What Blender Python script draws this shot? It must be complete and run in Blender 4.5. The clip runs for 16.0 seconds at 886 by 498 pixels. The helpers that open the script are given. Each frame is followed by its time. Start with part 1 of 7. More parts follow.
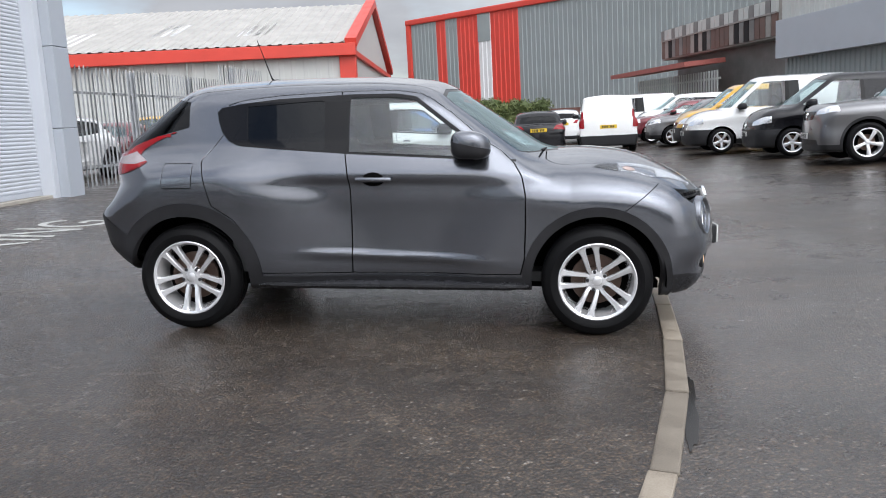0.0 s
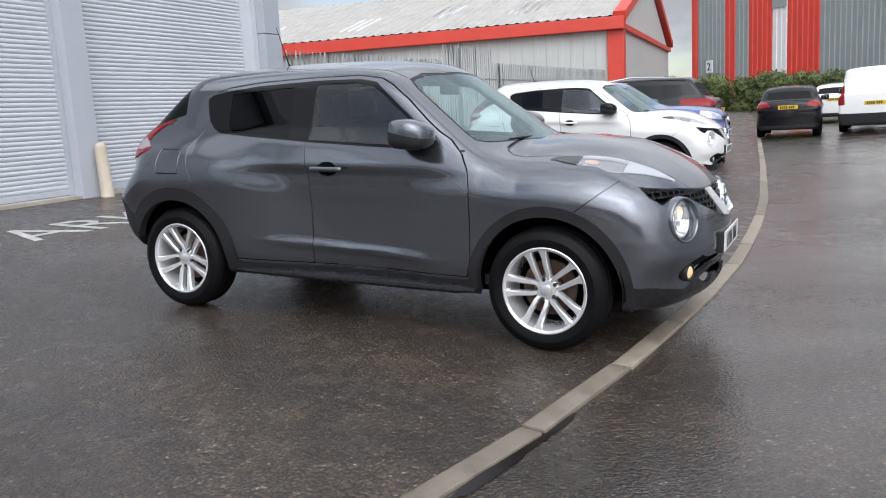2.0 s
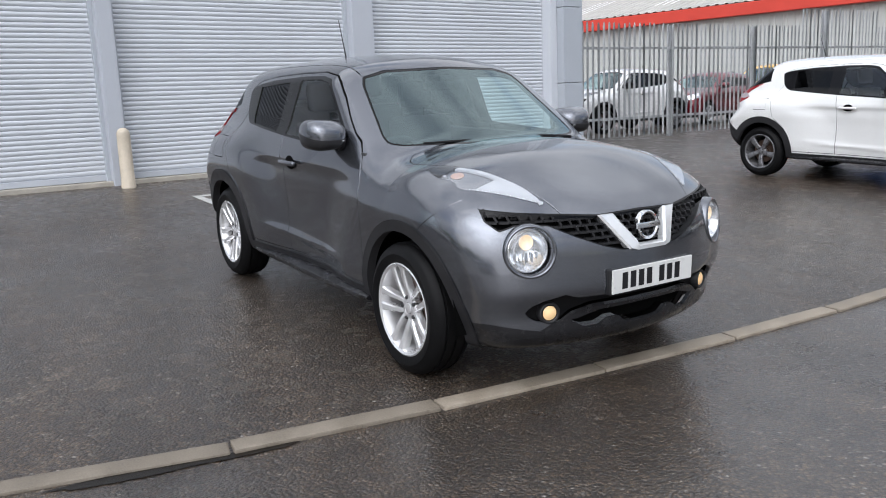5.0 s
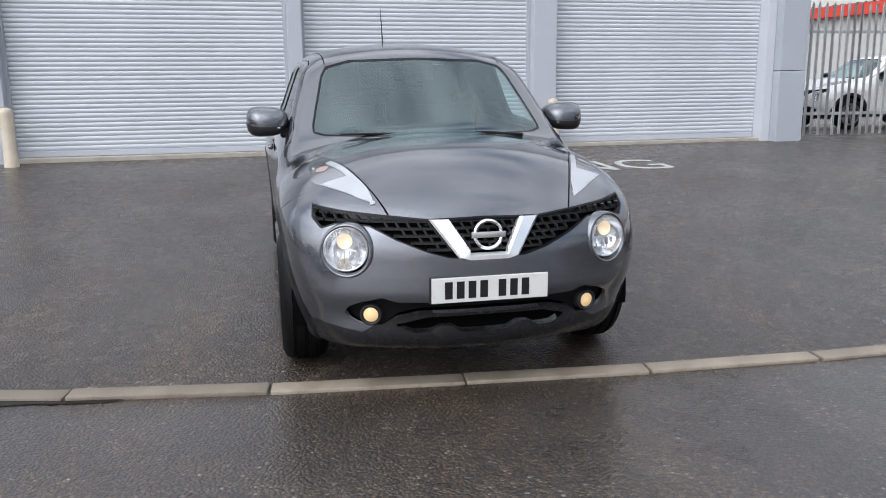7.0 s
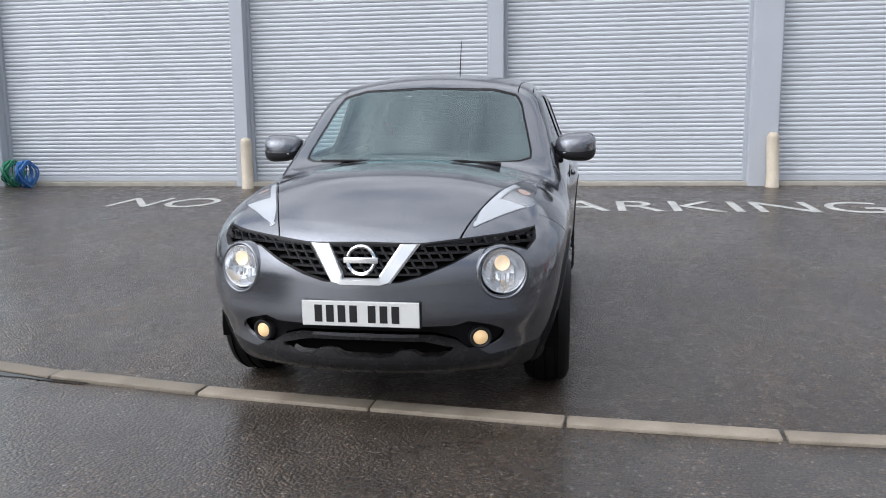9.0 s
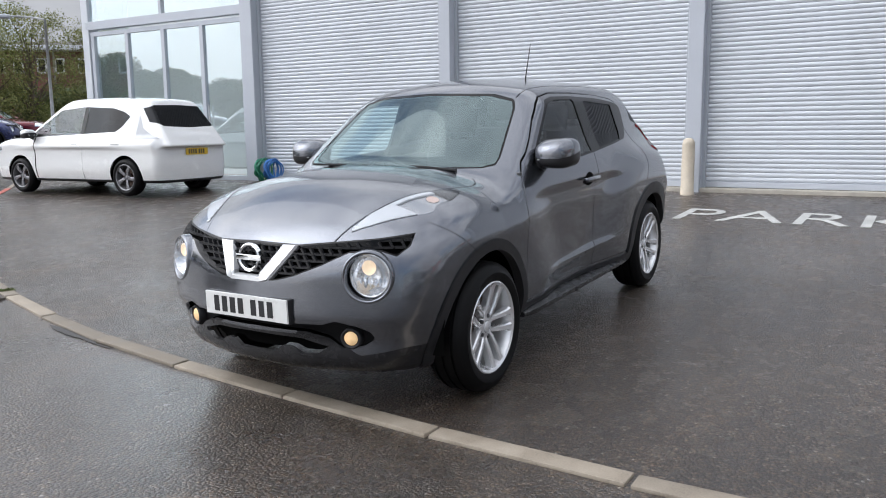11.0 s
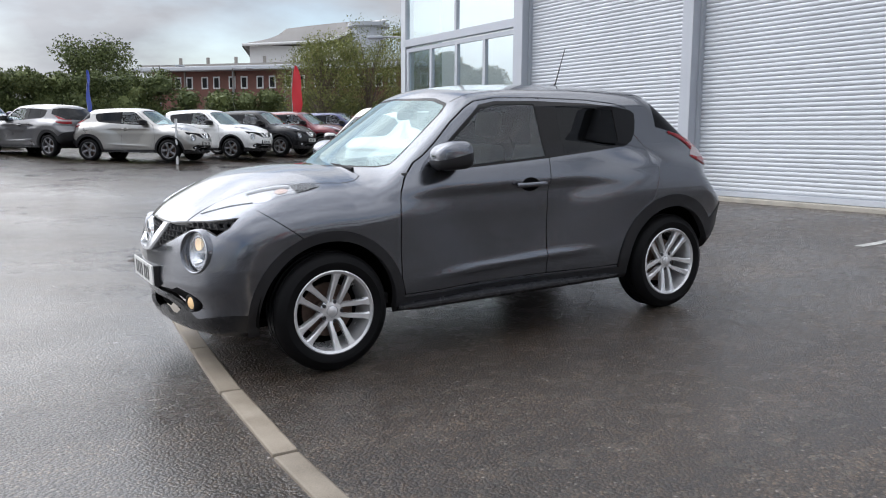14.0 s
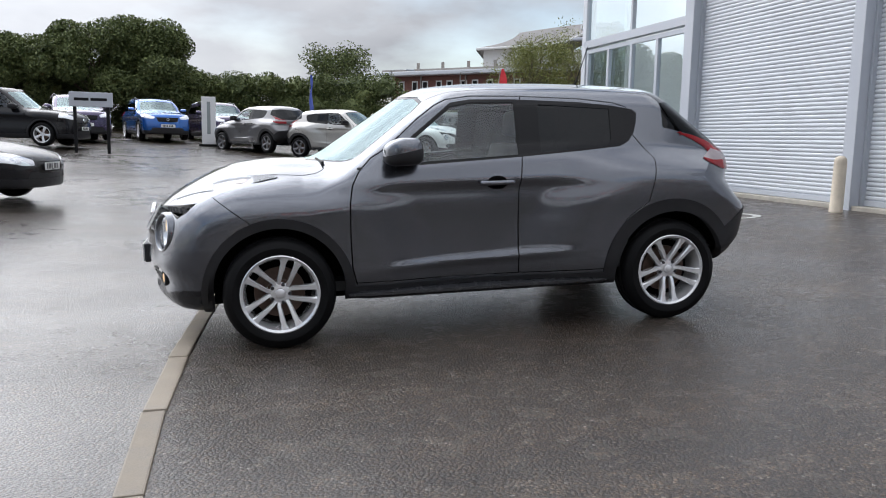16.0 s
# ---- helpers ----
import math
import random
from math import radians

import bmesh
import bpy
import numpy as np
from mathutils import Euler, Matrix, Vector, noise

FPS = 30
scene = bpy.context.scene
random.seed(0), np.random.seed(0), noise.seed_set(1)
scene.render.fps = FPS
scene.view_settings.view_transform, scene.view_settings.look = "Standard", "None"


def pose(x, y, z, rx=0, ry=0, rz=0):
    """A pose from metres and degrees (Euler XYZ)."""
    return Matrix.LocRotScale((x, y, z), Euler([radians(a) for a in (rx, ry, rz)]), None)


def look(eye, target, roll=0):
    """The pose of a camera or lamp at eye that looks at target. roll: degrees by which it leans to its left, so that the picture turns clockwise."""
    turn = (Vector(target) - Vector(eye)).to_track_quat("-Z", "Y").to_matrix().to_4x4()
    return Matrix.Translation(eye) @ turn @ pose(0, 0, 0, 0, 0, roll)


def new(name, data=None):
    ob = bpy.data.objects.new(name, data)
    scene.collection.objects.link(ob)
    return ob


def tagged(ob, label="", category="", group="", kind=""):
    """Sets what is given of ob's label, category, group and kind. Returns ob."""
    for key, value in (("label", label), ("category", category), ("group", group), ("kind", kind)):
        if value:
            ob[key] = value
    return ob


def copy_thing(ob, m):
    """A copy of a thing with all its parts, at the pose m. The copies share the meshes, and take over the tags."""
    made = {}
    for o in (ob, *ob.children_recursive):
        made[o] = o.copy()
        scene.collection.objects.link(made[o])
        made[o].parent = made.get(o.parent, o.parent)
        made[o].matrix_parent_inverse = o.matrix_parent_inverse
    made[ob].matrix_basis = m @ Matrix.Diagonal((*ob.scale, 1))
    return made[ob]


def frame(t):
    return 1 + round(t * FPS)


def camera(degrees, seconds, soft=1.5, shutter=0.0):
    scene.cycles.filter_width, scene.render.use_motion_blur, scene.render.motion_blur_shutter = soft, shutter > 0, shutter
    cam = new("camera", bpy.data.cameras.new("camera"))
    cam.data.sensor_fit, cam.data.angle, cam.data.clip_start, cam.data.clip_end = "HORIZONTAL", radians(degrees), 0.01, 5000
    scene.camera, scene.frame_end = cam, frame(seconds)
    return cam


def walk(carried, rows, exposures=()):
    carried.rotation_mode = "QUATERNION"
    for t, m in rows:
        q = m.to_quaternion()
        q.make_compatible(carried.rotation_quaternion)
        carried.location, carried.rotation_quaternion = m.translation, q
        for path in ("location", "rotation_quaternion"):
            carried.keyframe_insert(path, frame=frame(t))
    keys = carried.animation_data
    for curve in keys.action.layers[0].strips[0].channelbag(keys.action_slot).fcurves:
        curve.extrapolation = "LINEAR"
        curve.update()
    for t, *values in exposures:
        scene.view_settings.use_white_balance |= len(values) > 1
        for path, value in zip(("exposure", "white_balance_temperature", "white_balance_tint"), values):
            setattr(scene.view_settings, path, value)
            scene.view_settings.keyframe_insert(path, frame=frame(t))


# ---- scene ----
cam = camera(57.7, 16.0, 1.0)

PATH = [
    (0, (0.932, -5.627, 1.264), (0.698, -3.665, 0.954), -3.0),
    (0.5, (1.406, -5.494, 1.254), (1.03, -3.556, 0.932), -4.0),
    (1, (1.848, -5.282, 1.248), (1.327, -3.381, 0.91), -4.2),
    (1.5, (2.289, -5.043, 1.242), (1.581, -3.204, 0.904), -3.9),
    (2, (2.691, -4.764, 1.224), (1.793, -3.008, 0.894), -3.3),
    (2.5, (3.079, -4.509, 1.239), (2.015, -2.847, 0.914), -3.2),
    (3, (3.456, -4.207, 1.254), (2.271, -2.63, 0.922), -3.3),
    (3.5, (3.763, -3.857, 1.278), (2.458, -2.379, 0.942), -3.2),
    (4, (4.114, -3.524, 1.286), (2.673, -2.18, 0.943), -3.8),
    (4.2, (4.231, -3.383, 1.284), (2.74, -2.096, 0.935), -3.6),
    (6.3, (5.162, -1.597, 1.311), (3.312, -0.951, 0.914), -1.1),
    (6.5, (5.249, -1.392, 1.34), (3.374, -0.827, 0.934), -1.1),
    (7, (5.347, -0.926, 1.314), (3.433, -0.503, 0.917), -0.6),
    (7.5, (5.446, -0.456, 1.315), (3.493, -0.248, 0.94), -0.7),
    (8, (5.478, 0.018, 1.285), (3.51, 0.044, 0.933), -0.7),
    (8.5, (5.409, 0.462, 1.278), (3.439, 0.327, 0.961), -0.5),
    (9, (5.368, 0.925, 1.26), (3.42, 0.591, 0.954), -0.6),
    (9.2, (5.328, 1.104, 1.253), (3.396, 0.691, 0.942), -0.5),
    (11.3, (4.609, 2.99, 1.272), (2.979, 1.869, 0.978), -0.6),
    (11.5, (4.505, 3.163, 1.262), (2.912, 1.99, 0.968), -0.5),
    (12, (4.212, 3.529, 1.234), (2.725, 2.223, 0.946), -0.7),
    (12.5, (3.96, 3.916, 1.24), (2.586, 2.489, 0.969), -0.1),
    (13, (3.676, 4.284, 1.234), (2.402, 2.768, 0.954), 0.6),
    (13.5, (3.309, 4.557, 1.229), (2.151, 2.95, 0.952), 0.9),
    (14, (2.961, 4.853, 1.218), (1.949, 3.149, 0.948), 0.4),
    (14.5, (2.576, 5.078, 1.189), (1.681, 3.31, 0.918), 0.2),
    (15, (2.217, 5.307, 1.204), (1.464, 3.474, 0.936), 0.4),
    (15.5, (1.854, 5.507, 1.205), (1.253, 3.619, 0.934), 0.6),
    (16, (1.474, 5.6, 1.207), (0.997, 3.677, 0.936), 1.2),
]
EXPOSURES = [(0, 0.48), (2, 0.38), (3.5, 0.28), (5, 0.33), (6.5, 0.39), (8, 0.44), (9, 0.44), (11.5, 0.50), (14, 0.43), (16, 0.41)]
walk(cam, [(t, look(eye, target, roll)) for t, eye, target, roll in PATH], EXPOSURES)

# ---- light ----
SUN_DIR = Vector((0.52, -0.68, 0.62)).normalized()
sun = new("sun", bpy.data.lights.new("sun", "SUN"))
sun.data.energy, sun.data.angle, sun.data.color = 0.95, radians(96), (1.0, 0.97, 0.94)
sun.matrix_world = look(SUN_DIR * 80, (0, 0, 0))

world = bpy.data.worlds.new("sky")
scene.world = world
world.use_nodes = True
wn, wl = world.node_tree.nodes, world.node_tree.links
wn.clear()
w_out, w_bg = wn.new("ShaderNodeOutputWorld"), wn.new("ShaderNodeBackground")
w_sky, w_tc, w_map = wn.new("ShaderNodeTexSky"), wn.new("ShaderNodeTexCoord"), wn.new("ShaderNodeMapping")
w_noise, w_ramp, w_tone, w_mix = wn.new("ShaderNodeTexNoise"), wn.new("ShaderNodeValToRGB"), wn.new("ShaderNodeValToRGB"), wn.new("ShaderNodeMix")
w_noise2 = wn.new("ShaderNodeTexNoise")
w_sky.sky_type, w_sky.sun_disc = "NISHITA", False
w_sky.sun_elevation = math.asin(SUN_DIR.z)
w_sky.sun_rotation = math.atan2(SUN_DIR.x, SUN_DIR.y)
w_map.inputs["Scale"].default_value = (1.0, 1.0, 2.6)
w_noise.inputs["Scale"].default_value, w_noise.inputs["Detail"].default_value = 2.2, 8
w_noise2.inputs["Scale"].default_value, w_noise2.inputs["Detail"].default_value = 3.4, 6
w_ramp.color_ramp.elements[0].position, w_ramp.color_ramp.elements[1].position = 0.28, 0.5
w_tone.color_ramp.elements[0].position, w_tone.color_ramp.elements[0].color = 0.3, (3.35, 3.5, 3.9, 1)
w_tone.color_ramp.elements[1].position, w_tone.color_ramp.elements[1].color = 0.70, (5.9, 6.1, 6.5, 1)
w_mix.data_type = "RGBA"
w_bg.inputs["Strength"].default_value = 0.14
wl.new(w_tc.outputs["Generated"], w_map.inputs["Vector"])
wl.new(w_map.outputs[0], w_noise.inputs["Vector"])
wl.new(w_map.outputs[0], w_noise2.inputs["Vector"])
wl.new(w_noise.outputs["Fac"], w_ramp.inputs[0])
wl.new(w_noise2.outputs["Fac"], w_tone.inputs[0])
wl.new(w_ramp.outputs[0], w_mix.inputs[0])
wl.new(w_sky.outputs[0], w_mix.inputs[6])
w_sep, w_lift, w_over = wn.new("ShaderNodeSeparateXYZ"), wn.new("ShaderNodeMath"), wn.new("ShaderNodeMix")
w_lift.operation = "MULTIPLY_ADD"
w_lift.inputs[1].default_value, w_lift.inputs[2].default_value = 1.32, 0.45  # an overcast sky is brightest overhead
w_over.data_type, w_over.blend_type = "RGBA", "MULTIPLY"
w_over.inputs[0].default_value = 1.0
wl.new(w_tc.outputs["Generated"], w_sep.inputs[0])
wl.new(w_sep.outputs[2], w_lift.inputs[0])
wl.new(w_tone.outputs[0], w_over.inputs[6])
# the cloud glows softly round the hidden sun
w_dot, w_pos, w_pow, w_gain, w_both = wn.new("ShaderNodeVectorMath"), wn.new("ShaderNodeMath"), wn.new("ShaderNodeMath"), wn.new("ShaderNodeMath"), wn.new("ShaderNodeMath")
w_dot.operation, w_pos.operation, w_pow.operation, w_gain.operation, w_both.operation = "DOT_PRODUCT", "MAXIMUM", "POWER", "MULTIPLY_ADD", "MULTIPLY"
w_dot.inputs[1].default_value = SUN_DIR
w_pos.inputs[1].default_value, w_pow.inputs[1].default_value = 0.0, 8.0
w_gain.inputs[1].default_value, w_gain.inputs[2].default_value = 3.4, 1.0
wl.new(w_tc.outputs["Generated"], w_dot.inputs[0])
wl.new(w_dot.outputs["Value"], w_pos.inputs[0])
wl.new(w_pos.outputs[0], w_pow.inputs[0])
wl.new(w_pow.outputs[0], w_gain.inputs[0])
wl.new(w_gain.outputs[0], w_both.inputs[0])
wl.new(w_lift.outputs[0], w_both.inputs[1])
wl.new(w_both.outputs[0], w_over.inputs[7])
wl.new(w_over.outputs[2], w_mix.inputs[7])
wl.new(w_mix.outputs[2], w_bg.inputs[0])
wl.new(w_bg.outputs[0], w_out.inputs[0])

# ---- materials ----
class Mat:
    """A node material that is put together step by step."""

    def __init__(self, name, color=(0.5, 0.5, 0.5), rough=0.5, metal=0.0, **more):
        self.m = bpy.data.materials.new(name)
        self.m.use_nodes = True
        self.n, self.l = self.m.node_tree.nodes, self.m.node_tree.links
        self.b = self.n["Principled BSDF"]
        self.set("Base Color", (*color, 1)), self.set("Roughness", rough), self.set("Metallic", metal)
        for k, v in more.items():
            self.set(k.replace("_", " "), v)
        self.tc = self.n.new("ShaderNodeTexCoord").outputs["Object"]

    def set(self, socket, v):
        self.b.inputs[socket].default_value = v

    def noise(self, scale, detail=4, rough=0.55, vec=None, stretch=None):
        t = self.n.new("ShaderNodeTexNoise")
        t.inputs["Scale"].default_value, t.inputs["Detail"].default_value, t.inputs["Roughness"].default_value = scale, detail, rough
        v = vec or self.tc
        if stretch:
            p = self.n.new("ShaderNodeMapping")
            p.inputs["Scale"].default_value = stretch
            self.l.new(v, p.inputs["Vector"])
            v = p.outputs[0]
        self.l.new(v, t.inputs["Vector"])
        return t.outputs["Fac"]

    def voronoi(self, scale, out="Distance", vec=None):
        t = self.n.new("ShaderNodeTexVoronoi")
        t.inputs["Scale"].default_value = scale
        self.l.new(vec or self.tc, t.inputs["Vector"])
        return t.outputs[out]

    def ramp(self, fac, stops):
        r = self.n.new("ShaderNodeValToRGB")
        e = r.color_ramp.elements
        while len(e) < len(stops):
            e.new(0.5)
        for k, (p, c) in zip(e, stops):
            k.position = p
            k.color = (c, c, c, 1) if not hasattr(c, "__len__") else (*c, 1)
        self.l.new(fac, r.inputs[0])
        return r.outputs[0]

    def mix(self, fac, a, b, mode="MIX"):
        x = self.n.new("ShaderNodeMix")
        x.data_type, x.blend_type = "RGBA", mode
        for i, v in ((0, fac), (6, a), (7, b)):
            if isinstance(v, (int, float)):
                x.inputs[i].default_value = v if i == 0 else (v, v, v, 1)
            elif isinstance(v, tuple):
                x.inputs[i].default_value = (*v, 1)
            else:
                self.l.new(v, x.inputs[i])
        return x.outputs[2]

    def math(self, op, a, b=0.0, clamp=False):
        x = self.n.new("ShaderNodeMath")
        x.operation, x.use_clamp = op, clamp
        for i, v in ((0, a), (1, b)):
            if isinstance(v, (int, float)):
                x.inputs[i].default_value = v
            else:
                self.l.new(v, x.inputs[i])
        return x.outputs[0]

    def random(self):
        return self.n.new("ShaderNodeObjectInfo").outputs["Random"]

    def island(self):
        return self.n.new("ShaderNodeNewGeometry").outputs["Random Per Island"]

    def to(self, socket, out):
        self.l.new(out, self.b.inputs[socket])
        return self

    def bump(self, height, strength=0.3, distance=0.01, into="Normal"):
        x = self.n.new("ShaderNodeBump")
        x.inputs["Strength"].default_value, x.inputs["Distance"].default_value = strength, distance
        self.l.new(height, x.inputs["Height"])
        self.l.new(x.outputs[0], self.b.inputs[into])
        return self


def worn(name, color, rough=0.5, metal=0.0, vary=0.12, scale=3.0, fine=60.0, bump=0.05, **more):
    """A painted or plain surface with stains at two sizes and a fine grain."""
    k = Mat(name, color, rough, metal, **more)
    big, small = k.noise(scale, 6), k.noise(fine, 3)
    mixed = k.math("ADD", k.math("MULTIPLY", big, 0.7), k.math("MULTIPLY", small, 0.3))
    lo, hi = tuple(c * (1 - vary) for c in color), tuple(min(1, c * (1 + vary)) for c in color)
    k.to("Base Color", k.ramp(mixed, [(0.3, lo), (0.7, hi)]))
    k.to("Roughness", k.ramp(mixed, [(0.3, max(0.02, rough * 0.8)), (0.7, min(1, rough * 1.2))]))
    if bump:
        k.bump(small, bump, 0.002)
    return k.m


def asphalt(name, wet, rain, gloss, tone=1.0, film_ior=1.4):
    """Open-textured asphalt: stones of uneven tone in dark binder, pale chips, broad damp patches that shine."""
    k = Mat(name, rough=0.5)
    stone, edge = k.voronoi(70, "Color"), k.voronoi(70)
    c = lambda v: (v * tone, v * 0.68 * tone, v * 0.42 * tone)
    grey = k.ramp(stone, [(0.10, c(0.024)), (0.40, c(0.050)), (0.66, c(0.088)), (0.86, c(0.150)), (0.965, (0.42, 0.40, 0.37))])
    # binder shows dark between the stones
    grey = k.mix(1.0, grey, k.ramp(edge, [(0.25, 1.0), (0.62, 0.40)]), "MULTIPLY")
    patch, mott = k.noise(0.42, 6, 0.62), k.noise(5.0, 6, 0.7)
    damp = k.ramp(k.math("ADD", k.math("MULTIPLY", patch, 0.72), k.math("MULTIPLY", mott, 0.28)), [(0.38, 0.0), (0.60, 1.0)])
    tint = k.mix(damp, k.mix(1.0, grey, (0.64, 0.56, 0.50), "MULTIPLY"), k.mix(1.0, grey, k.ramp(mott, [(0.28, 0.70), (0.72, 1.35)]), "MULTIPLY"))
    # long dark run-off stains
    run = k.ramp(k.noise(1.0, 5, 0.6, None, (0.35, 1.5, 1.0)), [(0.42, 0.66), (0.58, 1.0)])
    k.to("Base Color", k.mix(1.0, tint, run, "MULTIPLY"))
    fleck = k.noise(45, 3)
    k.to("Roughness", k.math("ADD", k.ramp(damp, [(0.0, wet), (1.0, wet + 0.24)]), k.math("MULTIPLY", fleck, 0.16)))
    h = k.math("ADD", k.math("MULTIPLY", edge, -1.0), k.math("MULTIPLY", k.noise(190, 4, 0.7), 0.5))
    k.bump(h, 0.9, 0.010)
    k.set("Specular IOR Level", gloss)
    # a thin film of rain that follows the stones a little
    film = k.ramp(k.math("ADD", k.math("MULTIPLY", k.noise(0.33, 5, 0.6), 0.8), k.math("MULTIPLY", mott, 0.2)), [(0.36, 0.0), (0.62, 1.0)])
    k.to("Coat Weight", k.math("MULTIPLY", k.math("ADD", k.math("MULTIPLY", film, 0.6), 0.4), rain, True))
    k.to("Coat Roughness", k.ramp(mott, [(0.3, wet * 0.5), (0.7, wet * 0.5 + 0.22)]))
    k.set("Coat IOR", film_ior)
    ripple = k.n.new("ShaderNodeBump")
    ripple.inputs["Strength"].default_value, ripple.inputs["Distance"].default_value = 0.16, 0.006
    k.l.new(k.math("ADD", h, k.noise(38, 3)), ripple.inputs["Height"])
    k.l.new(ripple.outputs[0], k.b.inputs["Coat Normal"])
    return k.m


M_APRON = asphalt("damp_asphalt_forecourt", 0.28, 0.72, 0.65, 1.24, 1.38)
M_ROAD = asphalt("wet_asphalt_road", 0.12, 1.0, 0.7, 1.18, 1.50)
k_kerb = Mat("concrete_kerb", rough=0.7)
k_big, k_fine = k_kerb.noise(5, 6, 0.65), k_kerb.noise(140, 3)
k_tone = k_kerb.ramp(k_kerb.math("ADD", k_kerb.math("MULTIPLY", k_big, 0.7), k_kerb.math("MULTIPLY", k_fine, 0.3)), [(0.32, (0.10, 0.080, 0.058)), (0.45, (0.235, 0.197, 0.152)), (0.70, (0.36, 0.312, 0.252))])
k_kerb.to("Base Color", k_kerb.mix(1.0, k_tone, k_kerb.ramp(k_kerb.random(), [(0.0, 0.62), (0.5, 0.95), (1.0, 1.1)]), "MULTIPLY"))
k_kerb.to("Roughness", k_kerb.ramp(k_big, [(0.35, 0.4), (0.6, 0.8)]))
k_kerb.bump(k_fine, 0.3, 0.002)
M_KERB = k_kerb.m
M_KERB_RED = worn("red_painted_kerb", (0.42, 0.10, 0.07), 0.6, vary=0.25, scale=5, fine=120, bump=0.2)
M_LINE = worn("white_road_paint", (0.44, 0.44, 0.42), 0.6, vary=0.4, scale=5, fine=90, bump=0.2)
M_SHUTTER = worn("white_shutter_paint", (0.57, 0.595, 0.635), 0.40, vary=0.05, scale=1.2)
M_FRAME = worn("pale_grey_cladding", (0.46, 0.485, 0.53), 0.45, vary=0.05, scale=1.5)
M_WALLGREY = worn("light_grey_panel", (0.42, 0.45, 0.49), 0.4, vary=0.05, scale=0.8)
M_SILL = worn("concrete_threshold", (0.40, 0.37, 0.32), 0.8, vary=0.25, scale=5, fine=90, bump=0.3)
M_BOLLARD = worn("cream_painted_bollard", (0.55, 0.48, 0.38), 0.55, vary=0.18, scale=6, fine=60)
M_CREAM = worn("cream_metal_cladding", (0.50, 0.51, 0.49), 0.5, vary=0.08, scale=0.5)
M_ROOFSHEET = worn("weathered_cement_roof", (0.40, 0.385, 0.36), 0.8, vary=0.2, scale=0.6)
M_RED = worn("red_metal_cladding", (0.62, 0.055, 0.035), 0.45, vary=0.1, scale=0.5)
M_GREYCLAD = worn("grey_metal_cladding", (0.27, 0.30, 0.30), 0.5, vary=0.08, scale=0.4)
M_WHITECLAD = worn("white_metal_cladding", (0.72, 0.72, 0.72), 0.5, vary=0.05)
M_GALV = worn("galvanised_steel", (0.44, 0.45, 0.46), 0.5, 0.4, vary=0.25, scale=8)
M_BRICK = worn("red_brick_far", (0.19, 0.088, 0.070), 0.85, vary=0.2, scale=1.5, fine=14)
M_SLATE = worn("grey_roof_sheet", (0.30, 0.28, 0.26), 0.7, vary=0.15)
M_DARK = worn("black_plastic", (0.012, 0.012, 0.013), 0.5, vary=0.2, scale=10, Specular_IOR_Level=0.15)
# near-black: the shade inside gaps and hollows is put into the colour
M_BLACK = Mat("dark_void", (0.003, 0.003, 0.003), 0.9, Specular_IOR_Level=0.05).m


def window_glass(name, tint, gloss=0.0, sheen=(0.95, 0.97, 1.0), grow=1.3):
    """A thin pane: tinted see-through with a mirror sheen that grows at grazing angles."""
    m = bpy.data.materials.new(name)
    m.use_nodes = True
    n, l = m.node_tree.nodes, m.node_tree.links
    n.clear()
    out, mix, tr, gl, fr, pw, ad = (n.new("ShaderNode" + k) for k in ("OutputMaterial", "MixShader", "BsdfTransparent", "BsdfGlossy", "LayerWeight", "Math", "Math"))
    tr.inputs[0].default_value = (*tint, 1)
    gl.inputs["Roughness"].default_value = 0.015
    gl.inputs[0].default_value = (*sheen, 1)
    fr.inputs["Blend"].default_value = 0.5
    pw.operation, pw.inputs[1].default_value = "POWER", 5.0
    ad.operation, ad.use_clamp = "MULTIPLY_ADD", True
    ad.inputs[1].default_value, ad.inputs[2].default_value = 0.94 * grow, 0.06 * grow + gloss
    l.new(fr.outputs["Facing"], pw.inputs[0]), l.new(pw.outputs[0], ad.inputs[0]), l.new(ad.outputs[0], mix.inputs[0])
    l.new(tr.outputs[0], mix.inputs[1]), l.new(gl.outputs[0], mix.inputs[2]), l.new(mix.outputs[0], out.inputs[0])
    return m



# ---- helpers for meshes ----
def mesh_of(name, verts, faces, mats, smooth=False):
    me = bpy.data.meshes.new(name)
    me.from_pydata([tuple(map(float, v)) for v in verts], [], [tuple(map(int, f)) for f in faces])
    for m in mats if isinstance(mats, (list, tuple)) else [mats]:
        me.materials.append(m)
    if smooth:
        me.polygons.foreach_set("use_smooth", [True] * len(me.polygons))
    me.update()
    return me


def part(name, bm, material, parent=None, label="", smooth=False, angle=None):
    """Links a bmesh (or a finished mesh) as one object under a thing or a part."""
    if isinstance(bm, bpy.types.Mesh):
        me = bm
    else:
        me = bpy.data.meshes.new(name)
        bm.to_mesh(me)
        bm.free()
        for m in material if isinstance(material, (list, tuple)) else [material]:
            me.materials.append(m)
        if smooth:
            me.polygons.foreach_set("use_smooth", [True] * len(me.polygons))
            if angle:
                me.set_sharp_from_angle(angle=radians(angle))
    ob = new(name, me)
    ob.parent = parent
    if label:
        tagged(ob, label)
    return ob


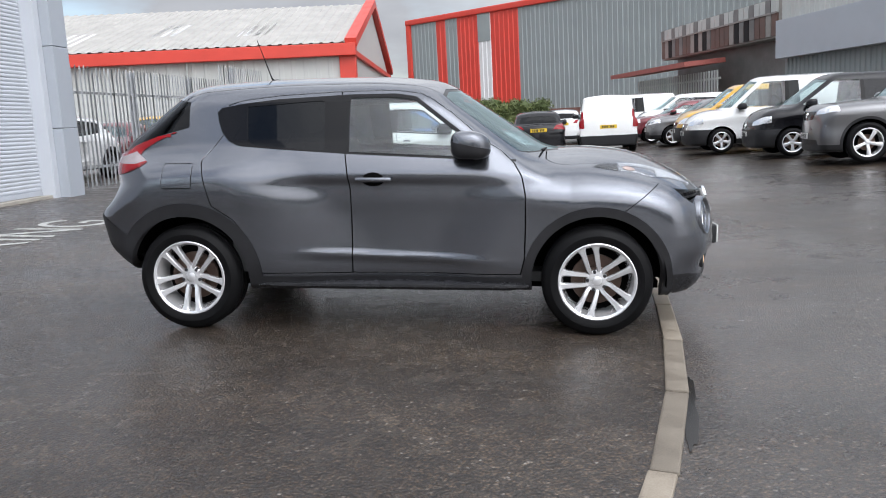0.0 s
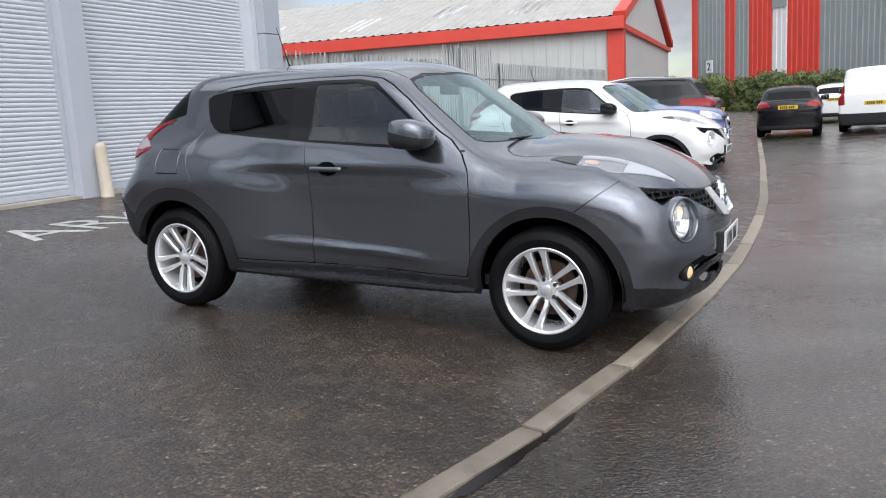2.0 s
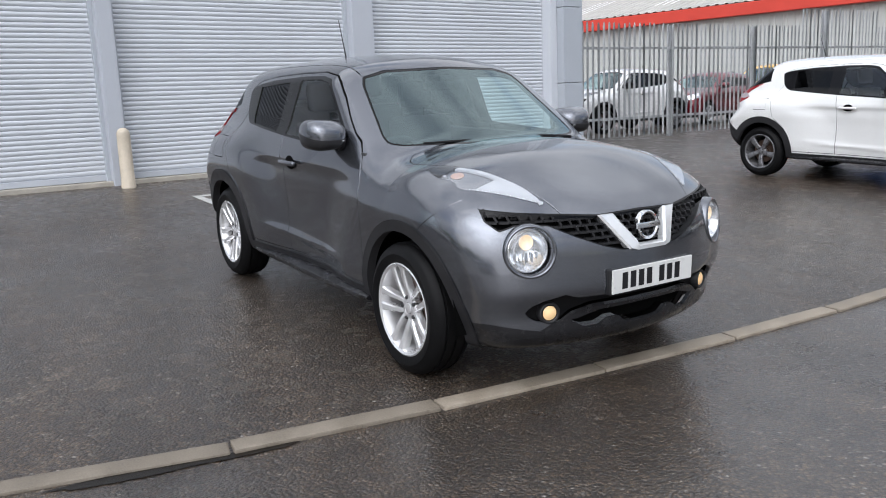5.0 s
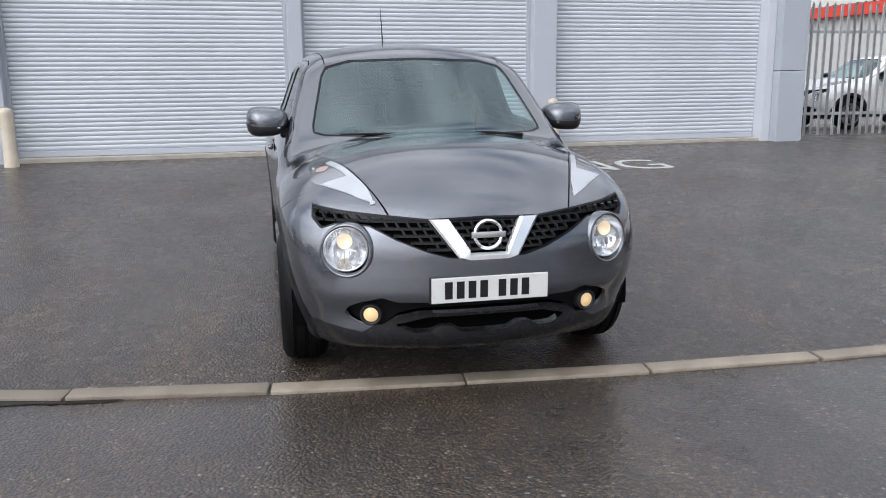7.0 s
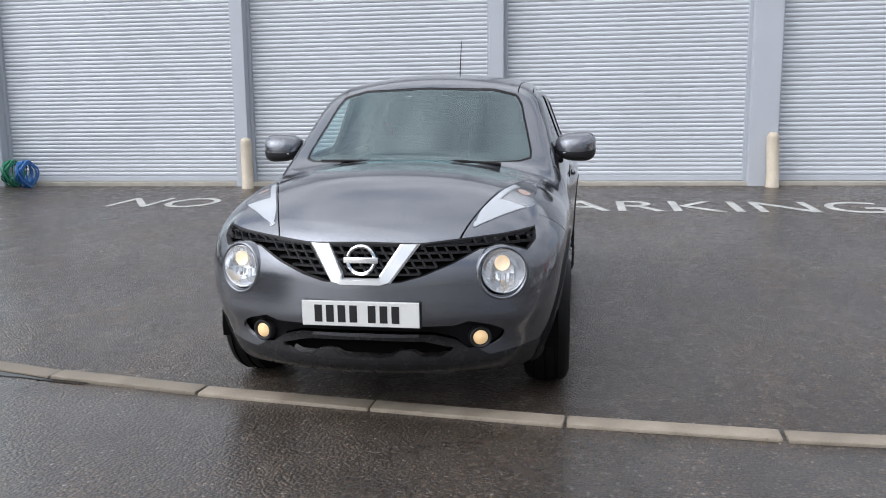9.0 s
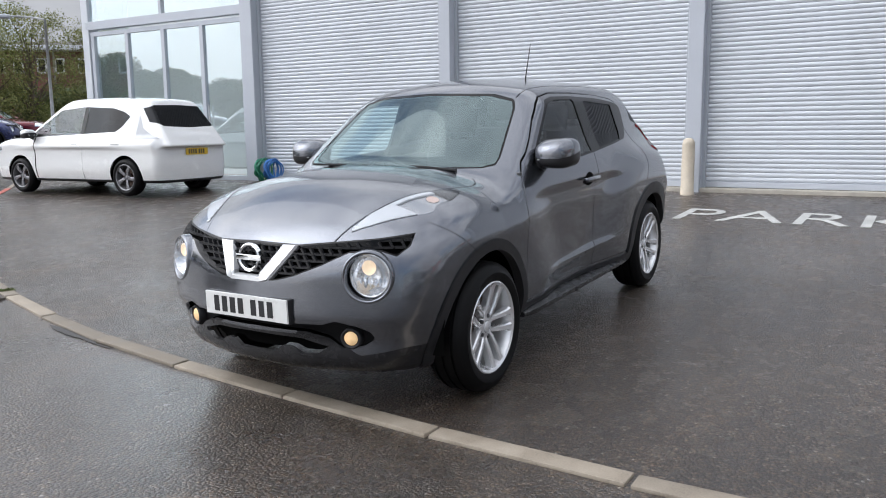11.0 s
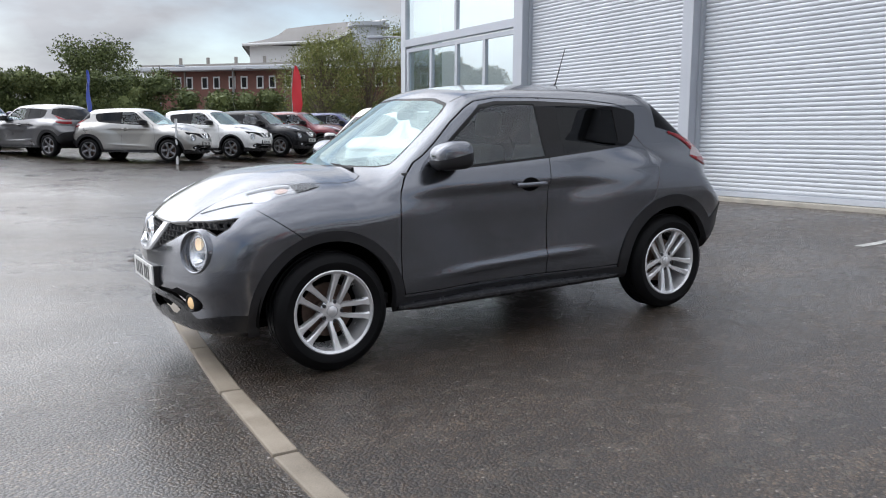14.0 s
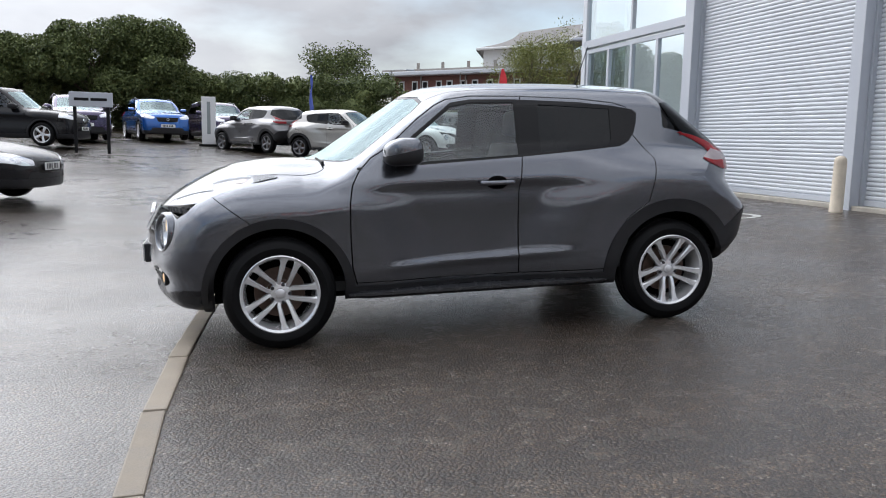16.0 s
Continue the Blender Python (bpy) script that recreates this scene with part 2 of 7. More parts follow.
def box(bm, lo, hi, m=None, bevel=0.0):
    """A box between two corners, bevelled if asked, moved by m."""
    r = bmesh.ops.create_cube(bm, size=1)
    vs = r["verts"]
    for v in vs:
        v.co = Vector([(a + b) / 2 + c * (b - a) for a, b, c in zip(lo, hi, v.co)])
    if bevel:
        es = list({e for v in vs for e in v.link_edges})
        r = bmesh.ops.bevel(bm, geom=es, offset=bevel, segments=2, affect="EDGES", profile=0.6)
        vs = list({v for f in r["faces"] for v in f.verts} | {v for v in vs if v.is_valid})
    if m is not None:
        bmesh.ops.transform(bm, matrix=m, verts=[v for v in vs if v.is_valid])
    return vs


def box_bm(lo, hi, m=None, bevel=0.0):
    bm = bmesh.new()
    box(bm, lo, hi, m, bevel)
    return bm


def sheet_bm(a, b, c, d):
    """A single sheet of glass between four corners."""
    bm = bmesh.new()
    bm.faces.new([bm.verts.new(p) for p in (a, b, c, d)])
    return bm


def tube(bm, points, r, sides=8, cap=True):
    """A round tube along points; r may be a list of radii."""
    pts = [Vector(p) for p in points]
    rs = r if hasattr(r, "__len__") else [r] * len(pts)
    rings, up = [], Vector((0, 0, 1))
    for i, p in enumerate(pts):
        d = (pts[min(i + 1, len(pts) - 1)] - pts[max(i - 1, 0)]).normalized()
        a = d.cross(up if abs(d.z) < 0.95 else Vector((1, 0, 0))).normalized()
        b = d.cross(a).normalized()
        rings.append([bm.verts.new(p + (a * math.cos(2 * math.pi * k / sides) + b * math.sin(2 * math.pi * k / sides)) * rs[i]) for k in range(sides)])
    for q, s in zip(rings, rings[1:]):
        for k in range(sides):
            bm.faces.new((q[k], q[(k + 1) % sides], s[(k + 1) % sides], s[k]))
    if cap:
        bm.faces.new(rings[0]), bm.faces.new(rings[-1][::-1])
    return bm


def lathe(bm, profile, m=None, sides=24):
    """Turns (radius, height) pairs round z."""
    rings = []
    for r, z in profile:
        rings.append([bm.verts.new((r * math.cos(2 * math.pi * k / sides), r * math.sin(2 * math.pi * k / sides), z)) for k in range(sides)])
    for q, s in zip(rings, rings[1:]):
        for k in range(sides):
            bm.faces.new((q[k], q[(k + 1) % sides], s[(k + 1) % sides], s[k]))
    vs = [v for g in rings for v in g]
    if m is not None:
        bmesh.ops.transform(bm, matrix=m, verts=vs)
    return vs


def empty(name, m, label, category, group="", kind=""):
    ob = new(name)
    ob.empty_display_size = 0.3
    ob.matrix_world = m
    return tagged(ob, label, category, group, kind)


# ---- ground ----
SLOPE = math.tan(radians(2.3))
KERB_Y = [-60, -30, -16, -12.6, -9.1, -7.5, -4.8, -2.8, -1.84, -0.95, -0.04, 0.88, 1.78, 4.8, 9.0, 18.5, 40, 90]
KERB_X = [-34, -16.5, -6.6, -4.0, -1.2, -0.42, 0.72, 1.34, 1.554, 1.684, 1.768, 1.843, 1.88, 1.80, 1.45, 0.50, -1.8, -8.0]


def spline(xs, ys):
    """A smooth curve through the given values (cubic Hermite)."""
    xs, ys = np.array(xs, float), np.array(ys, float)
    d = np.diff(ys) / np.diff(xs)
    m = np.concatenate([[d[0]], (d[1:] + d[:-1]) / 2, [d[-1]]])
    flat = np.concatenate([[False], d[1:] * d[:-1] <= 0, [False]])
    m[flat] = 0

    def f(x):
        x = np.asarray(x, float)
        i = np.clip(np.searchsorted(xs, x) - 1, 0, len(xs) - 2)
        h = xs[i + 1] - xs[i]
        t = np.clip((x - xs[i]) / h, 0, 1)
        a = ys[i] * (1 + 2 * t) * (1 - t) ** 2 + m[i] * h * t * (1 - t) ** 2 + ys[i + 1] * t * t * (3 - 2 * t) + m[i + 1] * h * t * t * (t - 1)
        return a + np.where(x < xs[0], (x - xs[0]) * m[0], 0) + np.where(x > xs[-1], (x - xs[-1]) * m[-1], 0)

    return f


kerb_x = spline(KERB_Y, KERB_X)

def ground_z(x, y):
    """Height of the ground: the forecourt falls to the kerb, the road rises beyond the gutter, the far car park lies higher."""
    k = kerb_x(y)
    d = x - k
    zk = -SLOPE * np.clip(k, -7.6, 3)
    side = -SLOPE * np.clip(x, -7.6, 3)
    road = zk - 0.012 + np.clip(d - 0.13, 0, 14) * 0.022
    w = np.clip((d - 0.02) / 0.11, 0, 1)
    near = np.where(d < 0.02, side, side * (1 - w) + road * w)
    far = 0.5 + 0.04 * np.clip(-21 - y, -8, 20) + 0.03 * np.clip(x, 0, 12)
    b = np.clip((-9 - y) / 10, 0, 1)
    b = b * b * (3 - 2 * b)
    return near * (1 - b) + far * b


def gz(x, y):
    return float(ground_z(np.array([x]), np.array([y]))[0])


g_y = np.unique(np.concatenate([np.linspace(-14, 14, 141), np.linspace(-60, 60, 61), [-700, -400, -200, -120, -80, 80, 120, 200, 400, 700]]))
g_d = np.unique(np.concatenate([np.linspace(-12, 12, 97), [0.0, 0.02, 0.05, 0.075, 0.10, 0.13], [-700, -300, -120, -60, -30, -20, 16, 20, 30, 60, 120, 300, 700]]))
g_verts = []
for yy in g_y:
    kx = float(kerb_x(np.clip(yy, -60, 60)))
    xs = kx + g_d
    zs = ground_z(xs, np.full(len(xs), np.clip(yy, -60, 60)))
    g_verts += [(a, yy, b) for a, b in zip(xs, zs)]
nd = len(g_d)
g_faces = [(i * nd + j, i * nd + j + 1, (i + 1) * nd + j + 1, (i + 1) * nd + j) for i in range(len(g_y) - 1) for j in range(nd - 1)]
g_mesh = mesh_of("ground", g_verts, g_faces, [M_APRON, M_ROAD], smooth=True)
for poly in g_mesh.polygons:
    poly.material_index = 1 if g_d[poly.index % (nd - 1)] >= 0.02 else 0
ground = tagged(new("ground", g_mesh), "damp dark asphalt forecourt and road with light stone flecks", "ground", kind="structure")

# ---- kerb ----
kerb = tagged(new("kerb"), "row of worn pale concrete kerb stones", "kerb", kind="structure")
k_bm = box_bm((-0.055, -0.4545, -0.10), (0.055, 0.4545, 0.008), None, 0.010)
k_mesh = bpy.data.meshes.new("kerb_stone")
k_bm.to_mesh(k_mesh), k_bm.free()
k_mesh.materials.append(M_KERB)
k_red = k_mesh.copy()
k_red.materials[0] = M_KERB_RED


def lay_stones():
    """Stones end to end along the kerb line, both ways from a known joint."""
    for way in (1, -1):
        y = -0.04
        x = float(kerb_x(np.array([y]))[0])
        for _ in range(30):
            yn = y
            for _ in range(60):
                yn += way * 0.016
                xn = float(kerb_x(np.array([yn]))[0])
                if math.hypot(xn - x, yn - y) >= 0.915:
                    break
            mx, my = (x + xn) / 2 + 0.014, (y + yn) / 2
            red = -13.5 < my < -8.6
            st = new("kerb_stone", k_red if red else k_mesh)
            st.parent = kerb
            slope = math.degrees(math.atan2((gz(xn - 0.1, yn) - gz(x - 0.1, y)) * way, 0.915))
            st.matrix_basis = pose(mx + random.uniform(-0.004, 0.004), my, gz(mx - 0.1, my) + random.uniform(-0.003, 0.004), slope, 2.0, math.degrees(math.atan2(-(xn - x) * way, (yn - y) * way)) + random.uniform(-0.3, 0.3))
            x, y = xn, yn


lay_stones()

# standing rain in the gutter
M_WATER = Mat("dirty_rain_water", (0.012, 0.010, 0.008), 0.16, Specular_IOR_Level=0.3).m


def puddle(cx, cy, length, width, turn, seed):
    """A thin ragged sheet of water that lies on the ground."""
    rng = np.random.default_rng(seed)
    ph = rng.random(6) * 6.28
    c, s = math.cos(radians(turn)), math.sin(radians(turn))
    bm = bmesh.new()
    rings = []
    for f in (1.0, 0.6, 0.25):
        ring = []
        for k in range(48):
            a = 2 * math.pi * k / 48
            r = f * (1 + 0.16 * math.sin(2 * a + ph[0]) + 0.12 * math.sin(3 * a + ph[1]) + 0.09 * math.sin(5 * a + ph[2]) + 0.05 * math.sin(9 * a + ph[3]))
            u, v = r * length * math.cos(a), r * width * math.sin(a)
            x, y = cx + u * c - v * s, cy + u * s + v * c
            ring.append(bm.verts.new((x, y, gz(x, y) + 0.004)))
        rings.append(ring)
    for q, t in zip(rings, rings[1:]):
        for k in range(48):
            bm.faces.new((q[k], q[(k + 1) % 48], t[(k + 1) % 48], t[k]))
    bm.faces.new(rings[-1])
    bmesh.ops.recalc_face_normals(bm, faces=bm.faces)
    tagged(part("puddle", bm, M_WATER, smooth=True), "shallow brown puddle along the gutter", "water", kind="structure")


puddle(1.585, -2.10, 0.42, 0.032, 79, 3)
puddle(1.30, -4.12, 0.24, 0.10, -25, 5)

# gully grate in the gutter
grate = empty("drain_grate", pose(1.28, -3.93, gz(1.28, -3.93) + 0.004, 0, 0, -28), "rusty iron drain grate set in the gutter", "drain")
M_IRON = worn("rusty_cast_iron", (0.09, 0.075, 0.065), 0.6, 0.6, vary=0.35, scale=14)
bm = bmesh.new()
for a, b in (((-0.22, -0.22), (0.22, -0.19)), ((-0.22, 0.19), (0.22, 0.22)), ((-0.22, -0.19), (-0.19, 0.19)), ((0.19, -0.19), (0.22, 0.19))):
    box(bm, (*a, -0.02), (*b, 0.006))
part("grate_frame", bm, M_IRON, grate)
# black slab under the bars paints the shade of the pit
part("grate_pit", box_bm((-0.19, -0.19, -0.03), (0.19, 0.19, -0.006)), M_BLACK, grate)
for i in range(7):
    part("grate_bar", box_bm((-0.19, -0.165 + i * 0.05, -0.02), (0.19, -0.140 + i * 0.05, 0.005)), M_IRON, grate)


def road_word(text, y0, y1, x_low, x_high):
    """White letters painted on the forecourt, read from the road."""
    cu = bpy.data.curves.new("road_marking", "FONT")
    cu.body, cu.size, cu.extrude, cu.offset = text, 1.0, 0.002, -0.004
    cu.align_x = "LEFT"
    tmp = new("road_marking", cu)
    bpy.context.view_layer.update()
    deps = bpy.context.evaluated_depsgraph_get()
    me = bpy.data.meshes.new_from_object(tmp.evaluated_get(deps))
    bpy.data.objects.remove(tmp)
    co = np.array([v.co for v in me.vertices])
    lo, hi = co.min(0), co.max(0)
    for v in me.vertices:
        u, w = (v.co.x - lo[0]) / (hi[0] - lo[0]), (v.co.y - lo[1]) / (hi[1] - lo[1])
        x, y = x_low + (x_high - x_low) * w, y0 + (y1 - y0) * u
        v.co = (x, y, -SLOPE * x + 0.0035 + (0.002 if v.co.z > 0 else -0.002))
    me.materials.clear()
    me.materials.append(M_LINE)
    return tagged(new("road_marking", me), f"worn white painted word {text} on asphalt", "road marking", kind="structure")


road_word("NO", -5.55, -4.08, -4.72, -5.62)
road_word("PARKING", 0.08, 4.58, -4.66, -5.57)

# ---- service building ----
FAC_TURN = math.degrees(math.atan(0.03))
FAC = Matrix.Translation((-7.42, 0, 0.30)) @ pose(0, 0, 0, 0, 0, FAC_TURN)
BAYS = [-9.0, -4.55, -0.38, 3.62, 7.72]
POSTS = [0.30, 0.22, 0.22, 0.40]
WALL_H = 6.6
SLAT = 0.0666

building = empty("wall_service", FAC, "pale grey service building with white roller shutters", "wall", kind="structure")
part("rear_wall", box_bm((-0.45, -9.2, -0.2), (-0.30, 8.2, WALL_H)), M_WALLGREY, building)
part("threshold", box_bm((-0.30, -9.0, -0.25), (0.10, 7.72, 0.055), None, 0.01), M_SILL, building, "stained concrete threshold")
slat_bm = bmesh.new()
prof = [(0.0, 0.0), (0.003, 0.004), (0.008, 0.011), (0.013, 0.025), (0.014, 0.037), (0.011, 0.051), (0.005, 0.061), (0.0, 0.0640)]
for q, s in zip(prof, prof[1:]):
    vs = [slat_bm.verts.new((c[0], yy, c[1])) for yy, c in ((-1.0, q), (1.0, q), (1.0, s), (-1.0, s))]
    slat_bm.faces.new(vs)
bmesh.ops.remove_doubles(slat_bm, verts=slat_bm.verts, dist=1e-5)
slat_mesh = bpy.data.meshes.new("slat")
slat_bm.to_mesh(slat_mesh), slat_bm.free()
slat_mesh.materials.append(M_SHUTTER)
slat_mesh.polygons.foreach_set("use_smooth", [True] * len(slat_mesh.polygons))
for i in range(4):
    a, b = BAYS[i] + POSTS[i] / 2, BAYS[i + 1] - (POSTS[i + 1] / 2 if i < 3 else 0.0)
    shut = tagged(new("roller_shutter"), "closed white slatted steel roller shutter", "shutter", "roller shutters along the wall", "structure")
    shut.matrix_world = FAC @ pose(-0.10, (a + b) / 2, 0.06)
    part("bottom_bar", box_bm((-0.02, -(b - a) / 2 + 0.02, 0.0), (0.03, (b - a) / 2 - 0.02, 0.085), None, 0.008), M_FRAME, shut)
    part("shutter_core", box_bm((-0.04, -(b - a) / 2, 0.0), (-0.012, (b - a) / 2, WALL_H - 0.1)), M_FRAME, shut)
    for k in range(int((WALL_H - 0.4) / SLAT)):
        sl = new("slat", slat_mesh)
        sl.parent = shut
        sl.matrix_basis = pose(random.uniform(-0.0015, 0.0015), 0, 0.088 + k * SLAT) @ Matrix.Diagonal((1, (b - a) / 2 - 0.005, 1, 1))
for i, w in enumerate(POSTS):
    y = BAYS[i]
    post = tagged(new("shutter_post"), "pale grey steel post between shutters", "post", "posts between the shutters", "structure")
    post.matrix_world = FAC @ pose(0, y, 0)
    part("post_body", box_bm((-0.2, -w / 2, -0.2), (0.14, w / 2, WALL_H), None, 0.012), M_FRAME, post)
    for s in (-1, 1):
        part("guide_rail", box_bm((-0.11, s * (w / 2 + 0.025) - 0.025, 0.0), (-0.02, s * (w / 2 + 0.025) + 0.025, WALL_H), None, 0.004), M_WALLGREY, post)
pier = tagged(new("corner_pier"), "pale grey panelled corner pier of the building", "pier", kind="structure")
pier.matrix_world = FAC @ pose(0, 7.72, 0)
part("pier_strip", box_bm((-0.3, 0.0, -0.2), (0.16, 0.16, WALL_H), None, 0.01), M_SHUTTER, pier)
for k in range(5):
    part("pier_panel", box_bm((-0.3, 0.165, -0.2 + k * 1.42), (0.34, 0.66, -0.2 + k * 1.42 + 1.41), None, 0.01), M_WALLGREY, pier)
part("pier_edge", box_bm((-0.3, 0.665, -0.2), (0.20, 0.80, WALL_H), None, 0.01), M_SHUTTER, pier)
part("end_wall", box_bm((-14, 0.3, -0.2), (-0.31, 0.62, WALL_H)), M_WALLGREY, pier)
tagged(part("roof_service", box_bm((-14, -9.2, 0), (0.2, 8.4, 0.3), FAC @ pose(0, 0, WALL_H)), M_FRAME), "flat roof edge of the building", "roof", kind="structure")

# cream bollards in front of the posts
bm = bmesh.new()
lathe(bm, [(0.098, -0.05), (0.098, 0.04), (0.092, 0.05), (0.088, 0.70), (0.086, 0.74), (0.070, 0.785), (0.035, 0.808), (0.0, 0.812)], None, 24)
bol_mesh = bpy.data.meshes.new("bollard")
bm.to_mesh(bol_mesh), bm.free()
bol_mesh.materials.append(M_BOLLARD)
bol_mesh.polygons.foreach_set("use_smooth", [True] * len(bol_mesh.polygons))
for x, y in ((-6.85, -4.34), (-6.98, -0.36), (-7.25, 3.74)):
    b = new("bollard", bol_mesh)
    b.matrix_world = pose(x, y, -SLOPE * x, random.uniform(-1.5, 1.5), random.uniform(-1.5, 1.5))
    tagged(b, "short cream painted bollard before a shutter post", "bollard", "bollards")

# ---- glazed entrance beyond the shutters ----
M_PANEBACK = worn("pale_pane_backing", (0.74, 0.75, 0.74), 0.6, vary=0.06)
M_SHOPGLASS = window_glass("showroom_glass", (0.86, 0.92, 0.93), 0.26, (0.86, 0.96, 1.0))
ent = tagged(new("window_entrance"), "tall glazed showroom entrance in pale grey frames", "window", kind="structure")
ENT = Matrix.Translation((-7.08, -9.00, 0.30)) @ pose(0, 0, 0, 0, 0, 1.2)
ent.matrix_world = ENT
EW, EH = 4.85, 6.8
part("frame_post", box_bm((-0.35, -0.12, -0.2), (0.05, 0.16, EH), None, 0.01), M_WALLGREY, ent)
part("frame_post", box_bm((-0.2, -EW - 0.12, -0.2), (0.06, -EW + 0.10, EH), None, 0.01), M_SHUTTER, ent)
part("transom", box_bm((-0.08, -EW, 3.24), (0.06, 0, 3.42), None, 0.01), M_FRAME, ent)
part("transom", box_bm((-0.06, -EW, 3.10), (0.03, 0, 3.19), None, 0.006), M_FRAME, ent)
part("frame_sill", box_bm((-0.08, -EW, -0.2), (0.04, 0, 0.07), None, 0.006), M_FRAME, ent)
part("mullion", box_bm((-0.06, -EW / 2 - 0.04, 3.42), (0.04, -EW / 2 + 0.04, EH), None, 0.006), M_FRAME, ent)
for k in range(5):
    y = -EW + 0.18 + (EW - 0.30) * k / 4
    part("mullion", box_bm((-0.06, y - 0.05, 0.07), (0.035, y + 0.05, 3.11), None, 0.006), M_FRAME, ent)
for k in range(4):
    y = -EW + 0.18 + (EW - 0.30) * k / 4
    y1 = y + (EW - 0.30) / 4 - 0.055
    part("pane", sheet_bm((-0.008, y + 0.055, 0.07), (-0.008, y1, 0.07), (-0.008, y1, 3.11), (-0.008, y + 0.055, 3.11)), M_SHOPGLASS, ent, "reflective glass pane")
    if k in (0, 3):
        part("door_pull", box_bm((0.03, y + (0.12 if k == 3 else 0.90), 1.0), (0.06, y + (0.15 if k == 3 else 0.93), 1.5), None, 0.006), M_GALV, ent)
for k in range(2):
    a = -EW + 0.10 + k * EW / 2
    part("pane", sheet_bm((-0.008, a, 3.42), (-0.008, a + EW / 2 - 0.14, 3.42), (-0.008, a + EW / 2 - 0.14, EH), (-0.008, a, EH)), M_SHOPGLASS, ent, "reflective glass pane")
for o in ent.children:
    if o.name.startswith("pane"):
        o.visible_shadow = False
tagged(part("floor_showroom", box_bm((-9.0, -EW - 6, -0.1), (-0.1, 0, 0.0), ENT), M_SILL), "pale showroom floor behind the glass", "floor", kind="structure")
# pale backing added just behind the panes so that they look brighter
tagged(part("wall_showroom", box_bm((-1.25, -EW + 0.02, 0), (-1.1, -0.1, EH), ENT), M_PANEBACK), "pale backing wall added behind the panes to brighten them", "wall", kind="structure")
tagged(part("ceiling_showroom", box_bm((-9.0, -EW - 0.1, EH), (0.1, 0.1, EH + 0.3), ENT), M_WALLGREY), "grey showroom ceiling slab", "ceiling", kind="structure")
tagged(part("wall_showroom_side", box_bm((-9.0, -0.1, 0), (-0.2, 0.1, EH), ENT), M_WALLGREY), "grey side wall of the showroom", "wall", kind="structure")
tagged(part("wall_showroom_glass", sheet_bm(*[ENT @ Vector((px, -EW - 0.06, pz)) for px, pz in ((-9.0, 0), (-0.1, 0), (-0.1, EH), (-9.0, EH))]), M_SHOPGLASS), "glazed end wall of the showroom", "wall", kind="structure")

# hose reels lying by the wall
M_HOSE_G, M_HOSE_B = Mat("green_hose", (0.02, 0.22, 0.12), 0.4).m, Mat("blue_hose", (0.03, 0.16, 0.45), 0.4).m
for (x, y), m, lab in (((-6.95, -8.62), M_HOSE_G, "coiled green garden hose heaped by the wall"), ((-6.85, -8.28), M_HOSE_B, "coiled blue water hose heaped by the wall")):
    bm = bmesh.new()
    pts = [(x + (0.17 + 0.05 * math.sin(a * 0.37)) * math.cos(a), y + 0.06 * math.sin(a * 0.9) + 0.03 * math.sin(a * 2.1), gz(x, y) + 0.24 + (0.19 + 0.04 * math.cos(a * 0.53)) * math.sin(a)) for a in np.linspace(0, 2 * math.pi * 9, 220)]
    tube(bm, pts, 0.014, 6)
    tagged(part("garden_hose", bm, m, smooth=True), lab, "hose")

# ---- palisade fence beyond the pier ----
fence = empty("palisade_fence", pose(-7.75, 8.55, 0), "galvanised steel palisade fence with pointed pales", "fence")
FX = lambda y: 0.045 * (y - 8.55)


def pale_mesh(h):
    bm = bmesh.new()
    w = 0.032
    rows = []
    for z, s in ((0, 1), (h - 0.09, 1), (h - 0.03, 0.75), (h, 0.12)):
        rows.append([bm.verts.new((d, yy * s, z)) for yy, d in ((-w, 0.0), (-w * 0.5, 0.012), (0, 0.004), (w * 0.5, 0.012), (w, 0.0))])
    for q, s in zip(rows, rows[1:]):
        for k in range(4):
            bm.faces.new((q[k], q[k + 1], s[k + 1], s[k]))
    bmesh.ops.solidify(bm, geom=bm.faces[:], thickness=0.004)
    me = bpy.data.meshes.new("pale")
    bm.to_mesh(me), bm.free()
    me.materials.append(M_GALV)
    return me


pales = {h: pale_mesh(h) for h in (2.35, 2.75)}
y, i = 8.62, 0
while y < 30:
    tall = 15.6 < y < 18.8
    h = 2.75 if tall else 2.35
    if i % 19 == 0:
        part("fence_post", box_bm((-0.05, -0.05, -0.3), (0.05, 0.05, h + 0.02)), M_GALV, fence).matrix_basis = pose(FX(y) - 0.09, y - 8.55, gz(-7.6, y))
    p = new("pale", pales[h])
    p.parent = fence
    p.matrix_basis = pose(FX(y) + random.uniform(-0.004, 0.004), y - 8.55, gz(-7.6, y) + 0.06 + random.uniform(-0.01, 0.01), random.uniform(-0.5, 0.5))
    y += 0.142
    i += 1
for z in (0.45, 1.9):
    bm = bmesh.new()
    for a, b in ((8.55, 30),):
        box(bm, (-0.06, 0, -0.025), (-0.012, b - a, 0.025), pose(0, 0, 0.3 + z, 0, 0, -math.degrees(math.atan(0.045))))
    part("fence_rail", bm, M_GALV, fence)

# ---- vehicles: smooth shells from fields, cut into panels ----
def smax(a, b, k):
    h = np.clip(0.5 + 0.5 * (a - b) / k, 0, 1)
    return b + (a - b) * h + k * h * (1 - h)


def smin(a, b, k):
    return -smax(-a, -b, k)


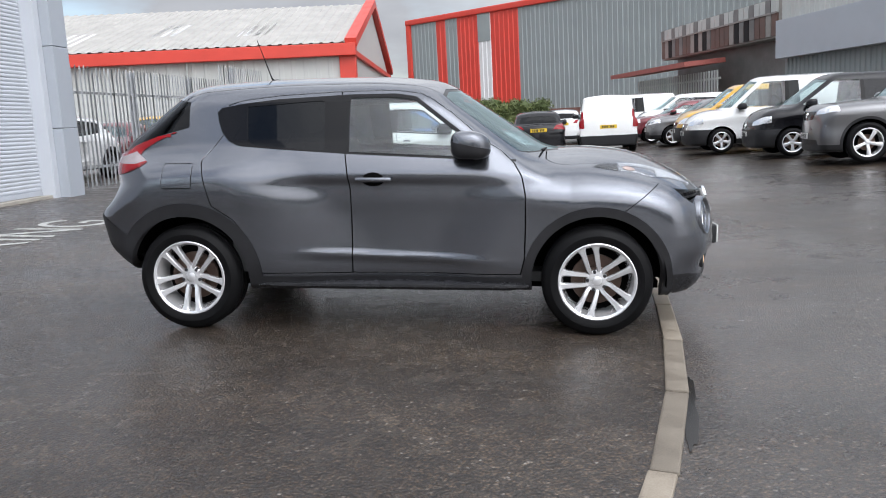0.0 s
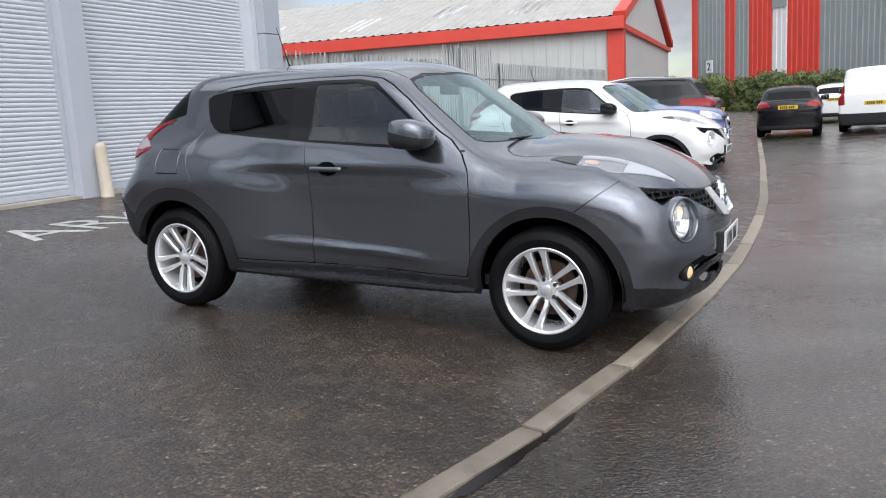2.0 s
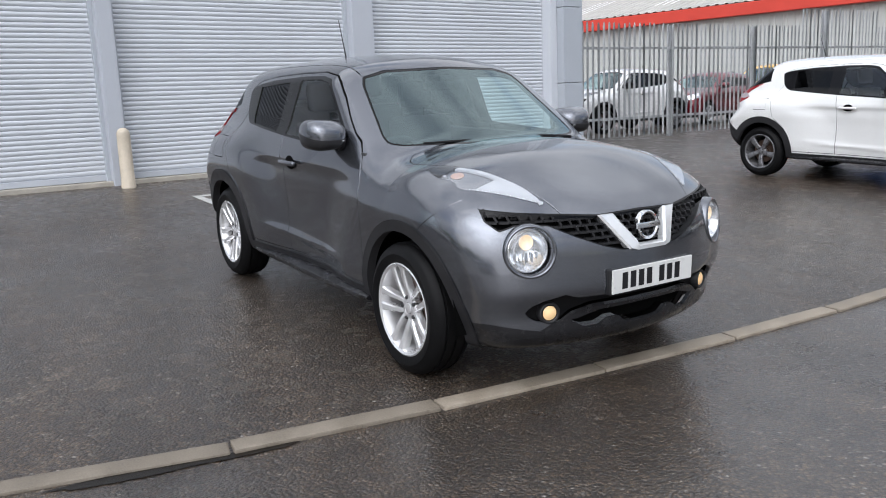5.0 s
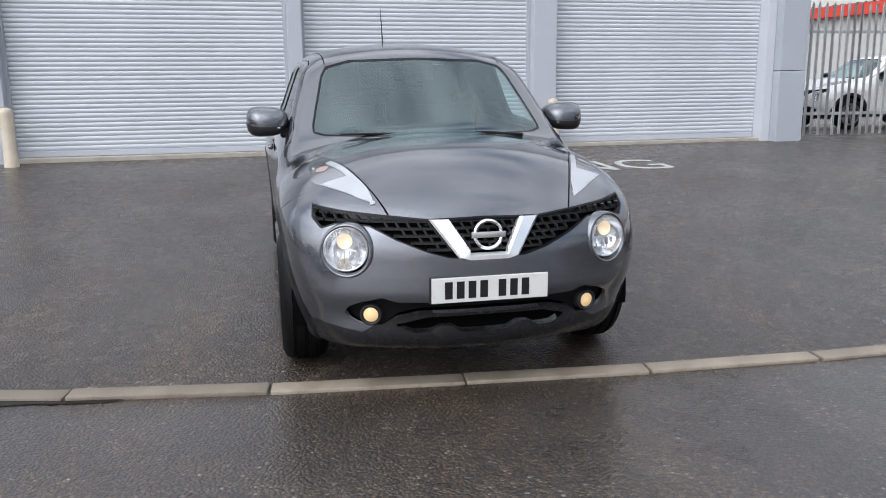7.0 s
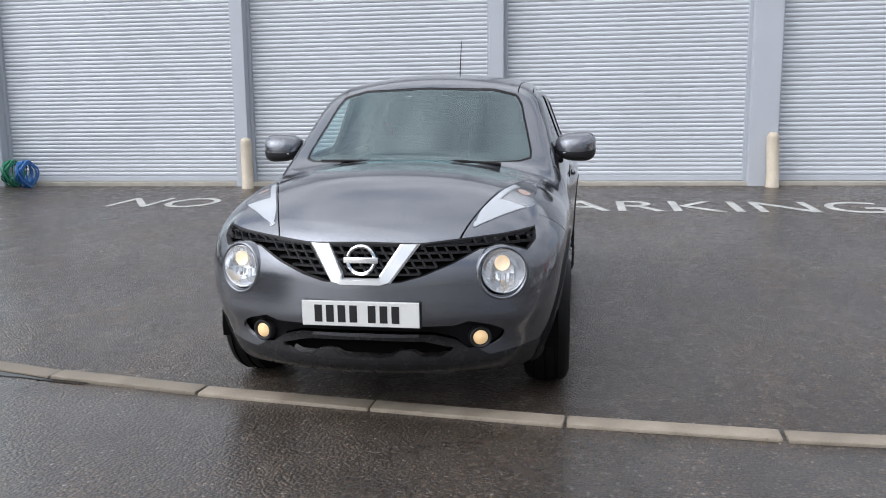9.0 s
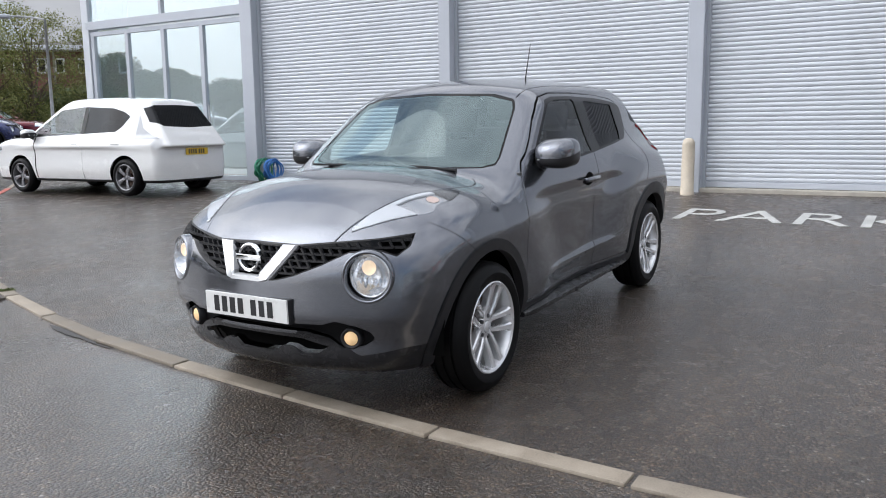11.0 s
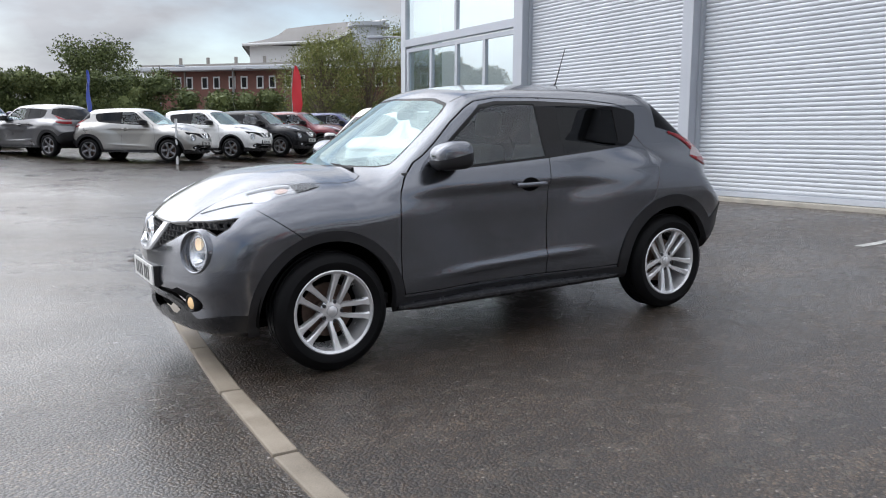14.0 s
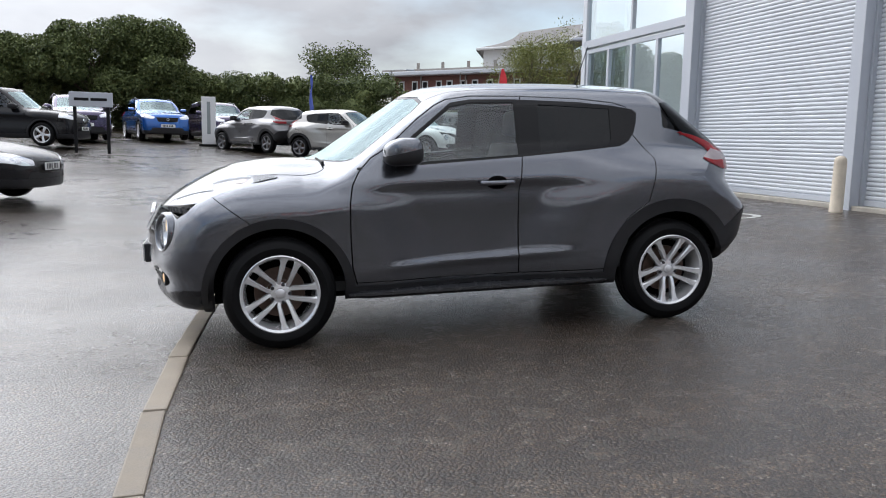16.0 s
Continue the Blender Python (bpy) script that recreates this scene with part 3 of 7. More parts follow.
def poly_sd(poly, u, v):
    """Signed distance to a polygon, negative inside."""
    pts = np.array(poly, float)
    d = np.full(u.shape, 1e9)
    inside = np.zeros(u.shape, bool)
    for (ax, ay), (bx, by) in zip(pts, np.roll(pts, -1, 0)):
        ex, ey = bx - ax, by - ay
        t = np.clip(((u - ax) * ex + (v - ay) * ey) / (ex * ex + ey * ey + 1e-12), 0, 1)
        d = np.minimum(d, (u - ax - t * ex) ** 2 + (v - ay - t * ey) ** 2)
        cross = ((ay > v) != (by > v)) & (u < (bx - ax) * (v - ay) / (by - ay + 1e-12) + ax)
        inside ^= cross
    return np.where(inside, -1, 1) * np.sqrt(d)


class Shell:
    """A closed surface where field(x, y, z) is zero, as triangles that can be cut along curves."""

    def __init__(self, field, lo, hi, h):
        self.f = lambda p: field(p[:, 0], p[:, 1], p[:, 2])
        n = [int(math.ceil((b - a) / h)) + 1 for a, b in zip(lo, hi)]
        ax = [lo[i] + h * np.arange(n[i]) for i in range(3)]
        g = np.stack(np.meshgrid(*ax, indexing="ij"), -1)
        val = self.f(g.reshape(-1, 3)).reshape(n)
        ins = val < 0
        c = [slice(None, -1), slice(1, None)]
        corners = [ins[c[i], c[j], c[k]] for i in (0, 1) for j in (0, 1) for k in (0, 1)]
        some, every = np.logical_or.reduce(corners), np.logical_and.reduce(corners)
        act = some & ~every
        idx = np.full(act.shape, -1)
        cells = np.argwhere(act)
        idx[act] = np.arange(len(cells))
        p = np.array(lo) + h * (cells + 0.5)
        tris = []
        for a in range(3):
            b, d = (a + 1) % 3, (a + 2) % 3
            s0, s1 = [slice(None)] * 3, [slice(None)] * 3
            s0[a], s1[a] = slice(None, -1), slice(1, None)
            e = np.argwhere(ins[tuple(s0)] != ins[tuple(s1)])
            e = e[(e[:, b] > 0) & (e[:, d] > 0) & (e[:, b] < n[b] - 1) & (e[:, d] < n[d] - 1)]
            q = []
            for ob, od in ((-1, -1), (0, -1), (0, 0), (-1, 0)):
                k = e.copy()
                k[:, b] += ob
                k[:, d] += od
                q.append(idx[k[:, 0], k[:, 1], k[:, 2]])
            q = np.stack(q, -1)
            flip = ~ins[e[:, 0], e[:, 1], e[:, 2]]
            q[flip] = q[flip][:, ::-1]
            tris += [q[:, [0, 1, 2]], q[:, [0, 2, 3]]]
        self.t = np.concatenate(tris)
        self.h = h
        self.v = self.settle(p, 6)

    def grad(self, p):
        e = 1.5e-3
        g = np.stack([(self.f(p + d) - self.f(p - d)) / (2 * e) for d in np.eye(3) * e], -1)
        return g

    def settle(self, p, rounds):
        for _ in range(rounds):
            g = self.grad(p)
            step = self.f(p)[:, None] * g / np.maximum((g * g).sum(1, keepdims=True), 0.05)
            p = p - np.clip(step, -self.h, self.h)
        return p

    def cut(self, fn, keep=None):
        """Splits the triangles along fn(x, y, z) = 0."""
        s = fn(*self.v.T)
        s = np.where(np.abs(s) < 2e-4, 2e-4, s)
        pos = s[self.t] > 0
        k = pos.sum(1)
        mixed = (k == 1) | (k == 2)
        if keep is not None:
            mixed &= keep(self.v[self.t].mean(1))
        t, rest = self.t[mixed], self.t[~mixed]
        if not len(t):
            return
        pos, k = pos[mixed], k[mixed]
        lone = np.where(k == 1, pos.argmax(1), (~pos).argmax(1))
        r = np.arange(len(t))
        a, b, c = t[r, lone], t[r, (lone + 1) % 3], t[r, (lone + 2) % 3]
        ed = np.sort(np.concatenate([np.stack([a, b], 1), np.stack([a, c], 1)]), 1)
        u, inv = np.unique(ed, axis=0, return_inverse=True)
        inv = inv.reshape(-1)
        w = (s[u[:, 0]] / (s[u[:, 0]] - s[u[:, 1]]))[:, None]
        fresh = self.settle(self.v[u[:, 0]] * (1 - w) + self.v[u[:, 1]] * w, 1)
        base = len(self.v)
        self.v = np.concatenate([self.v, fresh])
        ab, ac = base + inv[: len(t)], base + inv[len(t) :]
        self.t = np.concatenate([rest, np.stack([a, ab, ac], 1), np.stack([ab, b, c], 1), np.stack([ab, c, ac], 1)])

    def centres(self):
        return self.v[self.t].mean(1)

    def panel(self, name, mask, material, parent, out=0.0, skirt=0.0, label=""):
        """The triangles in mask as one smooth panel, moved out along the normals, its rim turned in by skirt."""
        if not mask.any():
            return None
        t = self.t[mask]
        used, inv = np.unique(t, return_inverse=True)
        t = inv.reshape(-1, 3)
        p = self.v[used]
        g = self.grad(p)
        nrm = g / np.linalg.norm(g, axis=1, keepdims=True)
        p = p + nrm * out
        if skirt:
            e = np.concatenate([t[:, [0, 1]], t[:, [1, 2]], t[:, [2, 0]]])
            key, cnt = np.unique(np.sort(e, 1), axis=0, return_counts=True)
            rim = set(map(tuple, key[cnt == 1]))
            rims = np.array([x for x in e.tolist() if (min(x), max(x)) in rim])
            if len(rims):
                rv, ri = np.unique(rims, return_inverse=True)
                ri = ri.reshape(-1, 2)
                b0 = len(p)
                q = np.concatenate([p[rv] - nrm[rv] * 0.0005, p[rv] - nrm[rv] * skirt])
                p = np.concatenate([p, q])
                m = len(rv)
                a, b = b0 + ri[:, 0], b0 + ri[:, 1]
                t = np.concatenate([t, np.stack([b, a, a + m], 1), np.stack([b, a + m, b + m], 1)])
                nrm = np.concatenate([nrm, nrm[rv], nrm[rv]])
                n_main = int(mask.sum())
        me = mesh_of(name, p, t, material, smooth=True)
        if not skirt:
            me.normals_split_custom_set_from_vertices([tuple(v) for v in nrm])
        else:
            loops = nrm[t.reshape(-1)]
            me.normals_split_custom_set([tuple(v) for v in loops])
        ob = new(name, me)
        ob.parent = parent
        if label:
            tagged(ob, label)
        return ob


def paint(name, color, metal=0.75, rough=0.32):
    """Metallic car paint with flake and a clear coat."""
    k = Mat(name, color, rough, metal, Coat_Weight=1.0, Coat_Roughness=0.03, Coat_IOR=1.5)
    flake = k.voronoi(900, "Color")
    k.to("Base Color", k.mix(k.ramp(flake, [(0.2, 0.0), (0.9, 1.0)]), tuple(c * 0.82 for c in color), tuple(min(1, c * 1.25) for c in color)))
    dirt = k.noise(4, 6)
    k.to("Roughness", k.ramp(dirt, [(0.3, rough * 0.9), (0.75, rough * 1.15)]))
    drops = k.noise(260, 2)
    bead = k.math("MULTIPLY", k.ramp(k.voronoi(75), [(0.10, 1.0), (0.22, 0.0)]), k.ramp(k.noise(14, 3), [(0.52, 0.0), (0.62, 1.0)]))
    k.bump(bead, 0.12, 0.002, "Coat Normal")
    k.to("Coat Roughness", k.ramp(drops, [(0.45, 0.04), (0.8, 0.08)]))
    return k.m


M_PAINT = paint("gunmetal_metallic_paint", (0.138, 0.146, 0.166), 0.88, 0.22)
M_PLASTIC = worn("black_textured_plastic", (0.020, 0.020, 0.022), 0.42, vary=0.2, scale=12, fine=300, bump=0.08, Specular_IOR_Level=0.35)
M_GLOSSBLACK = Mat("gloss_black_trim", (0.006, 0.006, 0.007), 0.10, Specular_IOR_Level=0.22).m
M_NET = Mat("satin_black_grille", (0.022, 0.022, 0.024), 0.28).m
M_LIP = worn("satin_dark_lip", (0.016, 0.016, 0.018), 0.26, vary=0.15, scale=12, fine=300, bump=0.03, Specular_IOR_Level=0.45)
M_RUBBER = worn("black_tyre_rubber", (0.006, 0.006, 0.0065), 0.5, vary=0.3, scale=9, fine=120, bump=0.12, Specular_IOR_Level=0.12)
M_ALLOY = worn("silver_painted_alloy", (0.80, 0.80, 0.81), 0.24, 0.65, vary=0.06, scale=14, Coat_Weight=0.4)
M_ALLOYDARK = worn("dark_alloy_barrel", (0.045, 0.045, 0.048), 0.5, 0.5, vary=0.2, scale=14)
M_DISC = worn("rusty_brake_disc", (0.10, 0.065, 0.05), 0.45, 0.5, vary=0.4, scale=14)
M_CHROME = Mat("chrome", (0.78, 0.79, 0.80), 0.07, 1.0).m
M_GLASS = window_glass("clear_car_glass", (0.82, 0.88, 0.87), 0.02, grow=0.8)
M_SCREEN = window_glass("windscreen_glass", (0.62, 0.76, 0.76), 0.09, (0.76, 0.93, 0.95), 1.1)
M_PRIVACY = window_glass("privacy_glass", (0.02, 0.022, 0.022), 0.0, grow=0.45)
M_LENS = window_glass("clear_lamp_lens", (0.95, 0.96, 0.97), 0.01, grow=0.7)
M_LAMPIN = Mat("lamp_reflector", (0.80, 0.81, 0.83), 0.14, 0.75).m
M_LAMPWHITE = worn("frosted_white_lamp", (0.46, 0.47, 0.49), 0.2, vary=0.08, scale=20)
M_LAMPDARK = Mat("silvery_lamp_bowl", (0.36, 0.36, 0.37), 0.22, 0.8).m
M_TAILCLEAR = worn("smoked_clear_tail_lens", (0.30, 0.26, 0.27), 0.15, vary=0.1, scale=20)
M_BRIGHT = Mat("bright_trim", (0.84, 0.85, 0.86), 0.14, 0.55).m
M_AMBER = Mat("amber_lamp", (0.50, 0.35, 0.29), 0.2).m
M_TAIL = Mat("red_tail_lamp", (0.24, 0.004, 0.008), 0.15, Specular_IOR_Level=0.25, Coat_Weight=0.25).m
M_SEAT = worn("dark_seat_cloth", (0.045, 0.045, 0.048), 0.85, vary=0.2, scale=9, fine=200, bump=0.3)
M_CABIN = worn("charcoal_cabin_plastic", (0.035, 0.036, 0.038), 0.6, vary=0.15, scale=9)
M_HEADLINER = worn("pale_headlining", (0.42, 0.41, 0.39), 0.9, vary=0.1)
M_PLATE_W = worn("white_number_plate", (0.72, 0.72, 0.70), 0.3, vary=0.04)
M_PLATE_Y = worn("yellow_number_plate", (0.72, 0.48, 0.03), 0.3, vary=0.04)
M_INK = Mat("black_plate_bars", (0.01, 0.01, 0.012), 0.4).m


def glow(name, color, strength):
    k = Mat(name, color, 0.2)
    k.set("Emission Color", (*color, 1)), k.set("Emission Strength", strength)
    return k.m


M_FOG = glow("lit_fog_lamp", (1.0, 0.68, 0.36), 0.17)
M_SIDELIGHT = glow("lit_side_lamp", (1.0, 0.82, 0.60), 0.20)


def turned(axis_from_z):
    """The turn that lays z along a direction."""
    return Vector(axis_from_z).to_track_quat("Z", "Y").to_matrix().to_4x4()


def spoke_bar(bm, a0, r0, a1, r1, w0, w1, z0, z1, depth):
    """One tapered spoke from angle a0, radius r0 to angle a1, radius r1, in the wheel's plane."""
    p0, p1 = Vector((r0 * math.cos(a0), r0 * math.sin(a0), z0)), Vector((r1 * math.cos(a1), r1 * math.sin(a1), z1))
    pm = (p0 + p1) / 2 + Vector((0, 0, 0.012))
    rings = []
    for p, w in ((p0, w0), (pm, (w0 + w1) * 0.46), (p1, w1)):
        d = (p1 - p0).normalized()
        s = d.cross(Vector((0, 0, 1))).normalized()
        rings.append([bm.verts.new(p + s * (w * a) + Vector((0, 0, b))) for a, b in ((-0.5, -depth), (-0.5, -0.006), (-0.36, 0.0), (0.36, 0.0), (0.5, -0.006), (0.5, -depth))])
    for q, s in zip(rings, rings[1:]):
        for k in range(6):
            bm.faces.new((q[k], q[(k + 1) % 6], s[(k + 1) % 6], s[k]))
    bm.faces.new(rings[0]), bm.faces.new(rings[-1][::-1])


WHEEL_MESHES = {}


def twin_spoke(bm, side, rim, hw):
    """One spoke of a pair along +x: slim at the hub, splayed and flared where it runs into the rim."""
    rows = []
    for x, y, w, z in ((0.040, 0.020, 0.026, -0.046), (0.070, 0.030, 0.027, -0.036), (0.120, 0.034, 0.029, -0.024), (rim - 0.048, 0.039, 0.034, -0.015), (rim - 0.024, 0.043, 0.044, -0.011), (rim - 0.008, 0.046, 0.062, -0.008)):
        yy = side * y
        lift = math.sqrt(max(0.0, x * x - yy * yy)) - x if x > 0.18 else 0.0
        rows.append([bm.verts.new((x + lift, yy + w * o, hw + z + d)) for o, d in ((-0.5, -0.040), (-0.5, -0.007), (-0.34, 0.0), (0.30, 0.0), (0.5, -0.009), (0.5, -0.040))])
    for q, t in zip(rows, rows[1:]):
        for k in range(6):
            bm.faces.new((q[k], q[(k + 1) % 6], t[(k + 1) % 6], t[k]))
    bm.faces.new(rows[0]), bm.faces.new(rows[-1][::-1])
    bmesh.ops.recalc_face_normals(bm, faces=bm.faces)


def make_wheel(parent, m, r=0.331, width=0.215, rim=0.228, spokes=5, double=True, silver=None, name="wheel"):
    """A road wheel with its outer face towards +z of m; alike wheels share their meshes."""
    silver = silver or M_ALLOY
    ob = new(name)
    ob.parent, ob.matrix_basis = parent, m
    hw = width / 2
    key = (round(r, 4), round(width, 4), round(rim, 4), spokes, double, silver.name)
    if key not in WHEEL_MESHES:
        kept = []

        def keep(title, bm, material, label="", angle=None, at=None):
            me = bpy.data.meshes.new(title)
            bm.to_mesh(me), bm.free()
            me.materials.append(material)
            if angle:
                me.polygons.foreach_set("use_smooth", [True] * len(me.polygons))
                me.set_sharp_from_angle(angle=radians(angle))
            kept.append((title, me, label, at or [Matrix()]))

        bm = bmesh.new()
        prof = [(rim - 0.012, -hw + 0.01), (rim + 0.012, -hw), (r - 0.06, -hw - 0.005), (r - 0.03, -hw + 0.004), (r - 0.012, -hw + 0.018), (r - 0.004, -hw + 0.036)]
        for g in (-0.055, 0.0, 0.055):
            prof += [(r, g - 0.008), (r - 0.009, g - 0.006), (r - 0.009, g + 0.006), (r, g + 0.008)]
        prof += [(r - 0.004, hw - 0.036), (r - 0.012, hw - 0.018), (r - 0.030, hw - 0.004), (r - 0.050, hw + 0.004), (r - 0.053, hw + 0.0065), (r - 0.058, hw + 0.0065), (rim + 0.030, hw + 0.003), (rim + 0.012, hw - 0.002), (rim - 0.012, hw - 0.012)]
        lathe(bm, prof, None, 48)
        bmesh.ops.recalc_face_normals(bm, faces=bm.faces)
        keep("tyre", bm, M_RUBBER, "black rubber tyre", 35)
        bm = bmesh.new()
        lathe(bm, [(rim - 0.034, -hw + 0.02), (rim - 0.030, hw - 0.075), (rim - 0.020, hw - 0.030), (rim - 0.013, hw - 0.008), (rim, hw - 0.001), (rim + 0.006, hw - 0.004)], None, 48)
        keep("rim", bm, silver, "silver alloy rim", 40)
        bm = bmesh.new()
        turns = [2 * math.pi * i / spokes for i in range(spokes)]
        if double:
            for side in (-1, 1):
                bm = bmesh.new()
                twin_spoke(bm, side, rim, hw)
                keep("spoke", bm, silver, "", 32, [pose(0, 0, 0, 0, 0, 90 + math.degrees(t)) for t in turns])
        else:
            bm = bmesh.new()
            spoke_bar(bm, 0, 0.05, 0.1, rim - 0.012, 0.05, 0.085, hw - 0.03, hw - 0.016, 0.03)
            keep("spoke", bm, silver, "", 32, [pose(0, 0, 0, 0, 0, 90 + math.degrees(t)) for t in turns])
        bm = bmesh.new()
        lathe(bm, [(0.066, hw - 0.085), (0.066, hw - 0.052), (0.056, hw - 0.043), (0.034, hw - 0.040), (0.033, hw - 0.046), (0.0, hw - 0.046)], None, 30)
        keep("hub", bm, silver, "", 30)
        bm = bmesh.new()
        lathe(bm, [(0.031, hw - 0.046), (0.030, hw - 0.037), (0.024, hw - 0.034), (0.0, hw - 0.033)], None, 20)
        keep("hub_cap", bm, silver, "", 30)
        bm = bmesh.new()
        lathe(bm, [(0.013, hw - 0.066), (0.012, hw - 0.042), (0.009, hw - 0.037), (0.0, hw - 0.036)], None, 6)
        keep("wheel_nut", bm, M_ALLOYDARK, "", None, [pose(0.055 * math.cos(t + math.pi / 2), 0.055 * math.sin(t + math.pi / 2), 0) for t in turns])
        bm = bmesh.new()
        lathe(bm, [(0.0, 0.0), (0.150, 0.0), (0.152, -0.012), (0.0, -0.012)], None, 32)
        lathe(bm, [(0.0, 0.028), (0.078, 0.026), (0.08, 0.0)], None, 24)
        keep("brake_disc", bm, M_DISC, "rust-tinged brake disc", 40)
        bm = bmesh.new()
        lathe(bm, [(0.0, -0.05), (rim - 0.032, -0.05), (rim - 0.032, -0.06)], None, 24)
        keep("backplate", bm, M_BLACK)
        WHEEL_MESHES[key] = kept
    for title, me, label, at in WHEEL_MESHES[key]:
        for place in at:
            p = new(title, me)
            p.parent, p.matrix_basis = ob, place
            if label:
                tagged(p, label)
    return ob


def plate_part(parent, m, yellow=False, wide=0.52, name="number_plate", near=False):
    """A number plate facing +z of m, with plain bars in place of its characters."""
    bm = box_bm((-wide / 2, -0.0555, -0.006), (wide / 2, 0.0555, 0.004), None, 0.003)
    ob = part(name, bm, M_PLATE_Y if yellow else M_PLATE_W, parent, "yellow number plate" if yellow else "white number plate")
    ob.matrix_basis = m
    bm = bmesh.new()
    x = -wide * 0.39
    for k in range(7):
        box(bm, (x, -0.038, 0.0042), (x + 0.034, 0.038, 0.0052))
        x += 0.052 + (0.03 if k == 3 else 0)
        if near:
            part("plate_bar", bm, M_INK, ob)
            bm = bmesh.new()
    if not near:
        tagged(part("plate_marking", bm, M_INK, ob), kind="stuff")
    return ob


def seat(parent, x, y, z, w=0.5, head=True):
    """A padded car seat facing +x."""
    ob = new("car_seat")
    ob.parent, ob.matrix_basis = parent, pose(x, y, z)
    part("cushion", box_bm((-0.25, -w / 2, 0), (0.27, w / 2, 0.14), None, 0.05), M_SEAT, ob, smooth=True)
    part("backrest", box_bm((-0.06, -w / 2 + 0.01, 0), (0.07, w / 2 - 0.01, 0.62), pose(-0.22, 0, 0.10, 0, -14, 0), 0.05), M_SEAT, ob, smooth=True)
    if head:
        part("headrest", box_bm((-0.045, -0.13, 0), (0.05, 0.13, 0.19), pose(-0.40, 0, 0.76, 0, -10, 0), 0.045), M_SEAT, ob, smooth=True)
    return ob


def mirrors(parent, x, y, z, paint_m, size=1.0, cap=True):
    """Two door mirrors: cap, black housing, lamp strip and glass."""
    for s in (-1, 1):
        ob = new("door_mirror")
        ob.parent = parent
        ob.matrix_basis = pose(x, s * y, z)
        bm = bmesh.new()
        bmesh.ops.create_uvsphere(bm, u_segments=32, v_segments=20, radius=1)
        for v in bm.verts:
            c = v.co
            back = c.x < 0
            deep = math.copysign(abs(c.x) ** (0.45 if back else 0.9), c.x)
            v.co = Vector((deep * (0.125 if back else 0.110) - 0.02, math.copysign(abs(c.y) ** 0.66, c.y) * 0.118 * (1 - 0.12 * max(0, c.x)), math.copysign(abs(c.z) ** 0.66, c.z) * 0.080 * (1 + 0.16 * c.y * s) - (0.016 * c.x if not back else 0)))
        upper = bm.copy()
        for b, sign in ((bm, -1), (upper, 1)):
            bmesh.ops.bisect_plane(b, geom=b.verts[:] + b.edges[:] + b.faces[:], plane_co=(0, 0, -0.008), plane_no=(0.20, 0, 1), clear_inner=sign > 0, clear_outer=sign < 0)
        part("mirror_housing", bm, M_PLASTIC, ob, "black mirror housing", smooth=True)
        part("mirror_cap", upper, paint_m if cap else M_GLOSSBLACK, ob, "body-coloured mirror cap" if cap else "", smooth=True)
        part("mirror_glass", box_bm((-0.1425, -0.058, -0.034), (-0.1385, 0.058, 0.036), None, 0.0015), M_CHROME, ob)
        bm = bmesh.new()
        tube(bm, [(0.078, -s * 0.070, -0.032), (0.081, 0.0, -0.030), (0.064, s * 0.058, -0.027), (0.022, s * 0.099, -0.025), (-0.03, s * 0.112, -0.024)], [0.003, 0.006, 0.006, 0.006, 0.004], 8)
        part("indicator", bm, M_LAMPWHITE, ob, smooth=True)
        bm = bmesh.new()
        tube(bm, [(-0.01, -s * 0.085, -0.060), (0.015, -s * 0.15, -0.082), (0.035, -s * 0.25, -0.095)], [0.036, 0.032, 0.040], 12)
        part("mirror_arm", bm, M_PLASTIC, ob, smooth=True)


# side view of the small crossover, right and left alike
X_WIN = [(0.62, 1.09), (0.53, 1.165), (0.17, 1.44), (0.04, 1.46), (-0.24, 1.458), (-0.69, 1.435), (-0.93, 1.408), (-1.06, 1.385), (-1.09, 1.36), (-1.08, 1.31), (-1.05, 1.235), (-1.00, 1.178), (-0.93, 1.148), (-0.656, 1.126), (-0.23, 1.097), (0.40, 1.065)]
X_GLASS_F = [(-0.235, 1.112), (0.42, 1.082), (0.50, 1.15), (0.456, 1.195), (0.163, 1.418), (0.04, 1.44), (-0.241, 1.438)]
X_GLASS_R = [(-0.385, 1.122), (-0.84, 1.152), (-0.88, 1.19), (-0.895, 1.39), (-0.40, 1.424)]
X_DOOR_F = [(-0.228, 0.365), (-0.222, 0.53), (-0.222, 0.87), (-0.259, 1.137), (-0.30, 1.478), (0.03, 1.482), (0.19, 1.462), (0.27, 1.425), (0.392, 1.34), (0.528, 1.225), (0.62, 1.155), (0.69, 1.115), (0.77, 1.036), (0.815, 0.96), (0.836, 0.85), (0.838, 0.668), (0.832, 0.464), (0.808, 0.365)]
X_DOOR_R = [(-0.228, 0.365), (-0.222, 0.53), (-0.222, 0.87), (-0.259, 1.137), (-0.30, 1.478), (-0.69, 1.458), (-0.93, 1.43), (-1.02, 1.40), (-1.04, 1.30), (-1.03, 1.233), (-1.155, 1.065), (-1.12, 0.92), (-1.085, 0.79), (-0.95, 0.70), (-0.85, 0.56), (-0.80, 0.42), (-0.795, 0.365)]
X_TAIL = [(-1.35, 1.238), (-1.482, 1.208), (-1.65, 1.15), (-1.75, 1.10), (-2.05, 1.08), (-2.05, 0.972), (-1.75, 0.972), (-1.66, 0.99), (-1.56, 1.03), (-1.527, 1.06), (-1.593, 1.10), (-1.571, 1.132), (-1.482, 1.183)]
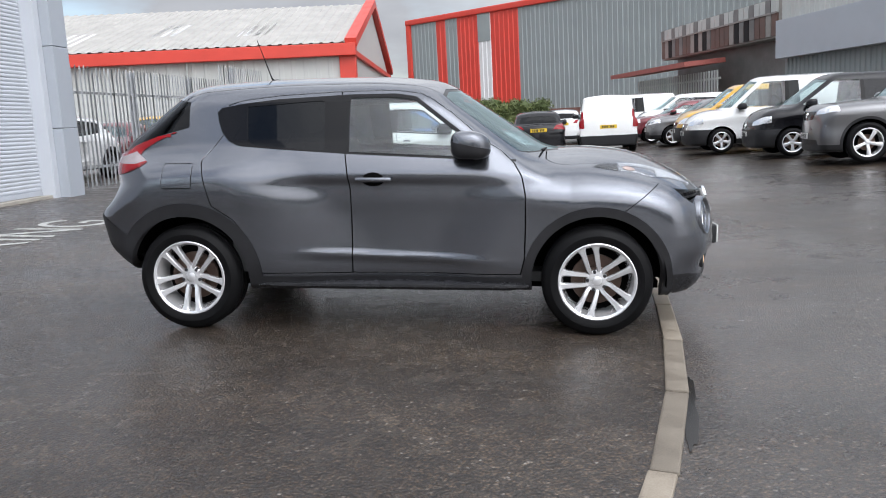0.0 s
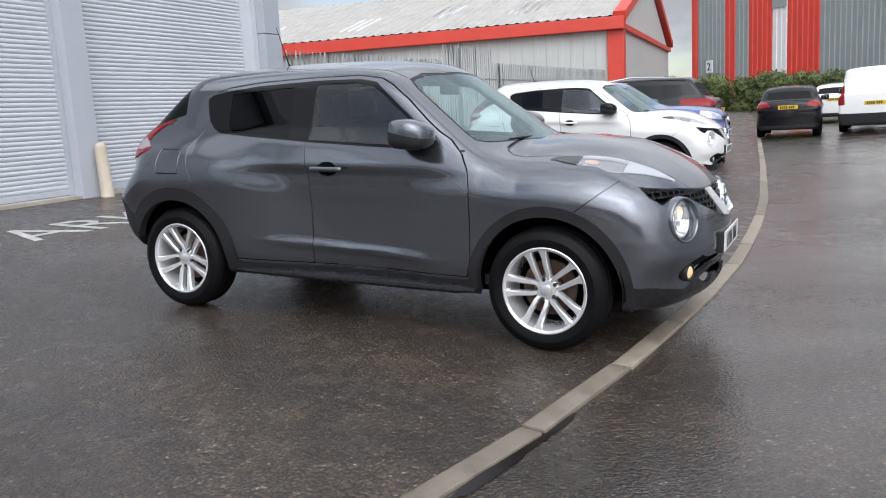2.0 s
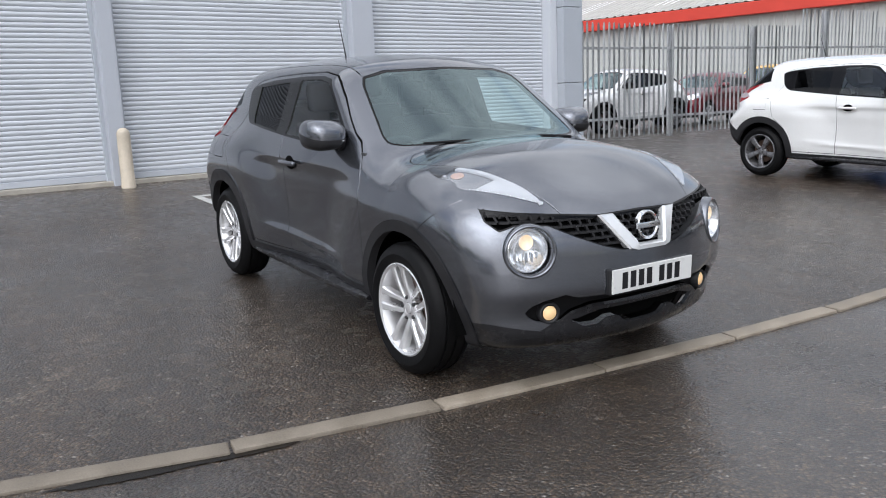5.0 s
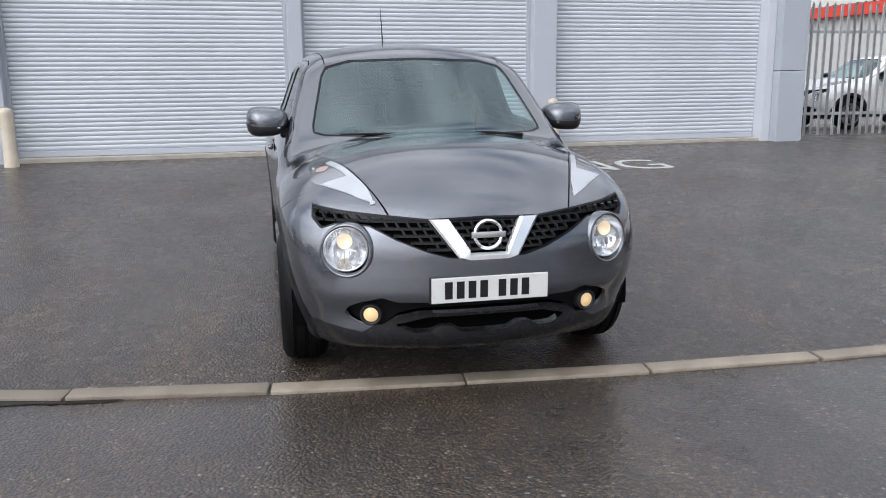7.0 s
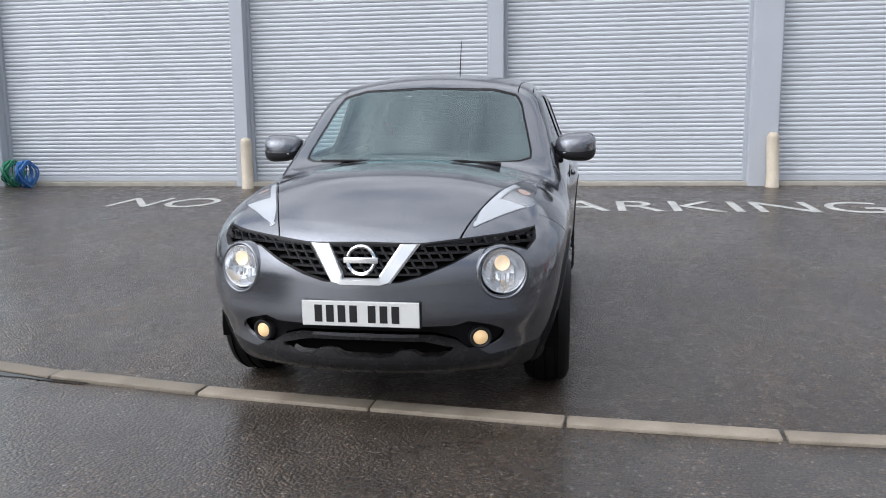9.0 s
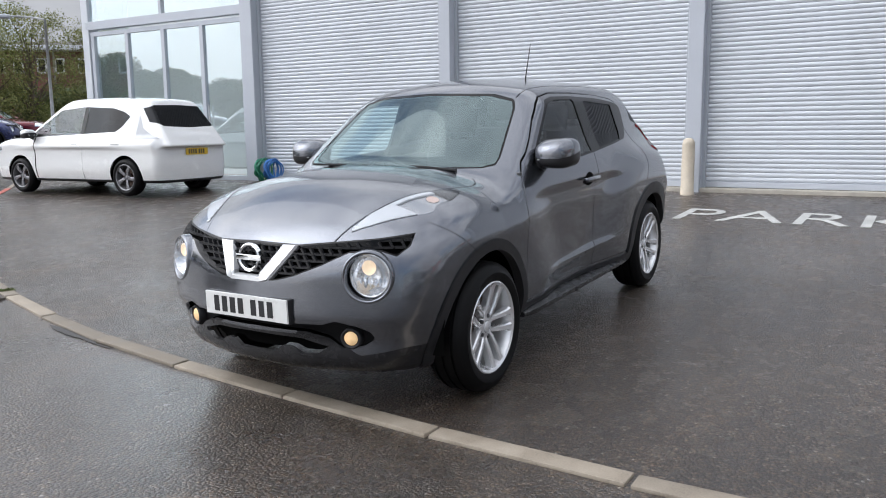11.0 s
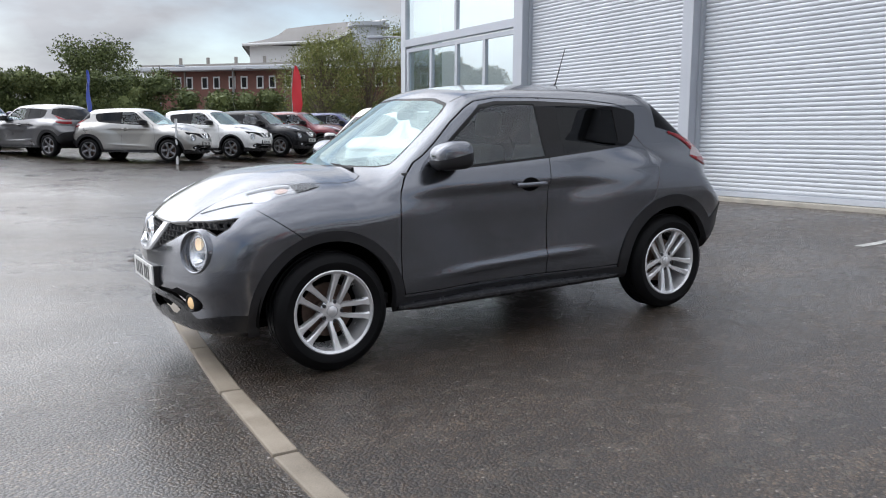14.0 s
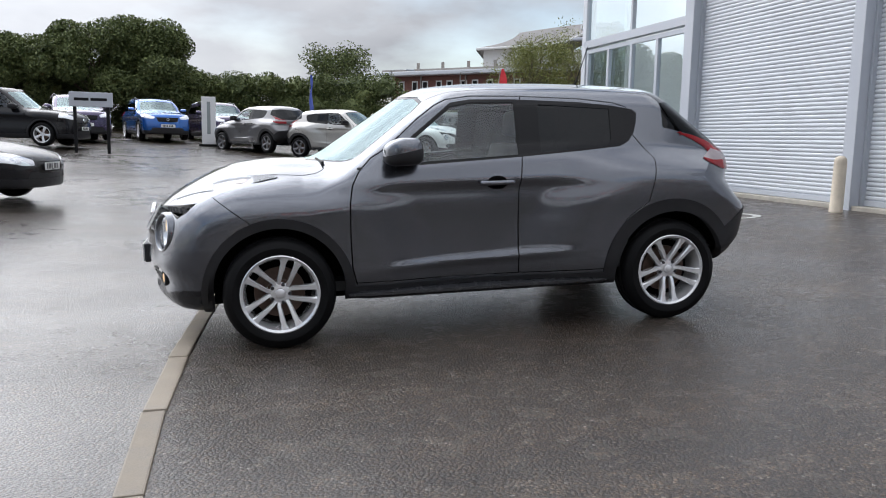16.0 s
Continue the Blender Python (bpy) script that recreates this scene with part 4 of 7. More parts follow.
X_TAIL_W = [(-1.527, 1.06), (-1.593, 1.10), (-1.62, 1.115), (-1.72, 1.085), (-2.05, 1.07), (-2.05, 1.045), (-1.60, 1.04)]
X_HATCH = [(-1.285, 1.425), (-1.272, 1.265), (-1.482, 1.214), (-1.65, 1.156), (-1.76, 1.106), (-2.1, 1.09), (-2.1, 1.30), (-1.50, 1.452)]
X_GRILLE = [(-0.01, 0.838), (0.25, 0.832), (0.41, 0.846), (0.60, 0.860), (0.728, 0.876), (0.735, 0.825), (0.70, 0.784), (0.63, 0.808), (0.50, 0.802), (0.395, 0.75), (0.267, 0.70), (0.168, 0.674), (-0.01, 0.668)]
X_INTAKE = [(-0.01, 0.482), (0.40, 0.482), (0.46, 0.502), (0.55, 0.478), (0.60, 0.452), (0.615, 0.422), (0.595, 0.394), (0.555, 0.372), (0.46, 0.360), (0.40, 0.400), (0.30, 0.424), (-0.01, 0.430)]
X_SLOT = [(-0.01, 0.412), (0.26, 0.404), (0.40, 0.368), (0.33, 0.322), (0.26, 0.322), (0.21, 0.356), (0.15, 0.356), (0.11, 0.322), (0.05, 0.318), (-0.01, 0.318)]
X_BONNET = [(2.06, -0.01), (2.02, 0.25), (1.965, 0.40), (1.90, 0.416), (1.75, 0.474), (1.60, 0.53), (1.40, 0.60), (1.22, 0.648), (1.08, 0.665), (1.01, 0.65), (0.96, 0.60), (0.97, 0.30), (0.985, -0.01)]
X_LAMP = [(1.845, 0.462), (1.74, 0.485), (1.60, 0.54), (1.40, 0.61), (1.28, 0.645), (1.245, 0.69), (1.33, 0.712), (1.40, 0.718), (1.46, 0.706), (1.51, 0.708), (1.545, 0.722), (1.59, 0.704), (1.68, 0.628), (1.78, 0.535)]

x_sec = spline([0.18, 0.30, 0.40, 0.50, 0.60, 0.72, 0.85, 0.95, 1.05, 1.15, 1.3], [0.735, 0.776, 0.802, 0.811, 0.816, 0.825, 0.838, 0.835, 0.818, 0.790, 0.73])
x_top = spline([-2.2, -1.6, -0.9, 0.0, 0.6, 0.98, 1.18, 1.33, 1.52, 1.67, 1.86, 2.0, 2.15], [1.06, 1.10, 1.16, 1.15, 1.115, 1.092, 1.098, 1.09, 1.062, 1.008, 0.908, 0.82, 0.70])
x_roof = spline([-1.7, -1.53, -1.29, -0.88, -0.47, -0.07, 0.165, 0.4, 0.7], [1.475, 1.503, 1.541, 1.568, 1.578, 1.575, 1.556, 1.52, 1.44])
x_nose = spline([0.15, 0.22, 0.30, 0.40, 0.52, 0.66, 0.78, 0.86, 1.0], [1.84, 1.95, 2.02, 2.032, 2.076, 2.062, 2.045, 2.02, 1.95])
x_tail = spline([0.2, 0.33, 0.42, 0.50, 0.62, 0.74, 0.80, 0.95, 1.08, 1.2], [-1.62, -1.72, -1.85, -1.945, -1.990, -2.005, -1.985, -1.965, -1.955, -1.92])


def crossover_field(x, y, z):
    a = np.sqrt(y * y + 1e-5)
    hw = x_sec(z)
    # round shoulders over the wheels: a level flank that falls off past a soft ridge
    df = np.hypot((x - 1.24) * 0.92, np.clip(z - 0.30, -0.2, 2))
    dr = np.hypot((x + 1.27) * 0.92, np.clip(z - 0.36, -0.2, 2))
    wide = np.clip((0.86 - z) / 0.35, 0, 1)
    ff, fr = np.clip((0.93 - df) / 0.38, 0, 1), np.clip((0.98 + 0.18 * wide - dr) / (0.40 + 0.30 * wide), 0, 1)
    hw = hw + 0.042 * ff * ff * (3 - 2 * ff) + 0.068 * fr * fr * (3 - 2 * fr)
    # the sill crease belongs to the doors alone
    hw = hw + 0.015 * np.exp(-(((z - 0.472 + 0.038 * x) / 0.027) ** 2)) * np.exp(-(((x - 0.02) / 0.56) ** 4))
    hw = hw - 0.065 * np.clip((0.60 - z) / 0.30, 0, 1) * np.clip((x - 1.5) / 0.3, 0, 1)
    hw = hw - 0.20 * np.clip(x - 1.35, 0, 1) ** 2 - (0.10 + 0.14 * np.clip((0.80 - z) / 0.15, 0, 1)) * np.clip(-1.35 - x, 0, 1) ** 2
    side = a - hw
    top = (z - (x_top(x) + 0.012 - 0.125 * (a / 0.75) ** 2.4 * np.clip((x - 0.3) / 0.8, 0.25, 1))) * 0.93
    low = smax(side, top, 0.085 + 0.085 * np.clip((np.abs(x + 0.1) - 0.55) / 0.45, 0, 1))
    front = (x - (x_nose(z) - 0.36 * y * y)) * 0.93
    rear = ((x_tail(z) + (0.24 + 0.20 * np.clip((z - 0.72) / 0.2, 0, 1)) * y * y) - x) * 0.95
    low = smax(low, front, 0.13)
    low = smax(low, rear, 0.12)
    low = smax(low, 0.262 - 0.048 * np.clip((x - 1.45) / 0.3, 0, 1) - z, 0.05)
    lean = a - (0.812 - 0.375 * (z - 1.08) - 0.30 * np.clip(z - 1.42, 0, 1) - 0.055 * np.clip(-0.5 - x, 0, 2) ** 2 - 0.05 * np.clip(x - 0.1, 0, 2) ** 1.5)
    g = smax(lean * 0.93, z - (x_roof(x) + 0.012 - 0.20 * y * y), 0.09)
    screen = ((z - 1.462) + 0.655 * (x - 0.438) + 0.30 * y * y) * 0.83
    g = smax(g, screen, 0.05)
    hatch = ((z - 1.475) - 0.75 * (x + 1.53 - 0.70 * y * y)) * 0.75
    g = smax(g, hatch, 0.06)
    g = smax(g, rear, 0.06)
    g = smax(g, 0.95 - z, 0.05)
    return smin(low, g, 0.055)


def meet(fn, near, far):
    """Where fn falls below zero between far (outside) and near (inside)."""
    for _ in range(30):
        mid = (near + far) / 2
        near, far = (near, mid) if fn(mid) > 0 else (mid, far)
    return far


def side_y(x, z):
    return meet(lambda y: float(crossover_field(np.array([x]), np.array([y]), np.array([z]))[0]), 0.3, 1.1)


def nose_x(y, z):
    return meet(lambda x: float(crossover_field(np.array([x]), np.array([y]), np.array([z]))[0]), 1.2, 2.3)


def off_axis(x, y, z, at, along):
    """Distance from a line, the same on both sides of the car."""
    p = np.stack([x - at[0], np.abs(y) - at[1], z - at[2]], -1)
    d = np.array(along) / np.linalg.norm(along)
    return np.linalg.norm(p - (p @ d)[..., None] * d, axis=-1)


rear_cut = lambda x: np.interp(-x, [1.50, 1.62, 1.80, 1.95], [0.50, 0.575, 0.70, 0.765])
FRONT_AXLE, REAR_AXLE, AXLE_Z = 1.265, -1.265, 0.332


def make_crossover(m, paint_m, label, h=0.022, detail=True, wheels=None, group=""):
    """The small crossover: shell cut into panels, glass, lamps, grille, cabin and wheels."""
    car = empty("car", m, label, "car", group)
    s = Shell(crossover_field, (-2.2, -1.0, 0.12), (2.2, 1.0, 1.66), h)
    side = lambda p: (np.abs(p[:, 1]) > 0.42)
    upper = lambda p: (p[:, 2] > 0.9) & (np.abs(p[:, 1]) > 0.4)
    nose = lambda p: p[:, 0] > 1.5
    gap = 0.0042
    arch_f = lambda x, y, z: np.hypot(x - FRONT_AXLE, z - AXLE_Z)
    arch_r = lambda x, y, z: np.hypot(x - REAR_AXLE, z - AXLE_Z)
    RF, RR, OPEN = 0.447, 0.474, 0.392
    for fn, rr in ((arch_f, RF), (arch_r, RR)):
        s.cut(lambda x, y, z: fn(x, y, z) - OPEN, side)
        s.cut(lambda x, y, z: fn(x, y, z) - rr, side)
    s.cut(lambda x, y, z: z - 0.345, lambda p: (np.abs(p[:, 0]) < 0.95))
    s.cut(lambda x, y, z: z - rear_cut(x), lambda p: p[:, 0] < -1.45)
    fender = lambda x, y, z: np.maximum(np.abs(x - 1.395 - 1.30 * (z - 0.735)) - 0.004, np.maximum(z - 0.91, np.maximum(0.70 - z, 0.5 - np.abs(y))))
    for off in (-0.004, 0.004):
        s.cut(lambda x, y, z: x - 1.395 - 1.30 * (z - 0.735) + off, lambda p: (p[:, 0] > 1.2) & (p[:, 2] > 0.68) & (p[:, 2] < 0.94) & (np.abs(p[:, 1]) > 0.5))
    chin = lambda y: np.interp(np.abs(y), [0.40, 0.54, 0.72], [0.425, 0.330, 0.362])
    s.cut(lambda x, y, z: z - chin(y), lambda p: p[:, 0] > 1.5)
    lamp_d = lambda x, y, z: off_axis(x, y, z, (1.918, 0.598, 0.70), (0.90, 0.40, 0.13)) - 0.100
    s.cut(lamp_d, lambda p: p[:, 0] > 1.6)
    for poly in (X_DOOR_F, X_DOOR_R):
        for off in (-gap, gap):
            s.cut(lambda x, y, z: poly_sd(poly, x, z) + off, side)
    for poly in (X_WIN, X_GLASS_F, X_GLASS_R):
        s.cut(lambda x, y, z: poly_sd(poly, x, z), upper)
    for poly in (X_TAIL, X_TAIL_W, X_HATCH):
        s.cut(lambda x, y, z: poly_sd(poly, x, z), lambda p: p[:, 0] < -1.2)
    s.cut(lambda x, y, z: poly_sd(X_GRILLE, np.abs(y), z) + 0.006, nose)
    for poly in (X_GRILLE, X_INTAKE, X_SLOT):
        s.cut(lambda x, y, z: poly_sd(poly, np.abs(y), z), nose)
    for off in (-gap, gap):
        s.cut(lambda x, y, z: poly_sd(X_BONNET, x, np.abs(y)) + off, lambda p: (p[:, 2] > 0.8) & (p[:, 0] > 0.85))
    s.cut(lambda x, y, z: poly_sd(X_LAMP, x, np.abs(y)), lambda p: (p[:, 2] > 0.82) & (p[:, 0] > 1.1))
    lampy = lambda p: (p[:, 2] > 0.82) & (p[:, 0] > 1.1)
    s.cut(lambda x, y, z: np.hypot((x - 1.455) * 0.8, np.abs(y) - 0.660) - 0.030, lampy)
    s.cut(lambda x, y, z: poly_sd(X_LAMP, x, np.abs(y)) + 0.024, lampy)
    s.cut(lambda x, y, z: x - 1.385, lampy)
    s.cut(lambda x, y, z: x - 1.62, lampy)
    # windscreen: a rounded trapeze in front view
    X_SCREEN = [(-0.01, 1.098), (0.60, 1.088), (0.655, 1.10), (0.655, 1.14), (0.575, 1.40), (0.54, 1.452), (0.40, 1.488), (-0.01, 1.502)]
    X_SCREEN_IN = [(-0.01, 1.107), (0.59, 1.097), (0.644, 1.110), (0.643, 1.144), (0.564, 1.396), (0.531, 1.442), (0.396, 1.476), (-0.01, 1.491)]
    glassy = lambda p: (p[:, 0] > 0.1) & (p[:, 0] < 1.05) & (p[:, 2] > 1.06)
    for poly in (X_SCREEN, X_SCREEN_IN):
        s.cut(lambda x, y, z: poly_sd(poly, np.abs(y), z), glassy)
    for sg in (-1, 1):
        for off in (-0.003, 0.003):
            s.cut(lambda x, y, z: np.abs(y) - (0.56 - 0.02 * (x + 0.6)) + off, lambda p: (p[:, 2] > 1.44) & (p[:, 0] < 0.3))
    s.cut(lambda x, y, z: poly_sd([(-1.395, 0.897), (-1.395, 1.047), (-1.205, 1.047), (-1.205, 0.897)], x, z) - 0.004, lambda p: p[:, 1] < -0.5)
    s.cut(lambda x, y, z: poly_sd([(-1.395, 0.897), (-1.395, 1.047), (-1.205, 1.047), (-1.205, 0.897)], x, z) + 0.003, lambda p: p[:, 1] < -0.5)

    c = s.centres()
    x, y, z = c.T
    g = s.grad(c)
    g /= np.linalg.norm(g, axis=1, keepdims=True)
    ay, sidey = np.abs(y), np.abs(y) > 0.42
    left = np.ones(len(c), bool)

    def take(mask):
        nonlocal left
        got = mask & left
        left = left & ~mask
        return got

    rf, rr = np.hypot(x - FRONT_AXLE, z - AXLE_Z), np.hypot(x - REAR_AXLE, z - AXLE_Z)
    take(sidey & ((rf < OPEN) | (rr < OPEN)))
    take((g[:, 2] < -0.8) & (z < np.where(x > 1.5, 0.235, 0.285)))
    take((x > 1.6) & (lamp_d(x, y, z) < 0))
    for k in (-1, 1):
        on = sidey & (np.sign(y) == k)
        s.panel("wheel_arch_trim", take(on & (rf < RF) & (ay > 0.6)), M_PLASTIC, car, 0.010, 0.05, "dark plastic wheel arch trim")
        s.panel("wheel_arch_trim", take(on & (rr < RR) & (ay > 0.6)), M_PLASTIC, car, 0.010, 0.05)
        s.panel("sill_trim", take((np.sign(y) == k) & (np.abs(x) < 0.95) & (z < 0.345)), M_PLASTIC, car, 0.010, 0.03, "black plastic sill trim")
    s.panel("rear_bumper_trim", take((x < -1.45) & (z < rear_cut(x))), M_PLASTIC, car, 0.006, 0.03, "black plastic lower rear bumper")
    for k in (-1, 1):
        on = (np.sign(y) == k) & sidey & (z > 0.9)
        w_in = poly_sd(X_WIN, x, z) < 0
        s.panel("front_side_window", take(on & w_in & (poly_sd(X_GLASS_F, x, z) < 0)), M_GLASS, car, -0.006, 0.0, "clear front side window")
        s.panel("rear_side_window", take(on & w_in & (poly_sd(X_GLASS_R, x, z) < 0)), M_PRIVACY, car, -0.006, 0.0, "dark tinted rear side window")
        s.panel("window_trim", take(on & w_in), M_GLOSSBLACK, car, 0.0, 0.015, "gloss black window surround")
        bk = (np.sign(y) == k) & (x < -1.2)
        s.panel("tail_lamp_lens", take(bk & (poly_sd(X_TAIL_W, x, z) < 0) & (ay > 0.5)), M_TAILCLEAR, car, 0.008, 0.03, "smoked clear tail lamp section")
        s.panel("tail_lamp", take(bk & (poly_sd(X_TAIL, x, z) < 0) & (ay > 0.5)), M_TAIL, car, 0.008, 0.03, "red boomerang tail lamp")
    s.panel("rear_window", take((x < -1.2) & (poly_sd(X_HATCH, x, z) < 0)), M_PRIVACY, car, -0.004, 0.02, "dark tinted rear window")
    fr = x > 1.5
    grille = take(fr & (poly_sd(X_GRILLE, ay, z) < 0))
    s.panel("grille_backing", grille, M_BLACK, car, -0.045, 0.0)
    s.panel("grille_frame", grille & (poly_sd(X_GRILLE, ay, z) > -0.006), M_GLOSSBLACK, car, 0.0, 0.05)
    s.panel("lower_intake", take(fr & (poly_sd(X_INTAKE, ay, z) < 0)), M_DARK, car, -0.04, 0.0, "black lower air intake")
    s.panel("bumper_slot", take(fr & (poly_sd(X_SLOT, ay, z) < 0)), M_BLACK, car, -0.06, 0.0)
    s.panel("chin_trim", take((x > 1.5) & (z < chin(y))), M_LIP, car, 0.0, 0.02, "dark plastic lower front lip")
    wind = (x > 0.1) & (x < 1.05) & (z > 1.06)
    in_screen = poly_sd(X_SCREEN, ay, z) < 0
    s.panel("windscreen", take(wind & in_screen & (poly_sd(X_SCREEN_IN, ay, z) < 0)), M_SCREEN, car, -0.003, 0.0, "sloping glass windscreen")
    s.panel("windscreen_seal", take(wind & in_screen), M_GLOSSBLACK, car, -0.002, 0.01)
    tops = (z > 0.82) & (x > 1.1)
    for k in (-1, 1):
        on = tops & (np.sign(y) == k) & (poly_sd(X_LAMP, x, ay) < 0)
        edge = poly_sd(X_LAMP, x, ay)
        spot = np.hypot((x - 1.455) * 0.8, ay - 0.660) < 0.030
        lamp = on & left
        s.panel("indicator_lamp", take(on & spot), M_AMBER, car, -0.002, 0.0, "pale amber indicator bulb housing")
        s.panel("lamp_tip", take(on & (x < 1.385)), M_GLOSSBLACK, car, 0.004, 0.02, "black rear tip of the lamp")
        s.panel("running_lamp", take(on & (((edge > -0.024) & (x > 1.40) & (ay < 0.70 - 0.55 * (x - 1.40))) | (x > 1.62))), M_LAMPWHITE, car, 0.004, 0.02, "white boomerang running lamp")
        s.panel("lamp_bowl", take(on), M_LAMPDARK, car, -0.004, 0.0, "silvery lamp reflector bowl")
        s.panel("lamp_lens", lamp, M_LENS, car, 0.007, 0.006)
    bon = poly_sd(X_BONNET, x, ay)
    up = (z > 0.8) & (x > 0.85)
    s.panel("bonnet", take(up & (bon < -gap)), paint_m, car, 0.001, 0.015, "rounded metallic bonnet")
    seams = take(up & (bon < gap))
    df, dr = poly_sd(X_DOOR_F, x, z), poly_sd(X_DOOR_R, x, z)
    for k in (-1, 1):
        on = sidey & (np.sign(y) == k)
        fd = s.panel("front_door", take(on & (df < -gap)), paint_m, car, 0.0, 0.015, "metallic front door")
        rd = s.panel("rear_door", take(on & (dr < -gap)), paint_m, car, 0.0, 0.015, "metallic rear door")
        flank = side_y(-0.072, 0.945)
        bm = box_bm((-0.112, -0.016, -0.015), (0.112, 0.016, 0.015), None, 0.012)
        hd = part("door_handle", bm, paint_m, fd, "body-coloured door handle", smooth=True)
        hd.matrix_basis = pose(-0.072, k * (flank + 0.026), 0.945, 0, 0, 0)
        # flat black disc on the door paints the shade of the handle's hollow
        bm = bmesh.new()
        lathe(bm, [(0.072, -0.002), (0.064, 0.005), (0.030, 0.005), (0.0, 0.004)], Matrix.Diagonal((1.0, 0.60, 1, 1)), 24)
        hr = part("handle_recess", bm, M_BLACK, fd, smooth=True)
        hr.matrix_basis = pose(-0.078, k * (flank + 0.001), 0.947) @ turned((0, k, 0))
    seams |= take(sidey & ((df < gap) | (dr < gap)))
    seams |= take(fender(x, y, z) < 0)
    flap = poly_sd([(-1.395, 0.897), (-1.395, 1.047), (-1.205, 1.047), (-1.205, 0.897)], x, z)
    s.panel("fuel_flap", take((y < -0.5) & (flap < -0.003)), paint_m, car, 0.0, 0.01)
    seams |= take((y < -0.5) & (flap < 0.004))
    roofline = np.abs(ay - (0.56 - 0.02 * (x + 0.6)))
    seams |= take((z > 1.44) & (x < 0.3) & (roofline < 0.003))
    tagged(s.panel("panel_seam", seams, M_BLACK, car, -0.007, 0.0), kind="stuff")
    s.panel("roof", take((z > 1.44) & (x < 0.42) & (ay < 0.6)), paint_m, car, 0.0, 0.0, "metallic roof")
    s.panel("body_shell", left, paint_m, car, 0.0, 0.02, "metallic body shell")

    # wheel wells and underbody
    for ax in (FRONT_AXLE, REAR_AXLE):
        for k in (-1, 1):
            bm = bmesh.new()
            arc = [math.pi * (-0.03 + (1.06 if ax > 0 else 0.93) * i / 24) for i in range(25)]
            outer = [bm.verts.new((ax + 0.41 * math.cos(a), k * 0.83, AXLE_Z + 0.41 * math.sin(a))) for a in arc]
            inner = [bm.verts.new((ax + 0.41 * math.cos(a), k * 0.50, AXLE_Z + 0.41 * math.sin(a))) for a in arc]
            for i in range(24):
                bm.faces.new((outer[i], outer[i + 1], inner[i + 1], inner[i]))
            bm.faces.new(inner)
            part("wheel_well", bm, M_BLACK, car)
    for k in (-1, 1):
        bm = bmesh.new()
        rows = []
        for i in range(15):
            t = -1 + i / 7
            w = 1.0 if abs(t) < 0.9 else 0.55
            rows.append([bm.verts.new((0.02 + 0.84 * t, k * (0.826 + yy * w), 0.294 + zz * w)) for yy, zz in ((-0.06, 0.030), (0.022, 0.026), (0.044, 0.012), (0.046, -0.004), (0.030, -0.022), (-0.06, -0.034))])
        for q, t in zip(rows, rows[1:]):
            for i in range(6):
                bm.faces.new((q[i], q[(i + 1) % 6], t[(i + 1) % 6], t[i]))
        bm.faces.new(rows[0]), bm.faces.new(rows[-1][::-1])
        bmesh.ops.recalc_face_normals(bm, faces=bm.faces)
        part("sill_step", bm, M_LIP, car, "satin black moulded sill strip", smooth=True, angle=40)
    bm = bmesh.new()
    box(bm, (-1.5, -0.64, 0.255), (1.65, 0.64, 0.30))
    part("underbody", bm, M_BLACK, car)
    for ax in (FRONT_AXLE, REAR_AXLE):
        for k in (-1, 1):
            make_wheel(car, pose(ax, k * 0.768, AXLE_Z) @ turned((0, k, 0)) @ pose(0, 0, 0, 0, 0, {(1, -1): 15, (0, -1): -36, (1, 1): -20, (0, 1): -36}[int(ax > 0), k]), **(wheels or {}))
    mirrors(car, 0.545, 0.895, 1.15, paint_m, cap=detail)
    # lamps of the nose
    for k in (-1, 1):
        face = turned((0.90, 0.40 * k, 0.13))
        at = Matrix.Translation((1.918, k * 0.598, 0.700)) @ face
        hl = new("headlamp")
        hl.parent, hl.matrix_basis = car, at
        tagged(hl, "round headlamp with clear lens")
        bm = bmesh.new()
        lathe(bm, [(0.126, -0.03), (0.120, 0.004), (0.113, 0.014), (0.106, 0.012), (0.098, -0.010), (0.094, -0.055)], None, 40)
        part("bezel", bm, paint_m, hl, smooth=True)
        unit = face.inverted() @ Matrix.Translation((-0.012, k * 0.004, 0.004)) @ turned((0.97, 0.22 * k, 0.08))
        bm = bmesh.new()
        lathe(bm, [(0.091, 0.002), (0.083, -0.018), (0.060, -0.045), (0.035, -0.06), (0.0, -0.062)], unit, 40)
        part("reflector", bm, M_LAMPIN, hl, smooth=True)
        bm = bmesh.new()
        lathe(bm, [(0.094, -0.03), (0.094, 0.002), (0.091, 0.006), (0.08, 0.016), (0.05, 0.026), (0.0, 0.031)], unit, 40)
        part("lens", bm, M_LENS, hl, smooth=True)
        bm = bmesh.new()
        lathe(bm, [(0.100, -0.012), (0.098, 0.001), (0.093, 0.004), (0.089, -0.002)], unit, 40)
        part("trim_ring", bm, M_LAMPIN, hl, "bright ring round the lens", smooth=True)
        bm = bmesh.new()
        lathe(bm, [(0.034, 0.0), (0.031, -0.012), (0.016, -0.024), (0.0, -0.028)], unit @ pose(-0.005, 0.036, -0.004), 24)
        part("bulb", bm, M_SIDELIGHT if detail else M_LAMPIN, hl, "lit warm side lamp" if detail else "", smooth=True)
        bm = bmesh.new()
        for i in range(6):
            a = -0.055 + 0.022 * i
            box(bm, (a - 0.0015, -0.058 + abs(a) * 0.3, -0.050), (a + 0.0015, -0.014, -0.030), unit)
        part("reflector_insert", bm, M_CHROME, hl)
        fg = new("fog_lamp")
